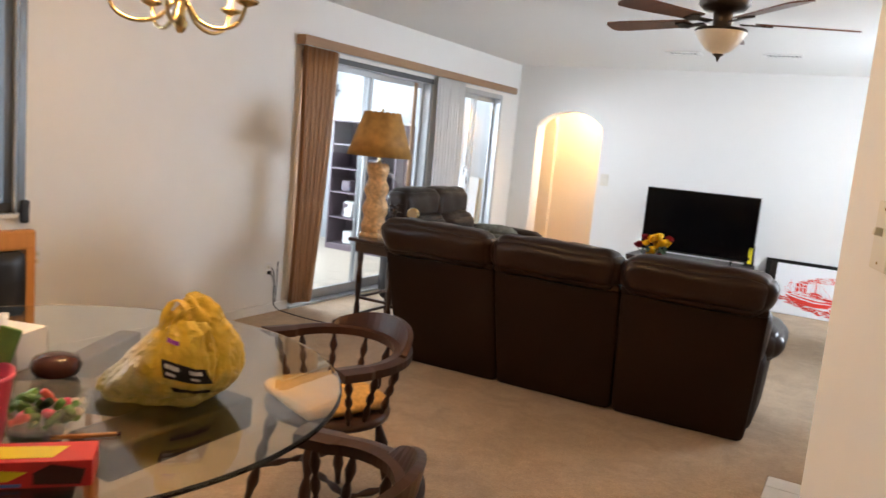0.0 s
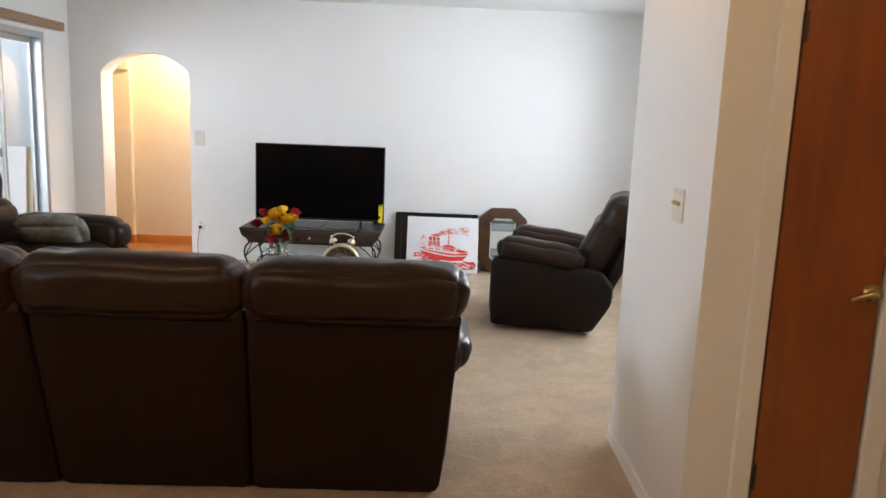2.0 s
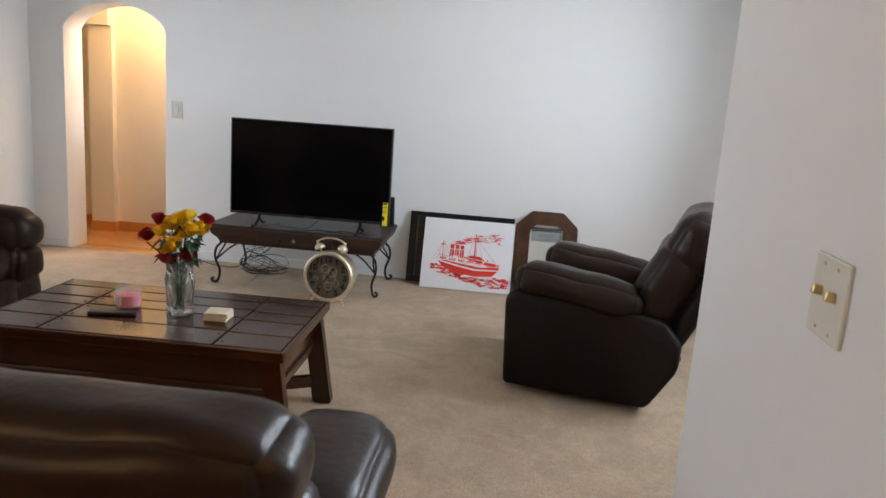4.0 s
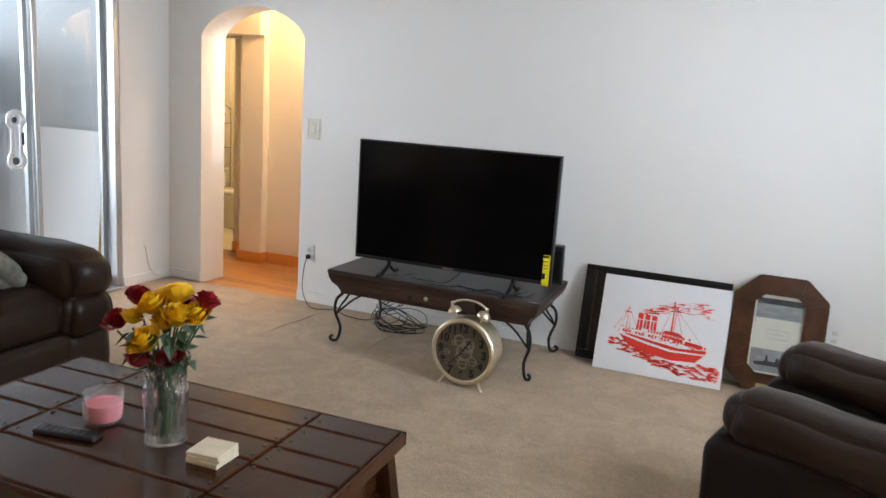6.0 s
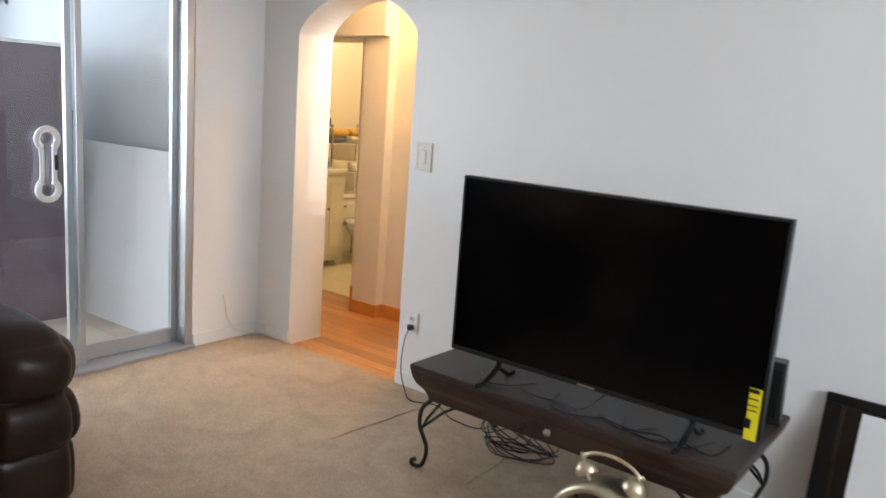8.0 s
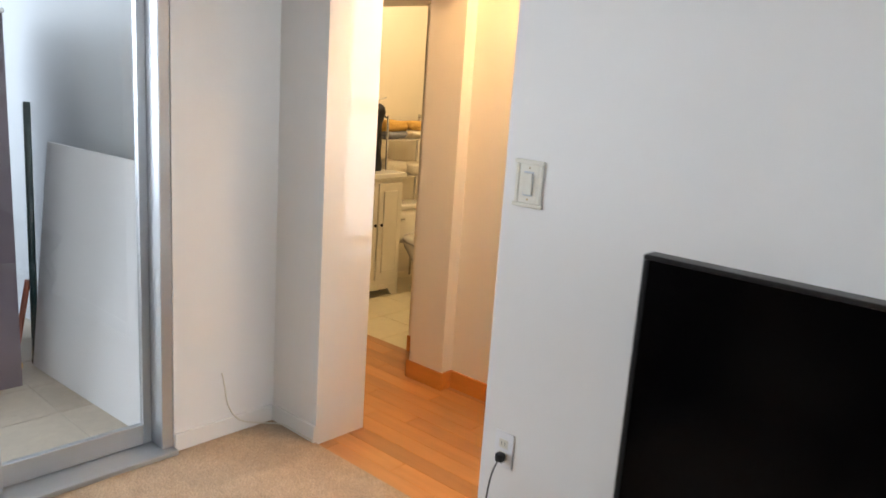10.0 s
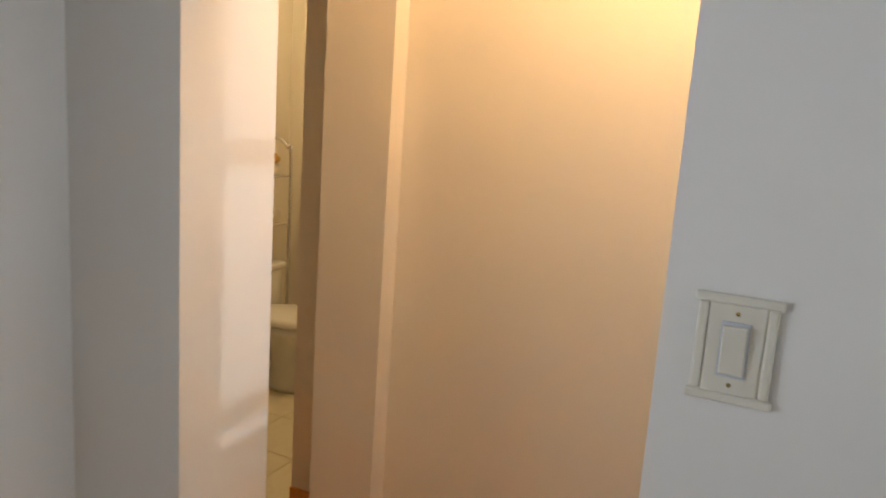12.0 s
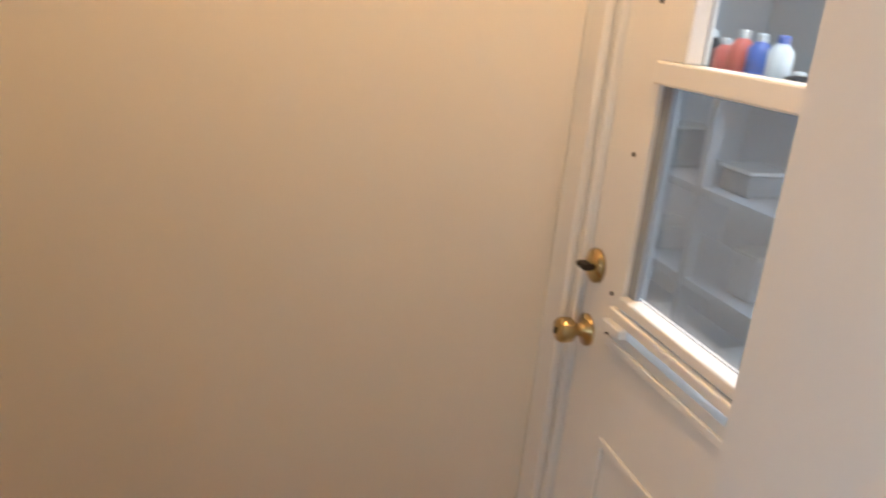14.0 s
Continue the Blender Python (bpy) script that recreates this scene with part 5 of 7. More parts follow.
def ship_poster():
    s = thing("ship_print", pose(3.190, -0.225, 0.004, -17.0, 0, 0.5), "white panel printed with a red steamship, leaning on a frame", "picture")
    W, Hh = 0.672, 0.525
    board = part("panel", box((0, -0.004, 0), (W, 0.004, Hh), 0.001), WHITEB, s)
    rr = random.Random(6)
    y = (-0.0052, -0.0043)

    def poly(pts, name="red_ink", d=y, m=REDP):
        part(name, prism(pts, d, "y"), m, board)
    # hull, superstructure, funnels
    poly([(0.12, 0.205), (0.16, 0.165), (0.26, 0.128), (0.40, 0.108), (0.53, 0.118), (0.575, 0.165), (0.58, 0.188), (0.44, 0.178), (0.30, 0.195), (0.17, 0.215)])
    bm = bmesh.new()
    for i in range(26):
        x = 0.135 + i * 0.0172
        zz = 0.222 - 0.028 * (i / 25)
        if i % 4 != 3:
            prism([(x, zz), (x + 0.011, zz - 0.001), (x + 0.011, zz + 0.010 + 0.010 * rr.random()), (x, zz + 0.012)], y, "y", bm)
    for i in range(20):
        x = 0.19 + i * 0.0155
        zz = 0.243 - 0.018 * (i / 19)
        if rr.random() < 0.8:
            prism([(x, zz), (x + 0.011, zz), (x + 0.009, zz + 0.012 + 0.014 * rr.random()), (x, zz + 0.012)], y, "y", bm)
    tagged(part("superstructure_ink", bm, REDP, board), kind="stuff")
    for i in range(3):
        x = 0.205 + i * 0.037
        poly([(x, 0.255), (x + 0.031, 0.252), (x + 0.030, 0.334 - i * 0.003), (x + 0.003, 0.337 - i * 0.003)])
        poly([(x + 0.011, 0.257), (x + 0.015, 0.257), (x + 0.015, 0.302), (x + 0.012, 0.302)], "white_band", (-0.0060, -0.0053), WHITEB)
        poly([(x + 0.001, 0.300), (x + 0.030, 0.298), (x + 0.030, 0.303), (x + 0.001, 0.305)], "white_band", (-0.0060, -0.0053), WHITEB)
    # bridge, deckhouses and the white band along the hull
    poly([(0.345, 0.225), (0.452, 0.212), (0.452, 0.242), (0.43, 0.258), (0.36, 0.262), (0.345, 0.25)])
    poly([(0.46, 0.200), (0.55, 0.190), (0.55, 0.212), (0.47, 0.222)])
    for k in range(7):
        x = 0.352 + k * 0.0145
        poly([(x, 0.234 - k * 0.0014), (x + 0.006, 0.2335 - k * 0.0014), (x + 0.006, 0.244 - k * 0.0014), (x, 0.2445 - k * 0.0014)], "white_port", (-0.0060, -0.0053), WHITEB)
    poly([(0.135, 0.202), (0.27, 0.172), (0.40, 0.152), (0.575, 0.160), (0.575, 0.168), (0.40, 0.163), (0.27, 0.185), (0.14, 0.211)], "white_band", (-0.0060, -0.0053), WHITEB)
    for x, w, z0, z1 in ((0.150, 0.005, 0.215, 0.365), (0.385, 0.010, 0.25, 0.425), (0.165, 0.003, 0.22, 0.30), (0.40, 0.004, 0.25, 0.39)):
        poly([(x, z0), (x + w, z0), (x + w * 0.7, z1), (x + w * 0.3, z1)])
    poly([(0.135, 0.33), (0.17, 0.328), (0.17, 0.333), (0.135, 0.335)])
    bm = bmesh.new()
    for (xa, za), (xb, zb) in (((0.152, 0.36), (0.11, 0.215)), ((0.152, 0.36), (0.205, 0.255)), ((0.389, 0.42), (0.34, 0.25)), ((0.389, 0.42), (0.45, 0.24)), ((0.389, 0.40), (0.55, 0.215)), ((0.389, 0.42), (0.27, 0.335)), ((0.152, 0.35), (0.085, 0.23)), ((0.55, 0.205), (0.625, 0.21))):
        prism([(xa, za), (xa + 0.0018, za), (xb + 0.0018, zb), (xb, zb)], y, "y", bm)
    # smoke streaks drift from the funnels
    for i in range(150):
        t = rr.random() ** 1.3
        x = 0.225 + 0.33 * t + rr.uniform(-0.012, 0.012)
        zz = 0.345 + 0.055 * math.sin(t * 2.0) + rr.uniform(-0.030, 0.028) * (0.4 + t)
        ln = rr.uniform(0.02, 0.075) * (1.15 - 0.5 * t)
        prism([(x, zz), (min(x + ln, 0.65), zz + rr.uniform(0.0, 0.010)), (min(x + ln * 0.9, 0.645), zz + rr.uniform(0.0012, 0.0042) * (1.3 - t))], y, "y", bm)
    # rails and deck clutter
    for i in range(60):
        x = 0.12 + 0.44 * rr.random()
        zz = 0.232 - 0.055 * (x - 0.12) / 0.44 + rr.uniform(-0.006, 0.022)
        prism([(x, zz), (x + rr.uniform(0.004, 0.022), zz - 0.001), (x + 0.004, zz + rr.uniform(0.002, 0.008))], y, "y", bm)
    # waves, dense beside the hull and ragged at the rim
    for i in range(430):
        x = rr.uniform(0.06, 0.64)
        top = 0.185 - 0.085 * min(1, max(0, (x - 0.10) / 0.28)) if x < 0.52 else 0.115
        low = 0.135 - 0.105 * min(1, max(0, (x - 0.06) / 0.40)) + 0.02 * noise.noise((x * 14, 0, 3))
        zz = low + (top - 0.006 - low) * rr.random()
        if noise.noise((x * 16, zz * 34, 9)) > 0.28:
            continue
        ln = rr.uniform(0.014, 0.052)
        hh = rr.uniform(0.002, 0.0075)
        prism([(x, zz), (min(x + ln * 0.5, 0.655), zz + hh), (min(x + ln, 0.66), zz + rr.uniform(-0.005, 0.003)), (min(x + ln * 0.5, 0.655), zz - hh * 0.4)], y, "y", bm)
    tagged(part("line_ink", bm, REDP, board), kind="stuff")
    return s


ship_poster()


def octagon_frame():
    s = thing("octagonal_frame", pose(3.867, -0.115, 0.004, -9.0) @ Matrix.Diagonal((1.085, 1, 1.015, 1)), "worn brown octagonal wooden frame with old ship photographs", "picture frame")
    W, Hh, c = 0.42, 0.605, 0.105
    outer = [(c, 0), (W - c, 0), (W, c), (W, Hh - c), (W - c, Hh), (c, Hh), (0, Hh - c), (0, c)]
    ins = 0.095

    def inset(k):
        e = c - 0.66 * k
        x1, z1 = W - k, Hh - k
        return [(k + e, k), (x1 - e, k), (x1, k + e), (x1, z1 - e), (x1 - e, z1), (k + e, z1), (k, z1 - e), (k, k + e)]
    inner = inset(ins)
    for i in range(8):
        j = (i + 1) % 8
        quad = [outer[i], outer[j], inner[j], inner[i]]
        bm = prism(quad, (-0.03, 0.008), "y")
        bmesh.ops.bevel(bm, geom=bm.edges[:], offset=0.004, segments=2, affect="EDGES")
        part("frame_side", bm, WORNW, s)
    lip = inset(ins - 0.004), inset(ins + 0.004)
    bm = bmesh.new()
    for i in range(8):
        j = (i + 1) % 8
        prism([lip[0][i], lip[0][j], lip[1][j], lip[1][i]], (-0.032, -0.02), "y", bm)
    part("inner_lip", bm, WORNW, s)
    mt = part("mat_board", prism(inset(ins + 0.002), (-0.012, 0.0), "y"), MATB, s, "pale cream mat")
    part("photo", box((0.108, -0.0135, 0.385), (0.312, -0.0125, 0.488)), PHOTO, mt, "grey seascape photograph")
    part("photo_dark_band", box((0.108, -0.0140, 0.458), (0.312, -0.0136, 0.488)), PHOTOD, mt)
    part("photo", box((0.108, -0.0135, 0.108), (0.312, -0.0125, 0.225)), PHOTO, mt, "grey ship photograph")
    part("photo_ship", prism([(0.13, 0.14), (0.29, 0.14), (0.30, 0.153), (0.24, 0.16), (0.235, 0.185), (0.225, 0.185), (0.22, 0.162), (0.19, 0.165), (0.185, 0.195), (0.178, 0.195), (0.175, 0.162), (0.125, 0.155)], (-0.0142, -0.0137), "y"), PHOTOD, mt)
    bm = bmesh.new()
    for x0, x1, z0, z1 in ((0.17, 0.262, 0.328, 0.330), (0.17, 0.262, 0.282, 0.284), (0.17, 0.172, 0.284, 0.328), (0.26, 0.262, 0.284, 0.328), (0.19, 0.24, 0.304, 0.307)):
        box((x0, -0.0128, z0), (x1, -0.0122, z1), bm=bm)
    part("caption_lines", bm, PHOTO, mt)
    part("plaque", box((0.15, -0.0315, 0.022), (0.27, -0.030, 0.045), 0.0005), GILT, s)
    part("glazing", prism(inset(ins - 0.004), (-0.0195, -0.018), "y"), GLASS, s).visible_shadow = False
    return s


octagon_frame()


# ---- plates, outlets, vents ----
def switch_plate(m, gangs, label, wide=0.07, frame=False):
    s = thing("light_switch", m, label, "light switch")
    # local: plate in x-z, looking to -y
    w = wide + 0.046 * (gangs - 1)
    part("plate", box((-w / 2, -0.006, -0.0575), (w / 2, 0, 0.0575), 0.003), IVORY, s)
    if frame:
        bm = bmesh.new()
        for lo, hi in (((-0.051, -0.010, 0.056), (0.051, 0, 0.068)), ((-0.051, -0.010, -0.068), (0.051, 0, -0.056)), ((-0.046, -0.008, -0.056), (-0.034, 0, 0.056)), ((0.034, -0.008, -0.056), (0.046, 0, 0.056))):
            box(lo, hi, 0.003, bm=bm)
        part("plate_border", bm, IVORY, s)
    for i in range(gangs):
        x = (i - (gangs - 1) / 2) * 0.046
        if frame:
            part("rocker_surround", box((x - 0.017, -0.0075, -0.035), (x + 0.017, -0.006, 0.035), 0.001), PORCHP, s)
            part("rocker", box((x - 0.0145, -0.012, -0.031), (x + 0.0145, -0.007, 0.031), 0.002, m=pose(0, 0, 0, 3)), IVORY, s)
        else:
            part("toggle", box((x - 0.005, -0.020, -0.002), (x + 0.005, -0.005, 0.012), 0.002, m=pose(0, 0, 0.0, -10)), BRASS if gangs == 2 else IVORY, s)
        for z in (-0.045, 0.045):
            part("screw", lathe([(0.003, 0), (0.002, 0.0015), (0.0005, 0.002)], 8, m=pose(x, -0.006, z, 90)), BRASS, s)
    return s


switch_plate(pose(1.2, 0, 1.16), 1, "ivory rocker switch with a raised border beside the arch", 0.068, True)
switch_plate(pose(4.32, -4.60, 1.17, 0, 0, -90), 2, "white double toggle switch plate on the closet wall")
switch_plate(pose(3.96, -7.22, 1.35, 0, 0, -76), 1, "white switch plate on the entry partition", 0.09)


def outlet(m, plug=False, label="white duplex wall outlet"):
    s = thing("wall_outlet", m, label, "wall outlet")
    part("plate", box((-0.035, -0.005, -0.0575), (0.035, 0, 0.0575), 0.002), WHITEB, s)
    for z in (-0.02, 0.02):
        r = part("receptacle", box((-0.016, -0.007, z - 0.014), (0.016, -0.004, z + 0.014), 0.003), IVORY, s)
        for x in (-0.006, 0.006):
            part("slot", box((x - 0.001, -0.0075, z - 0.005), (x + 0.001, -0.0068, z + 0.005)), BLACK, r)
    if plug:
        part("plug", soft((-0.014, -0.03, -0.035), (0.014, -0.006, -0.007), 0.006, 4), BLACK, s)
    return s


outlet(pose(1.197, 0, 0.335), True, "white wall outlet with a black plug")
outlet(pose(4.37, 0, 0.33))
outlet(pose(0, -4.30, 0.34, 0, 0, 90), True, "white wall outlet with a plugged cord beside the blinds")
outlet(pose(0, -6.16, 0.60, 0, 0, 90))
cable([(0.03, -4.30, 0.33), (0.06, -4.28, 0.22), (0.05, -4.26, 0.06), (0.16, -4.2, 0.008), (0.5, -4.2, 0.006), (0.78, -4.1, 0.008), (0.8, -4.0, 0.05)], 0.004, "black lamp cord hanging from the outlet")
cable([(0.03, -4.29, 0.36), (0.09, -4.32, 0.30), (0.07, -4.3, 0.16), (0.04, -4.24, 0.10), (0.03, -4.22, 0.4)], 0.004, "black looped cord at the outlet")
cable([(0.004, -0.245, 0.265), (0.012, -0.24, 0.22), (0.014, -0.22, 0.12), (0.02, -0.17, 0.05), (0.03, -0.08, 0.015), (0.10, -0.018, 0.012), (0.28, -0.016, 0.012)], 0.0032, "white coaxial cable running along the baseboard", material=IVORY)
for x, y in ((2.24, -1.40), (3.09, -1.37)):
    v = thing("ceiling_vent", pose(x, y, H), "white louvred ceiling air vent", "vent", "ceiling vents")
    bm = bmesh.new()
    for lo, hi in (((-0.16, -0.09, -0.012), (0.16, -0.07, 0)), ((-0.16, 0.07, -0.012), (0.16, 0.09, 0)), ((-0.16, -0.07, -0.012), (-0.14, 0.07, 0)), ((0.14, -0.07, -0.012), (0.16, 0.07, 0))):
        box(lo, hi, 0.002, bm=bm)
    part("frame", bm, TRIM, v)
    part("backing", box((-0.14, -0.07, -0.002), (0.14, 0.07, 0)), BLACK, v)
    for k in range(8):
        part("slat", box((-0.0015, -0.07, -0.004), (0.0015, 0.07, 0.004), m=pose(-0.122 + k * 0.035, 0, -0.007, 0, 20)), TRIM, v)
sm = thing("smoke_detector", pose(4.05, -1.15, H), "flat white ceiling cover disc", "detector")
part("cover", lathe([(0.002, -0.018), (0.06, -0.016), (0.07, -0.008), (0.07, 0)], 28), TRIM, sm, smooth=True)
part("rim", lathe([(0.075, -0.006), (0.078, -0.003), (0.078, 0)], 28), TRIM, sm)


# ---- ceiling fan ----
def ceiling_fan():
    s = thing("ceiling_fan", pose(3.15, -4.57, 0), "dark bronze ceiling fan with wooden blades and bowl light", "ceiling fan")
    part("canopy", lathe([(0.075, H), (0.075, H - 0.03), (0.03, H - 0.06), (0.016, H - 0.065)], 24), DKBRONZE, s, smooth=True)
    part("downrod", lathe([(0.014, H - 0.12), (0.014, H - 0.05)], 12), DKBRONZE, s)
    part("motor", lathe([(0.03, H - 0.10), (0.10, H - 0.115), (0.125, H - 0.14), (0.125, H - 0.20), (0.10, H - 0.225), (0.05, H - 0.235), (0.045, H - 0.30), (0.06, H - 0.315)], 28), DKBRONZE, s, smooth=True)
    part("bowl_glass", lathe([(0.128, 2.115), (0.125, 2.10), (0.10, 2.06), (0.06, 2.015), (0.02, 1.998), (0.003, 1.997)], 32), GREYGL, s, "cream frosted glass bowl", True)
    part("bowl_ring", lathe([(0.05, 2.13), (0.126, 2.12), (0.130, 2.112), (0.126, 2.106)], 32), DKBRONZE, s)
    part("finial", lathe([(0.026, 2.002), (0.026, 1.995), (0.012, 1.985), (0.006, 1.972), (0.004, 1.962), (0.001, 1.96)], 14), DKBRONZE, s, smooth=True)
    for k in range(5):
        m = pose(0, 0, 2.15, 0, 0, 22 + 72 * k)
        iron = part("blade_iron", prism([(0.09, -0.02), (0.16, -0.012), (0.20, -0.04), (0.24, -0.03), (0.24, 0.03), (0.20, 0.04), (0.16, 0.012), (0.09, 0.02)], (-0.004, 0.004), "z", m=m @ pose(0, 0, 0, 11)), DKBRONZE, s)
        bm = prism([(0.17, -0.045), (0.55, -0.065), (0.635, -0.06), (0.655, -0.035), (0.655, 0.035), (0.635, 0.06), (0.55, 0.065), (0.17, 0.045)], (0.005, 0.012), "z", m=m @ pose(0, 0, 0, 11))
        part("blade", bm, FANW, s)
    return s


ceiling_fan()

# wall sconce by the closet
sc = thing("wall_sconce", pose(4.32, -4.49, 1.905, 0, 0, 90), "lit glass cup wall sconce on a brass bracket", "wall lamp")
part("back_plate", lathe([(0.045, 0), (0.045, 0.008), (0.02, 0.014)], 20, m=pose(0, 0.0, 0.08, -90)), BRASS, sc)
part("bracket", tube(curve_pts([(0, 0.008, 0.10), (0, 0.04, 0.095), (0, 0.08, 0.06), (0, 0.10, 0.05)], 4), 0.006, 8), BRASS, sc, smooth=True)
part("cup_holder", lathe([(0.02, 0.03), (0.03, 0.045), (0.026, 0.052)], 16, m=pose(0, 0.105, 0)), BRASS, sc)
bm = lathe([(0.024, 0.05), (0.05, 0.06), (0.062, 0.10), (0.066, 0.16), (0.062, 0.16), (0.058, 0.10), (0.046, 0.065), (0.02, 0.056)], 24, m=pose(0, 0.105, 0))
part("glass_cup", bm, GLOW, sc, "glowing warm glass cup", True)
# hall ceiling lamp
hl = thing("hall_ceiling_lamp", pose(0.92, 0.44, H), "lit frosted dome ceiling lamp in the hall", "ceiling lamp")
part("base", lathe([(0.12, 0), (0.12, -0.02), (0.10, -0.03)], 28), BRASS, hl)
part("dome", lathe([(0.11, -0.022), (0.105, -0.05), (0.07, -0.08), (0.02, -0.092), (0.002, -0.093)], 28), GLOW, hl, "glowing frosted dome", True)

from mathutils.bvhtree import BVHTree

# ---- end table, lamp and ornaments ----
et = thing("end_table", pose(0.96, -4.06, 0), "dark wood end table with turned legs beside the sofa", "end table")
part("tabletop", box((-0.22, -0.25, 0.675), (0.22, 0.25, 0.70), 0.008), ESPRESSO, et)
part("apron", box((-0.18, -0.21, 0.60), (0.18, 0.21, 0.675), 0.004), ESPRESSO, et)
for z in (0.145, 0.27):
    for sx in (-1, 1):
        part("side_stretcher", box((sx * 0.135 - 0.009, -0.18, z - 0.010), (sx * 0.135 + 0.009, 0.18, z + 0.010), 0.004), ESPRESSO, et)
    for sy in (-1, 1):
        part("end_stretcher", box((-0.12, sy * 0.195 - 0.009, z - 0.010), (0.12, sy * 0.195 + 0.009, z + 0.010), 0.004), ESPRESSO, et)
for sx in (-1, 1):
    for sy in (-1, 1):
        part("leg", lathe([(0.014, 0), (0.018, 0.03), (0.015, 0.08), (0.022, 0.14), (0.022, 0.20), (0.014, 0.24), (0.021, 0.32), (0.024, 0.42), (0.016, 0.5), (0.023, 0.55), (0.023, 0.61)], 12, m=pose(sx * 0.135, sy * 0.195, 0)), ESPRESSO, et, smooth=True)

tl = thing("table_lamp", pose(0.80, -4.08, 0.70), "table lamp with a carved ivory base and mottled gold shade", "table lamp")
part("foot", lathe([(0.105, 0), (0.105, 0.015), (0.095, 0.03), (0.09, 0.035)], 24), CARVED, tl)
bm = bmesh.new()
n = 32
rings = []
for k in range(26):
    t = k / 25
    r = 0.090 - 0.020 * t + 0.010 * math.sin(t * 22)
    rings.append([bm.verts.new((r * (1 + 0.13 * noise.noise((math.cos(2 * math.pi * i / n) * 2.3, math.sin(2 * math.pi * i / n) * 2.3, t * 9))) * math.cos(2 * math.pi * i / n), r * (1 + 0.13 * noise.noise((math.cos(2 * math.pi * i / n) * 2.3, math.sin(2 * math.pi * i / n) * 2.3, t * 9))) * math.sin(2 * math.pi * i / n), 0.035 + 0.50 * t)) for i in range(n)])
for a, b in zip(rings, rings[1:]):
    for i in range(n):
        bm.faces.new((a[i], a[(i + 1) % n], b[(i + 1) % n], b[i]))
bm.faces.new(rings[0])
bm.faces.new(rings[-1])
part("carved_column", bm, CARVED, tl, "carved ivory and gold column", True)
part("neck", lathe([(0.02, 0.535), (0.012, 0.56), (0.012, 0.66)], 12), BRASS, tl)
bm = bmesh.new()
prof = [(0.237, 0.585), (0.185, 0.74), (0.130, 0.900), (0.127, 0.900), (0.182, 0.74), (0.233, 0.587)]
n = 36
rings = [[bm.verts.new((r * math.cos(2 * math.pi * i / n), r * math.sin(2 * math.pi * i / n), z + (0.006 * math.cos(i * math.pi) if z > 0.88 else 0))) for i in range(n)] for r, z in prof]
for a, b in zip(rings, rings[1:] + rings[:1]):
    for i in range(n):
        bm.faces.new((a[i], a[(i + 1) % n], b[(i + 1) % n], b[i]))
part("shade", bm, SHADE, tl, "mottled gold parchment shade", True)
part("finial", lathe([(0.006, 0.66), (0.006, 0.905), (0.012, 0.915), (0.004, 0.93)], 10), BRASS, tl)
for k in range(3):
    a = 2 * math.pi * k / 3
    part("shade_arm", tube([(0, 0, 0.887), (0.130 * math.cos(a), 0.130 * math.sin(a), 0.887)], 0.002, 5), BRASS, tl)
fg = thing("figurine", pose(1.04, -4.19, 0.70), "small black ornament with gilt leaves on the end table", "ornament")
bm = lathe([(0.05, 0), (0.05, 0.012), (0.03, 0.02), (0.018, 0.05), (0.024, 0.10), (0.020, 0.15), (0.010, 0.19), (0.016, 0.215), (0.008, 0.24)], 16)
for k in range(9):
    a = k * 2.4
    z = 0.16 + 0.012 * k
    tube([(0, 0, z), (0.03 * math.cos(a), 0.03 * math.sin(a), z + 0.02), (0.055 * math.cos(a), 0.055 * math.sin(a), z + 0.012)], [0.004, 0.007, 0.002], 6, bm)
part("figure", bm, DKBRONZE, fg, smooth=True)
gc = thing("mantel_clock", pose(1.05, -3.95, 0.70, 0, 0, 20), "small round gilt table clock", "clock")
part("case", lathe([(0.042, -0.02), (0.046, 0.0), (0.042, 0.02), (0.035, 0.023), (0.002, 0.021)], 24, m=pose(0, 0, 0.19, 90)), BRASS, gc, smooth=True)
part("dial", lathe([(0.035, 0.0235), (0.035, 0.0245), (0.002, 0.0246)], 24, m=pose(0, 0, 0.19, 90)), PAPER, gc)
part("pedestal", lathe([(0.05, 0), (0.05, 0.015), (0.02, 0.03), (0.016, 0.11), (0.03, 0.13), (0.02, 0.15)], 16), BRASS, gc, smooth=True)
gb = thing("drinking_glass", pose(0.97, -4.235, 0.70), "small clear glass on the end table", "glass")
part("tumbler", lathe([(0.022, 0), (0.028, 0.08), (0.025, 0.08), (0.02, 0.006), (0.001, 0.006)], 18), CLEAR, gb, smooth=True).visible_shadow = False
part("base_ring", lathe([(0.023, 0), (0.024, 0.004)], 18), CHROME, gb)

# ---- dining corner ----
TX, TY, TT = 2.12, -7.50, 0.742
dt = thing("dining_table", pose(TX, TY, 0), "round glass dining table on a dark wood base", "dining table")
tp = part("glass_top", lathe([(0.782, TT - 0.012), (0.790, TT - 0.009), (0.790, TT - 0.003), (0.782, TT)], 96), TGLASS, dt, "clear tempered glass disc")
tp.visible_shadow = False
for k in range(2):
    part("top_beam", box((-0.50, -0.035, TT - 0.085), (0.50, 0.035, TT - 0.013) if k == 0 else (-0.036, 0.035, TT - 0.0131), 0.006, m=pose(0, 0, 0, 0, 0, 25 + 90 * k)), MAPLE, dt)
part("top_beam", box((0.036, -0.035, TT - 0.085), (0.50, 0.035, TT - 0.0131), 0.006, m=pose(0, 0, 0, 0, 0, 115)), MAPLE, dt)
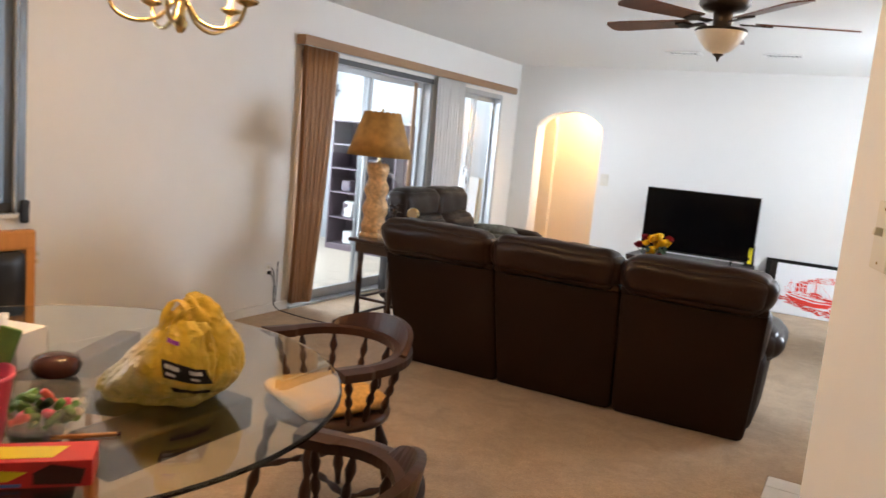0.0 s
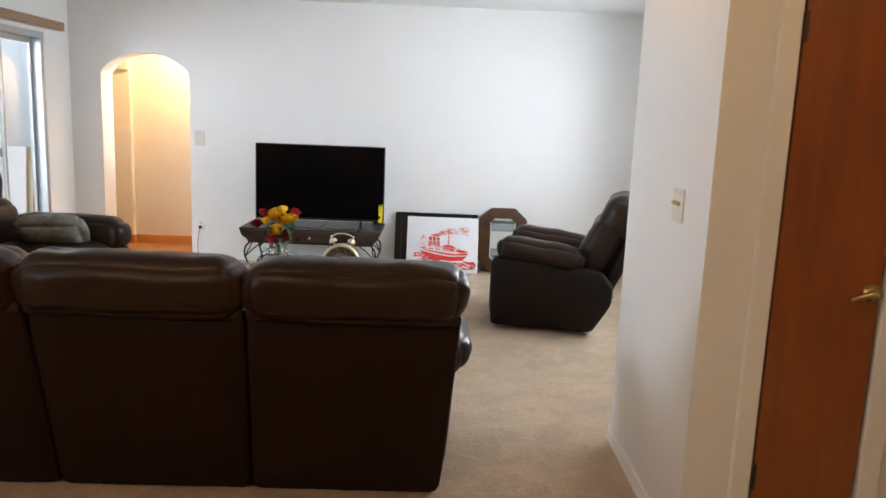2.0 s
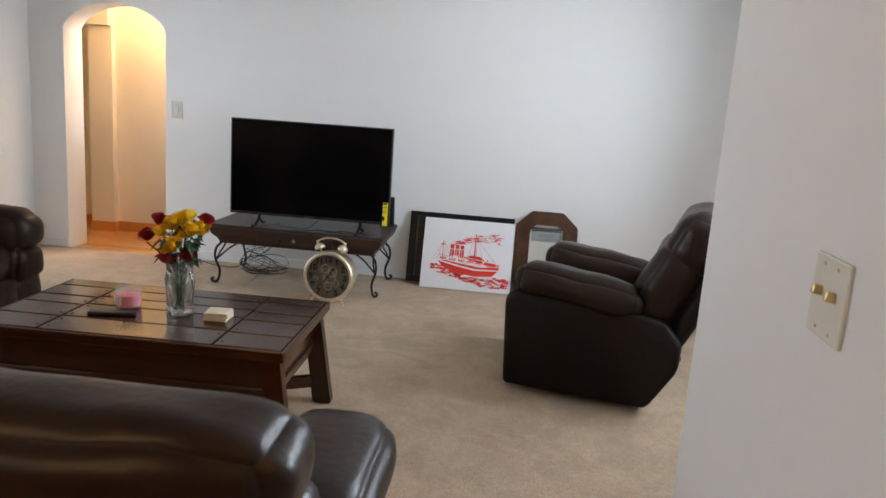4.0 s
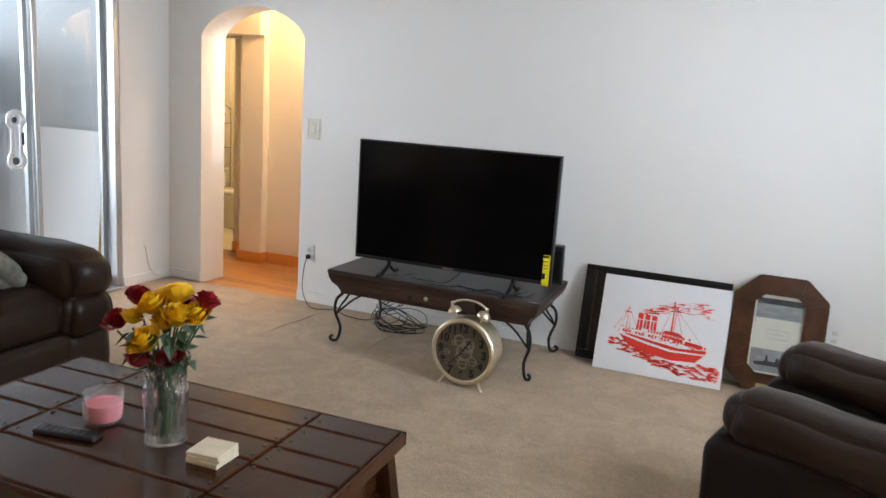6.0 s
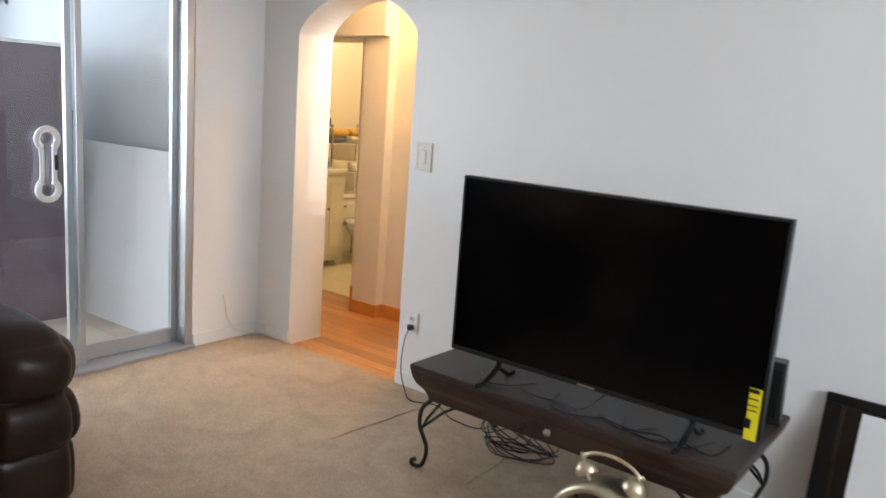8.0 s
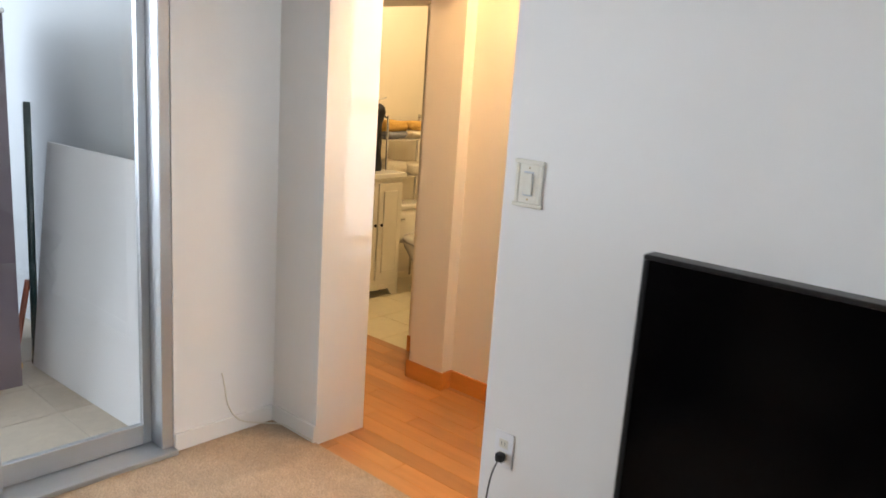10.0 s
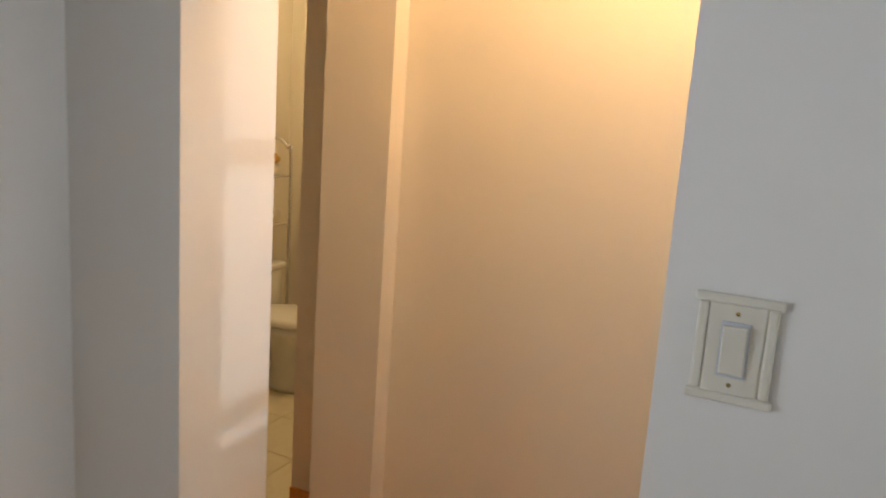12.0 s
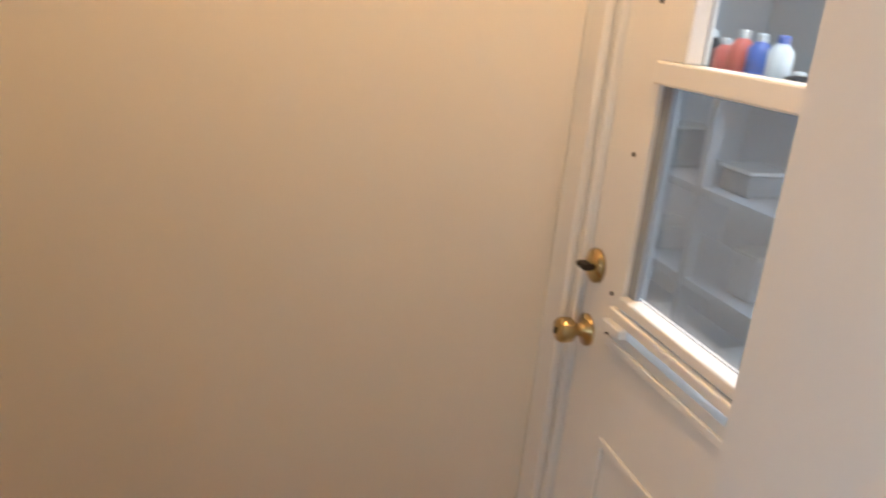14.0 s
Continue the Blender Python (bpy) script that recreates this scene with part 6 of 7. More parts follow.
for sx in (-1, 1):
    part("top_rail", box((0.43 * sx - 0.07, -0.16, TT - 0.095), (0.43 * sx + 0.07, 0.27, TT - 0.0135), 0.008), MAPLE, dt)
part("pedestal", lathe([(0.10, 0.12), (0.11, 0.16), (0.07, 0.22), (0.085, 0.36), (0.11, 0.46), (0.06, 0.55), (0.08, 0.62), (0.08, TT - 0.085)], 24), MAPLE, dt, smooth=True)
for k in range(4):
    a = math.radians(25 + 90 * k)
    pts = [(0.05 * math.cos(a), 0.05 * math.sin(a), 0.22), (0.22 * math.cos(a), 0.22 * math.sin(a), 0.17), (0.40 * math.cos(a), 0.40 * math.sin(a), 0.06), (0.48 * math.cos(a), 0.48 * math.sin(a), 0.03)]
    part("foot", tube(curve_pts(pts, 4), [0.045, 0.045, 0.045, 0.044, 0.042, 0.04, 0.038, 0.036, 0.034, 0.032, 0.03, 0.03, 0.03], 10), MAPLE, dt, smooth=True)


def spindle(x0, y0, z0, x1, y1, z1, r=0.011):
    prof = [0.8, 0.8, 1.0, 1.5, 1.15, 0.7, 1.35, 1.35, 0.7, 1.2, 1.6, 1.15, 0.75, 0.75]
    n = len(prof)
    pts = [(x0 + (x1 - x0) * i / (n - 1), y0 + (y1 - y0) * i / (n - 1), z0 + (z1 - z0) * i / (n - 1)) for i in range(n)]
    return tube(pts, [p * r for p in prof], 10)


def captains_chair(m, label):
    s = thing("captains_chair", m, label, "chair", "captain's chairs round the table")
    bm = lathe([(0.205, 0.415), (0.235, 0.425), (0.24, 0.445), (0.225, 0.458), (0.15, 0.452), (0.002, 0.446)], 32, squash=(1.02, 0.95))
    part("seat", bm, MAPLE, s, smooth=True)
    for sx in (-1, 1):
        for y, k in ((-0.13, 1.0), (0.13, 1.0)):
            part("leg", spindle(sx * 0.215, y * 1.55, 0, sx * 0.14, y, 0.425, 0.016), MAPLE, s, smooth=True)
        part("side_stretcher", spindle(sx * 0.185, -0.175, 0.16, sx * 0.185, 0.175, 0.16, 0.010), MAPLE, s, smooth=True)
    part("cross_stretcher", spindle(-0.185, 0, 0.16, 0.185, 0, 0.16, 0.010), MAPLE, s, smooth=True)
    # bent rail: from arm tip round the back to arm tip
    R = 0.275

    def rail(t):
        a = math.pi * t
        if t < 0.16:
            return Vector((R * 1.02, -0.13 + 0.13 * t / 0.16, 0.655))
        if t > 0.84:
            return Vector((-R * 1.02, -0.13 + 0.13 * (1 - t) / 0.16, 0.655))
        b = math.pi * (t - 0.16) / 0.68
        return Vector((R * math.cos(b) * 1.02, R * 0.92 * math.sin(b), 0.655 + 0.015 * math.sin(b)))
    bm = bmesh.new()
    N = 40
    rows = []
    for i in range(N + 1):
        t = i / N
        p, q = rail(max(0, t - 0.01)), rail(min(1, t + 0.01))
        d = (q - p).normalized()
        o = Vector((d.y, -d.x, 0))
        w = 0.034 if 0.14 < t < 0.86 else 0.044
        c = rail(t)
        rows.append([bm.verts.new(c + o * u + Vector((0, 0, v))) for u, v in ((-w, -0.016), (w, -0.016), (w, 0.012), (0.0, 0.018), (-w, 0.012))])
    for a, b in zip(rows, rows[1:]):
        for k in range(5):
            bm.faces.new((a[k], a[(k + 1) % 5], b[(k + 1) % 5], b[k]))
    bm.faces.new(rows[0])
    bm.faces.new(rows[-1])
    part("arm_rail", bm, MAPLE, s)
    bm = bmesh.new()
    rows = []
    for i in range(19):
        u = i / 18
        t = 0.28 + 0.44 * u
        c = rail(t)
        n_ = Vector((c.x, c.y, 0)).normalized()
        h = 0.010 + 0.062 * math.sin(math.pi * u) ** 0.7
        rows.append([bm.verts.new(c + n_ * a + Vector((0, 0, z))) for a, z in ((-0.012, 0.012), (0.02, 0.012), (0.032, 0.012 + h), (0.010, 0.016 + h))])
    for a, b in zip(rows, rows[1:]):
        for k in range(4):
            bm.faces.new((a[k], a[(k + 1) % 4], b[(k + 1) % 4], b[k]))
    bm.faces.new(rows[0])
    bm.faces.new(rows[-1])
    part("crest", bm, MAPLE, s)
    for t in (0.05, 0.18, 0.29, 0.40, 0.50, 0.60, 0.71, 0.82, 0.95):
        c = rail(t)
        f = 0.80
        part("spindle", spindle(c.x * f, c.y * f - (0.0 if c.y > -0.05 else -0.03), 0.445, c.x, c.y, 0.645, 0.010), MAPLE, s, smooth=True)
    return s


ch = captains_chair(pose(2.31, -6.50, 0, 0, 0, -23), "dark stained captain's chair with turned spindles at the table")
copy_thing(ch, pose(2.93, -7.43, 0, 0, 0, -78))
cs = thing("seat_cushion", pose(2.31, -6.51, 0.458, 0, 0, -20), "woven straw coloured cushion on the captain's chair", "cushion")
part("pad", soft((-0.17, -0.17, 0), (0.17, 0.17, 0.05), 0.024, 8, 0.008, 0.01), STRAW, cs, smooth=True)


def oak_chair(m):
    s = thing("oak_dining_chair", m, "golden oak dining chair with a black padded back", "chair")
    # faces -y, back at +y
    for x in (-0.20, 0.16):
        part("back_post", box((x, 0.19, 0), (x + 0.04, 0.23, 0.97), 0.008), GOLDOAK, s)
        part("front_leg", box((x, -0.21, 0), (x + 0.04, -0.17, 0.43), 0.006), GOLDOAK, s)
    part("top_rail", box((-0.20, 0.188, 0.90), (0.20, 0.232, 0.975), 0.01), GOLDOAK, s)
    part("lower_rail", box((-0.16, 0.195, 0.60), (0.16, 0.225, 0.645), 0.005), GOLDOAK, s)
    part("back_pad", soft((-0.158, 0.18, 0.65), (0.158, 0.235, 0.895), 0.02, 6, 0.008), BLACK, s, "black vinyl pad", True)
    part("seat", soft((-0.21, -0.22, 0.42), (0.21, 0.22, 0.48), 0.025, 6, 0.01), BLACK, s, smooth=True)
    part("seat_rail", box((-0.19, -0.20, 0.37), (0.19, 0.19, 0.42), 0.004), GOLDOAK, s)
    return s


oak_chair(pose(1.45, -7.16, 0, 0, 0, 90))


def shopping_bag():
    s = thing("shopping_bag", pose(2.45, -7.385, TT, 0, 0, 30), "full yellow and milky plastic shopping bag on the glass table", "bag")

    def crumple(bm, amp, seed):
        for v in bm.verts:
            q = Vector((v.co.x * 13 + seed, v.co.y * 13, v.co.z * 8))
            r1 = 1 - abs(noise.noise(q)) * 2
            r2 = 1 - abs(noise.noise(q * 2.3)) * 2
            d = Vector((v.co.x, v.co.y, (v.co.z - 0.09) * 0.6)).normalized()
            v.co += d * (amp * r1 + amp * 0.5 * r2) + Vector(noise.noise_vector(q * 4)) * amp * 0.25
            v.co.z = max(v.co.z, 0.001)

    bm = soft((-0.15, -0.105, 0.0), (0.15, 0.105, 0.20), 0.09, 40, 0.02)
    for v in bm.verts:
        t = max(0, v.co.z / 0.2)
        k = 1.05 - 0.55 * t ** 1.8
        v.co.x = v.co.x * k + 0.075 * t
        v.co.y *= k
        top = 0.55 + 0.62 * max(0.0, min(1.0, (v.co.x + 0.13) / 0.19))
        v.co.z *= top * 1.02
    crumple(bm, 0.009, 2)
    # folds gather towards the tied top
    for v in bm.verts:
        a = math.atan2(v.co.y, v.co.x - 0.04)
        t = max(0.0, min(1.0, (v.co.z - 0.05) / 0.15))
        f = abs(noise.noise((math.cos(a) * 4.5, math.sin(a) * 4.5, v.co.z * 3))) * 2 - 0.5
        v.co += Vector((math.cos(a), math.sin(a), 0)) * 0.014 * t * f
    for v in bm.verts:
        q = v.co * 42
        ridge = 1 - abs(noise.noise(q)) * 2.4
        v.co += Vector((v.co.x, v.co.y, 0)).normalized() * 0.0045 * ridge
        v.co.z = max(v.co.z, 0.001)
    bm.normal_update()
    bm.verts.index_update()
    tree = BVHTree.FromBMesh(bm)

    def patch(u0, u1, w0, w1, off, name, material, n=(16, 6), label=""):
        """A thin print that follows the crumpled front."""
        b2 = bmesh.new()
        rows = []
        for j in range(n[1] + 1):
            row = []
            for i in range(n[0] + 1):
                u, w = u0 + (u1 - u0) * i / n[0], w0 + (w1 - w0) * j / n[1]
                hit = tree.ray_cast(Vector((u - 0.30 * (w - 0.12), -0.5, w - 0.20 * u)), Vector((0, 1, 0)))[0]
                row.append(b2.verts.new(hit + Vector((0, -off, 0))) if hit else None)
            rows.append(row)
        for p, q in zip(rows, rows[1:]):
            for i in range(n[0]):
                if p[i] and p[i + 1] and q[i] and q[i + 1]:
                    b2.faces.new((p[i], p[i + 1], q[i + 1], q[i]))
        part(name, b2, material, s, label, True)

    patch(0.045, 0.150, 0.100, 0.140, 0.002, "store_label", BLACK, label="black printed band")
    for u, w in ((0.053, 0.078), (0.112, 0.060)):
        patch(u, u + w * 0.45, 0.123, 0.133, 0.003, "pale_print", BOTW, (6, 2))
        patch(u, u + w * 0.30, 0.108, 0.115, 0.003, "pale_print", BOTW, (6, 2))
    patch(0.055, 0.135, 0.066, 0.078, 0.002, "second_label", BLACK, (12, 3))
    patch(0.060, 0.092, 0.178, 0.187, 0.002, "purple_print", mat("purple_ink", (0.25, 0.05, 0.4), 0.5), (6, 3))
    part("bag_body", bm, BAG, s, "crinkled yellow plastic")
    # two strap loops stand up from the gathered top
    for y0, lean, hh, x0 in ((-0.022, -0.012, 0.085, 0.055), (0.022, 0.030, 0.055, 0.075)):
        rows = []
        bm = bmesh.new()
        for i in range(19):
            t = math.pi * i / 18
            c = Vector((x0 - 0.042 * math.cos(t) + lean * math.sin(t), y0, 0.165 + hh * math.sin(t) ** 0.8))
            w = 0.008 + 0.024 * abs(math.cos(t)) ** 1.5
            off = Vector(noise.noise_vector(c * 45)) * 0.004
            rows.append([bm.verts.new(c + off + Vector((0.3 * w * u * math.sin(t), w * u, 0.5 * w * (1 - u * u)))) for u in (-1, -0.4, 0.3, 1)])
        for p, q in zip(rows, rows[1:]):
            for k in range(3):
                bm.faces.new((p[k], p[k + 1], q[k + 1], q[k]))
        bmesh.ops.solidify(bm, geom=bm.faces[:], thickness=0.0012)
        part("handle_loop", bm, BAG, s, smooth=True)
    return s


shopping_bag()
rb = thing("food_carton", pose(2.60, -7.885, TT, 0, 0, 47), "long red printed food carton lying on the glass table", "carton")
part("carton", box((-0.17, -0.045, 0), (0.17, 0.045, 0.052), 0.002), REDBOX, rb)
part("yellow_print", prism([(-0.12, 0.012), (0.03, 0.016), (0.06, 0.032), (-0.02, 0.04), (-0.13, 0.03)], (-0.0465, -0.0455), "y"), YELLOW, rb)
part("food_print", prism([(0.07, 0.008), (0.15, 0.006), (0.158, 0.035), (0.10, 0.046), (0.07, 0.03)], (-0.0467, -0.0455), "y"), BROWNP, rb)
part("blue_print", box((-0.165, -0.0465, 0.004), (0.05, -0.0455, 0.010)), BOTB, rb)
part("top_print", prism([(-0.14, -0.03), (0.10, -0.03), (0.12, 0.02), (-0.10, 0.03)], (0.0525, 0.0532), "z"), YELLOW, rb)
gbw = thing("candy_bowl", pose(2.44, -7.70, TT), "clear glass bowl of wrapped green and pink candies", "bowl")
bw = part("bowl", lathe([(0.05, 0), (0.075, 0.012), (0.10, 0.05), (0.108, 0.075), (0.104, 0.075), (0.095, 0.05), (0.07, 0.017), (0.002, 0.012)], 32), CLEAR, gbw, smooth=True)
bw.visible_shadow = False
rr = random.Random(21)
for i in range(34):
    a, r = rr.uniform(0, 6.28), 0.08 * math.sqrt(rr.random())
    z = 0.03 + 0.05 * rr.random() * (1.2 - r / 0.09)
    c = thing("candy", pose(2.44 + r * math.cos(a), -7.70 + r * math.sin(a), TT + z, rr.uniform(0, 60), rr.uniform(0, 60), rr.uniform(0, 360)), "wrapped candy in the glass bowl", "candy", "candies in the bowl")
    part("sweet", soft((-0.016, -0.009, -0.007), (0.016, 0.009, 0.009), 0.006, 2), (GREENP, PINK, GREENP, LEAF, GREENP, LABELW, BOTR)[i % 7], c, smooth=True)
    part("wrapper_twist", lathe([(0.002, 0.015), (0.009, 0.026)], 6, m=pose(0, 0, 0, 0, 90)), (GREENP, PINK, GREENP, LEAF, GREENP, LABELW, BOTR)[i % 7], c)
dj = thing("brown_jar", pose(2.16, -7.475, TT), "low glossy brown lidded jar on the glass table", "jar")
part("jar", lathe([(0.03, 0), (0.055, 0.01), (0.062, 0.03), (0.055, 0.05), (0.03, 0.06), (0.002, 0.062)], 24), BROWNP, dj, smooth=True)
part("base_ring", lathe([(0.032, 0), (0.034, 0.005)], 20), DKBRONZE, dj)
bk = thing("pink_bucket", pose(2.458, -7.862, TT), "bright pink plastic bucket with packets inside", "bucket")
part("pail", lathe([(0.055, 0), (0.06, 0.004), (0.082, 0.155), (0.086, 0.16), (0.086, 0.168), (0.078, 0.166), (0.056, 0.01), (0.002, 0.01)], 28), PINK, bk, smooth=True)
for i, (x, y, m_, t) in enumerate(((0.02, 0.0, BOTR, 12), (-0.03, 0.02, GREENP, -14), (0.0, -0.03, LABELW, 20))):
    part("packet", box((-0.022, -0.006, 0.05), (0.022, 0.006, 0.25), 0.004, m=pose(x, y, 0, t, -t, 40 * i)), m_, bk)
tb = thing("tissue_box", pose(1.95, -7.51, TT, 0, 0, 20), "white and green cardboard tissue box on the glass table", "box")
part("carton", box((-0.11, -0.06, 0), (0.11, 0.06, 0.10), 0.003), WHITEB, tb)
part("green_print", prism([(-0.108, 0.004), (0.09, 0.004), (-0.02, 0.06), (-0.108, 0.05)], (-0.0615, -0.0605), "y"), GREENP, tb)
part("tissue", soft((-0.03, -0.02, 0.09), (0.03, 0.02, 0.14), 0.012, 5, 0.0, 0.02, 6), WHITEB, tb, smooth=True)
bs = thing("incense_stick", pose(2.60, -7.60, TT, 0, 0, 52), "thin golden wooden stick lying on the glass table", "stick")
part("rod", box((-0.15, -0.006, 0), (-0.02, 0.006, 0.008), 0.003), GOLDOAK, bs)
part("tip", box((-0.02, -0.005, 0.001), (-0.012, 0.005, 0.007), 0.002), BROWNP, bs)


def chandelier():
    s = thing("chandelier", pose(2.14, -7.10, 0), "polished brass candle-arm chandelier over the dining table", "chandelier")
    part("canopy", lathe([(0.06, H), (0.055, H - 0.02), (0.01, H - 0.035)], 20), BRASS, s, smooth=True)
    for k in range(14):
        a = [(0.012 * math.cos(t * math.pi / 4) * (k % 2), 0.012 * math.cos(t * math.pi / 4) * (1 - k % 2), H - 0.05 - 0.024 * k + 0.016 * math.sin(t * math.pi / 4)) for t in range(9)]
        part("chain_link", tube(a, 0.0025, 5), BRASS, s)
    part("column", lathe([(0.004, 1.675), (0.012, 1.68), (0.022, 1.70), (0.012, 1.725), (0.02, 1.76), (0.03, 1.80), (0.015, 1.86), (0.02, 1.92), (0.012, 1.98), (0.012, 2.06)], 18), BRASS, s, smooth=True)
    for k in range(5):
        a = math.radians(20 + 72 * k)
        u = Vector((math.cos(a), math.sin(a), 0))
        p = [u * 0.02 + Vector((0, 0, 1.76)), u * 0.06 + Vector((0, 0, 1.712)), u * 0.12 + Vector((0, 0, 1.695)), u * 0.175 + Vector((0, 0, 1.715)), u * 0.20 + Vector((0, 0, 1.77))]
        ar = part("arm", tube(curve_pts(p, 6), 0.006, 8), BRASS, s, smooth=True)
        q = pose(u.x * 0.20, u.y * 0.20, 1.77)
        part("drip_cup", lathe([(0.006, -0.01), (0.03, 0.0), (0.034, 0.008), (0.012, 0.01)], 16, m=q), BRASS, ar, smooth=True)
        part("candle_sleeve", lathe([(0.011, 0.01), (0.011, 0.09)], 12, m=q), IVORY, ar)
        part("bulb", lathe([(0.008, 0.09), (0.017, 0.11), (0.014, 0.135), (0.002, 0.16)], 12, m=q), GLOW, ar, "glowing candle bulb", True)
    return s


chandelier()

# ---- porch contents ----
PZ = -0.05
pc = thing("porch_cabinet", pose(-1.07, -0.99, PZ), "tall dark laminate shelf cabinet on the porch", "cabinet")
for x in (-0.02, -0.50, -0.98):
    part("side_panel", box((x, 0, 0), (x + 0.02, 0.38, 1.63), 0.002), CABM, pc)
for z in (0.06, 0.40, 0.72, 1.02, 1.32, 1.61):
    for x in (-0.48, -0.96):
        part("shelf", box((x, 0.01, z), (x + 0.46, 0.375, z + 0.018), 0.001), CABM if z < 1.6 else CABM, pc)
part("back_panel", box((-0.98, 0.38, 0.0), (0.0, 0.385, 1.63)), CABM, pc)
part("plinth", box((-0.96, 0.01, 0.0), (-0.02, 0.03, 0.06)), CABM, pc)
part("top_edge", box((-1.0, -0.012, 1.63), (0.012, 0.39, 1.65), 0.003), TRIM, pc, "pale top edge")
part("post", box((-0.502, -0.006, 0.06), (-0.478, 0.0, 1.61)), TRIM, pc, "white front strip")
rr = random.Random(9)
for k in range(12):
    z = (0.078, 0.418, 0.738, 1.038, 1.338)[k % 5]
    x = -1.50 - 0.28 * (k % 2) - rr.uniform(0, .1)
    x = max(-1.9, x) if k % 3 else x + 0.40
    b = thing("storage_box", pose(x, -0.80, PZ + z), ("grey folded fabric on the porch cabinet shelf", "white storage box on the porch cabinet shelf")[k % 2], "box", "porch shelf contents")
    part("box_body", soft((-0.07, -0.10, 0), (0.07, 0.10, 0.13 + 0.08 * rr.random()), 0.015, 4, 0.004, 0.008, k), (BLUECL, BOTW, BLUECL, CABM)[k % 4], b)
    part("band", box((-0.072, -0.104, 0.03), (0.072, -0.1, 0.06)), (CABM, BLUECL)[k % 2], b)
wb = thing("white_panel", pose(-0.27, -0.43, PZ, -6, 0, 3.0), "large white board leaning on the porch wall", "board")
part("board", box((-1.02, 0, 0), (0.0, 0.012, 1.088), 0.002), WHITEB, wb)
part("raw_edge", box((0.0, 0, 0), (0.006, 0.012, 1.088)), STRAW, wb)
wb2 = thing("wooden_panel", pose(-0.222, -0.400, PZ, -6, 0, 3.0), "brown wooden board leaning behind the white panel", "board")
part("board", box((-0.9, 0, 0), (0.0, 0.014, 1.08), 0.002), PAPER, wb2)
part("edge_band", box((0.0, 0, 0), (0.008, 0.014, 1.08)), GOLDOAK, wb2)
fp = thing("dark_pole", pose(-1.315, -0.46, PZ), "dark green metal pole leaning beside the white board", "pole")
part("tube", tube([(0, 0.0, 0.0), (-0.004, 0.01, 0.63), (-0.010, 0.02, 1.26)], 0.016, 10), GREENF, fp, smooth=True)
part("end_cap", tube([(0, 0.0, 0.0), (0.0, 0.0, 0.03)], 0.018, 10), BLACK, fp)
bp = thing("broom", pose(-1.30, -0.56, PZ), "rust red broom handle leaning by the cabinet", "broom")
part("stick", tube([(-0.035, 0.09, 0.42), (-0.01, 0.03, 0.16), (0.0, 0.0, 0.03)], 0.014, 8), REDPOLE, bp)
part("brush_head", soft((-0.03, -0.03, 0.0), (0.035, 0.03, 0.035), 0.010, 4, 0.0, 0.004), STRAW, bp)
fo = thing("wall_ornament", pose(-2.74, -0.256, 1.93), "grey spiky metal fish ornament on the porch wall", "ornament")
part("fish_body", prism([(-0.26, 0.04), (-0.18, 0.0), (-0.15, -0.06), (-0.11, -0.01), (-0.05, -0.005), (-0.01, -0.06), (0.03, 0.0), (0.10, 0.01), (0.16, -0.03), (0.15, 0.03), (0.22, 0.05), (0.15, 0.08), (0.17, 0.14), (0.10, 0.10), (-0.02, 0.14), (-0.16, 0.12)], (-0.012, 0.0), "y"), DKALU, fo)
part("mount", box((-0.02, 0, 0.03), (0.02, 0.006, 0.06)), DKALU, fo)
# mullions in the porch openings
for i, (y0, y1) in enumerate(((-2.6, -0.6), (-5.2, -2.75))):
    w = thing("window_%d" % (i + 3), pose(0, 0, 0), "wide white framed porch window", "window", kind="structure")
    for y in (y0, (y0 + y1) / 2 - 0.02, y1 - 0.04):
        part("mullion", box((-3.1, y, 0.74), (-3.04, y + 0.04, 2.16)), TRIM, w)
    for z in (0.7, 2.16):
        part("rail", box((-3.1, y0, z), (-3.04, y1, z + 0.04)), TRIM, w)

# ---- bathroom ----
va = thing("vanity_cabinet", pose(-1.515, 1.34, -0.012) @ Matrix.Diagonal((0.95, 0.92, 1, 1)), "cream bathroom cabinet with a raised panel door", "cabinet")
part("body", box((0, 0, 0.08), (0.43, 0.50, 0.80), 0.003), CABW, va)
part("counter", box((-0.01, -0.012, 0.80), (0.455, 0.515, 0.835), 0.008), PORC, va)
part("plinth", prism([(0.0, 0.0), (0.06, 0.0), (0.10, 0.05), (0.40, 0.05), (0.44, 0.0), (0.50, 0.0), (0.50, 0.08), (0.0, 0.08)], (0.40, 0.43), "x"), CABW, va)
for y in (0.03, 0.26):
    d_ = part("cabinet_door", box((0.43, y, 0.12), (0.446, y + 0.215, 0.77), 0.003), CABW, va)
    part("raised_panel", box((0.444, y + 0.04, 0.17), (0.454, y + 0.175, 0.72), 0.008), CABW, d_)
    part("knob", lathe([(0.004, 0), (0.005, 0.012), (0.012, 0.016), (0.004, 0.024)], 10, m=pose(0.446, y + 0.02 + 0.17 * (y < 0.2), 0.5, 0, 90)), BLACK, d_)
to = thing("toilet", pose(-1.37, 1.99, -0.012) @ Matrix.Diagonal((0.86, 0.86, 0.9, 1)), "white porcelain toilet with the lid closed", "toilet")
part("tank", soft((0.02, -0.21, 0.36), (0.21, 0.21, 0.62), 0.03, 6, 0.008), PORC, to, smooth=True)
part("tank_lid", soft((0.0, -0.22, 0.62), (0.225, 0.22, 0.66), 0.015, 5), PORC, to, smooth=True)
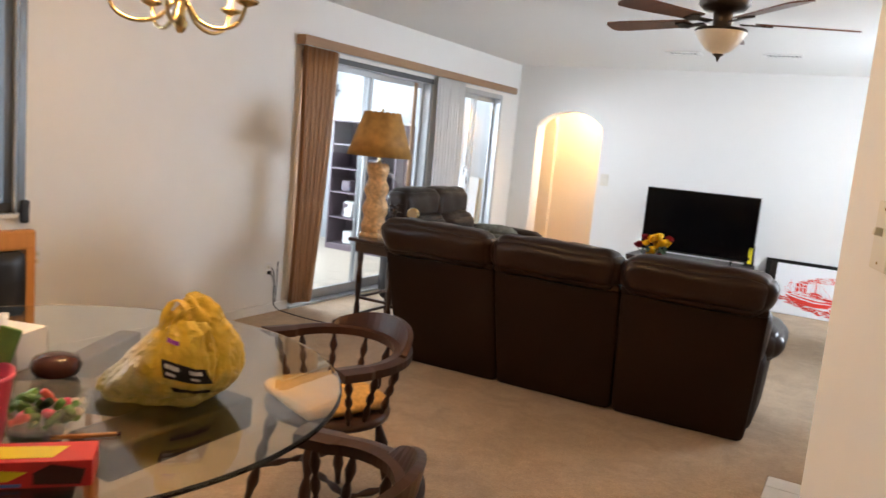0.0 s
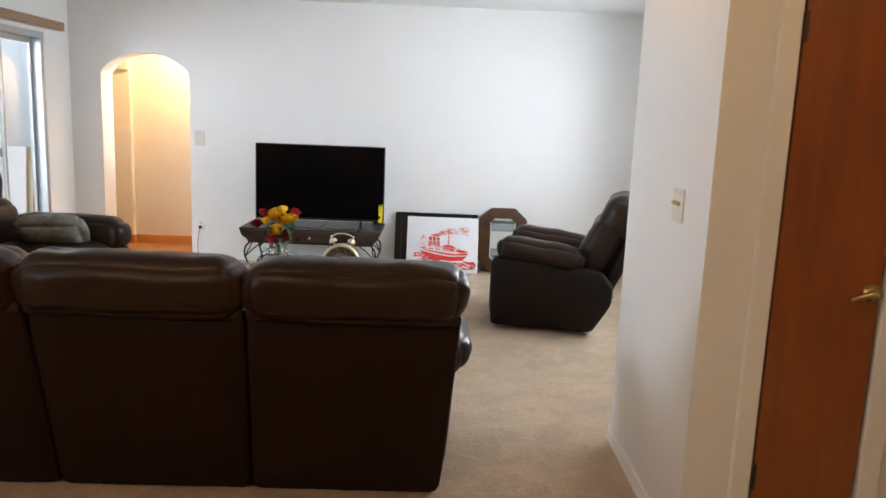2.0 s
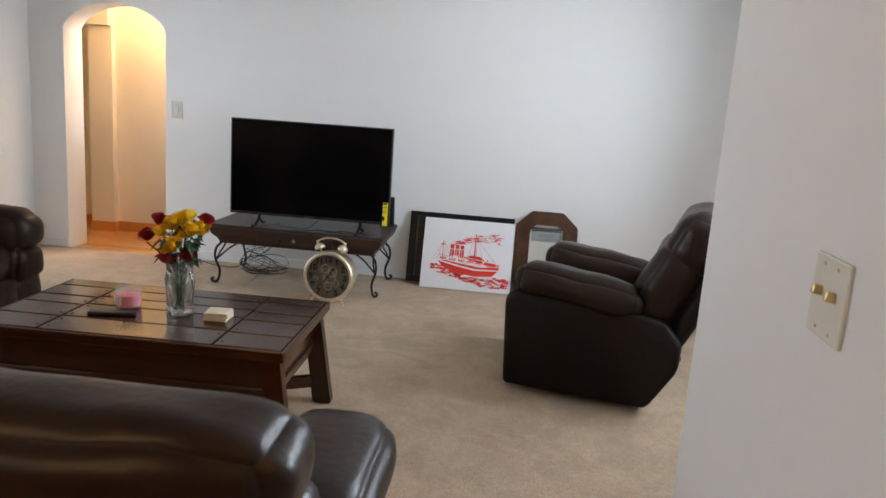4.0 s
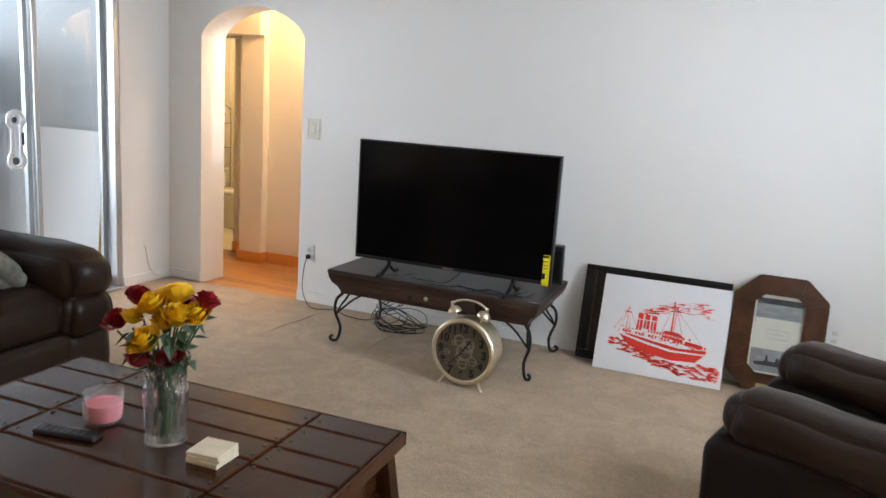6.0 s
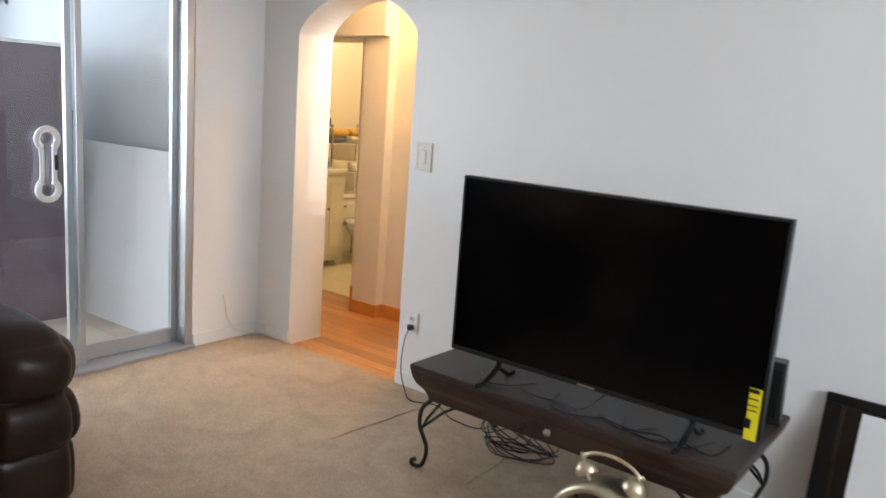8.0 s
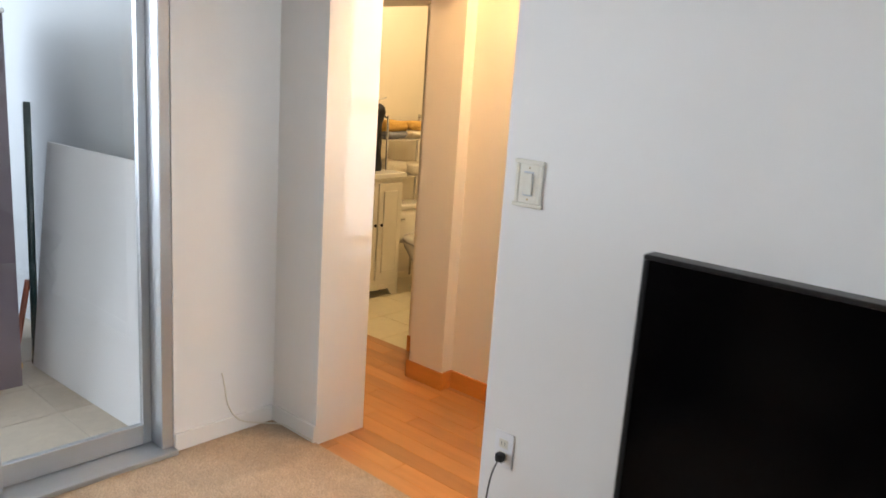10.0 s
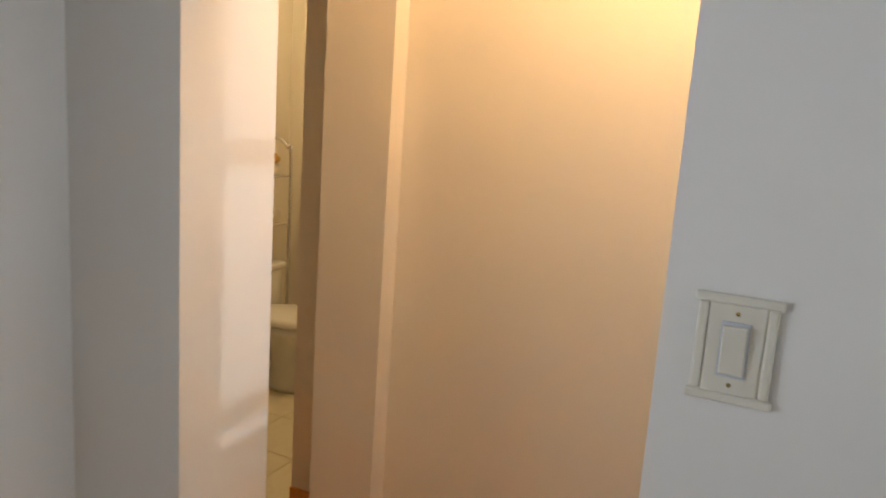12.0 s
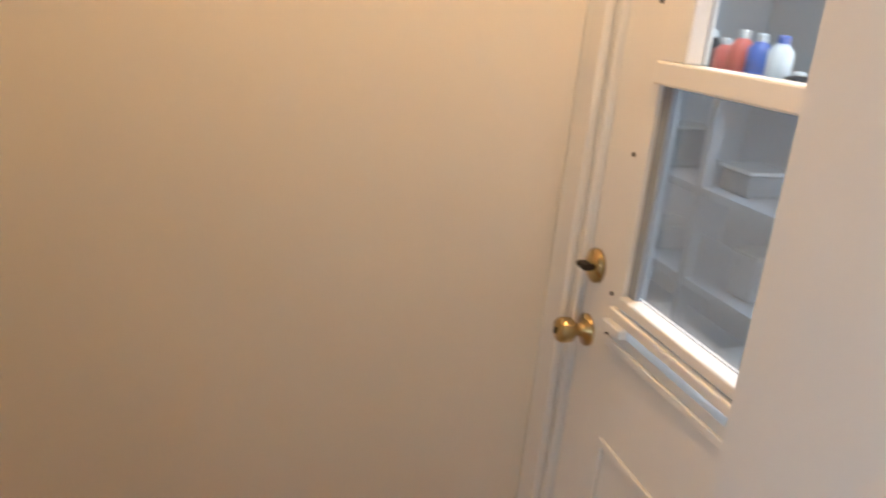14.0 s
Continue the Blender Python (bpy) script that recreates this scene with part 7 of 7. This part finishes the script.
part("bowl", lathe([(0.12, 0.0), (0.125, 0.03), (0.10, 0.12), (0.12, 0.22), (0.19, 0.34), (0.20, 0.385)], 28, m=pose(0.44, 0, 0), squash=(1.25, 0.95)), PORC, to, smooth=True)
part("seat_lid", lathe([(0.20, 0.39), (0.205, 0.40), (0.20, 0.425), (0.16, 0.435), (0.002, 0.437)], 28, m=pose(0.44, 0, 0), squash=(1.25, 0.95)), PORC, to, smooth=True)
part("flush_lever", box((0.21, -0.17, 0.54), (0.225, -0.09, 0.555), 0.004), CHROME, to)
ra = thing("towel_rack", pose(-1.44, 1.99, -0.012) @ Matrix.Diagonal((1, 0.85, 0.83, 1)), "chrome wire shelf rack standing over the toilet", "rack")
for y in (-0.29, 0.29):
    arc = [(0.22, y, 0), (0.22, y, 1.3), (0.20, y, 1.42), (0.12, y, 1.48), (0.04, y, 1.42), (0.02, y, 1.3), (0.02, y, 0)]
    part("side_hoop", tube(curve_pts(arc, 4), 0.009, 8), CHROME, ra, smooth=True)
for z in (0.95, 1.25):
    sh_ = part("wire_shelf", tube([(0.22, -0.29, z), (0.22, 0.29, z)], 0.006, 6), CHROME, ra)
    for x in (0.02, 0.06, 0.10, 0.14, 0.18):
        part("wire", tube([(x, -0.29, z), (x, 0.29, z)], 0.004, 6), CHROME, sh_)
for i, (z, y, m_, h) in enumerate(((1.258, -0.16, TOWELB, 0.05), (1.308, -0.16, TOWELY, 0.07), (1.258, 0.10, TOWELW, 0.06), (1.318, 0.10, TOWELY, 0.06), (0.958, -0.14, TOWELW, 0.09), (0.958, 0.12, TOWELW, 0.07))):
    t = thing("folded_towel", pose(-1.34, 1.99 + y * 0.85, z * 0.83 - 0.012) @ Matrix.Diagonal((0.9, 0.85, 1, 1)), ("slate blue", "mustard yellow", "cream", "mustard yellow", "cream", "cream")[i] + " folded towel on the rack", "towel", "folded towels")
    part("cloth", soft((-0.10, -0.11, 0), (0.12, 0.11, h), min(0.024, h / 2.2), 7, 0.004, 0.01, i), m_, t, smooth=True)
    part("fold", soft((0.08, -0.105, h * 0.25), (0.126, 0.105, h * 0.75), h * 0.2, 4, 0, 0.005, i), m_, t, smooth=True)
co = thing("hanging_coat", pose(-1.25, 1.66, 0.823), "dark garment hanging in the bathroom", "garment")
part("cloth", soft((-0.04, -0.045, 0.0), (0.04, 0.045, 0.42), 0.035, 8, 0.01, 0.03, 2), BLACK, co, smooth=True)
part("hook", tube([(0, 0, 0.40), (0, 0.02, 0.46), (0.02, 0.07, 0.48)], 0.004, 6), CHROME, co)

# ---- floor pieces ----
rr = random.Random(5)
y = 0.004
while y < 1.05:
    w = 0.083
    x = -1.28 - rr.uniform(0, 0.5)
    while x < 1.40:
        ln = rr.uniform(0.5, 1.1)
        a, b = max(-1.28, x), min(1.39, x + ln)
        if b - a > 0.03:
            part("plank", box((a + 0.0008, y + 0.0008, -0.022), (b - 0.0008, min(y + w, 1.058) - 0.0008, -0.012), 0.0012, seg=1), OAK, hall_floor)
        x += ln
    y += w


def tiles(parent, x0, x1, y0, y1, z, size, material, gap=0.004):
    shared = {}
    nx, ny = math.ceil((x1 - x0) / size), math.ceil((y1 - y0) / size)
    for i in range(nx):
        for j in range(ny):
            w, d = min(size, x1 - x0 - i * size), min(size, y1 - y0 - j * size)
            key = (round(w, 3), round(d, 3))
            if min(key) < 0.02:
                continue
            if key not in shared:
                bm = box((gap / 2, gap / 2, 0), (w - gap / 2, d - gap / 2, 0.010), 0.0015, seg=1)
                me = bpy.data.meshes.new("tile")
                bm.to_mesh(me)
                bm.free()
                me.materials.append(material)
                shared[key] = me
            t = new("tile", shared[key])
            t.parent = parent
            t.location = (x0 + i * size, y0 + j * size, z + rr.uniform(-0.0006, 0.0006))


tiles(bath_floor, -1.7, 0.25, 1.06, 2.6, -0.022, 0.305, BTILE)
tiles(foyer_floor, 3.70, 6.6, -7.1, -4.83, -0.012, 0.305, TILE)
tiles(porch_floor, -3.0, -0.15, -6.2, -0.25, -0.058, 0.33, PTILE)
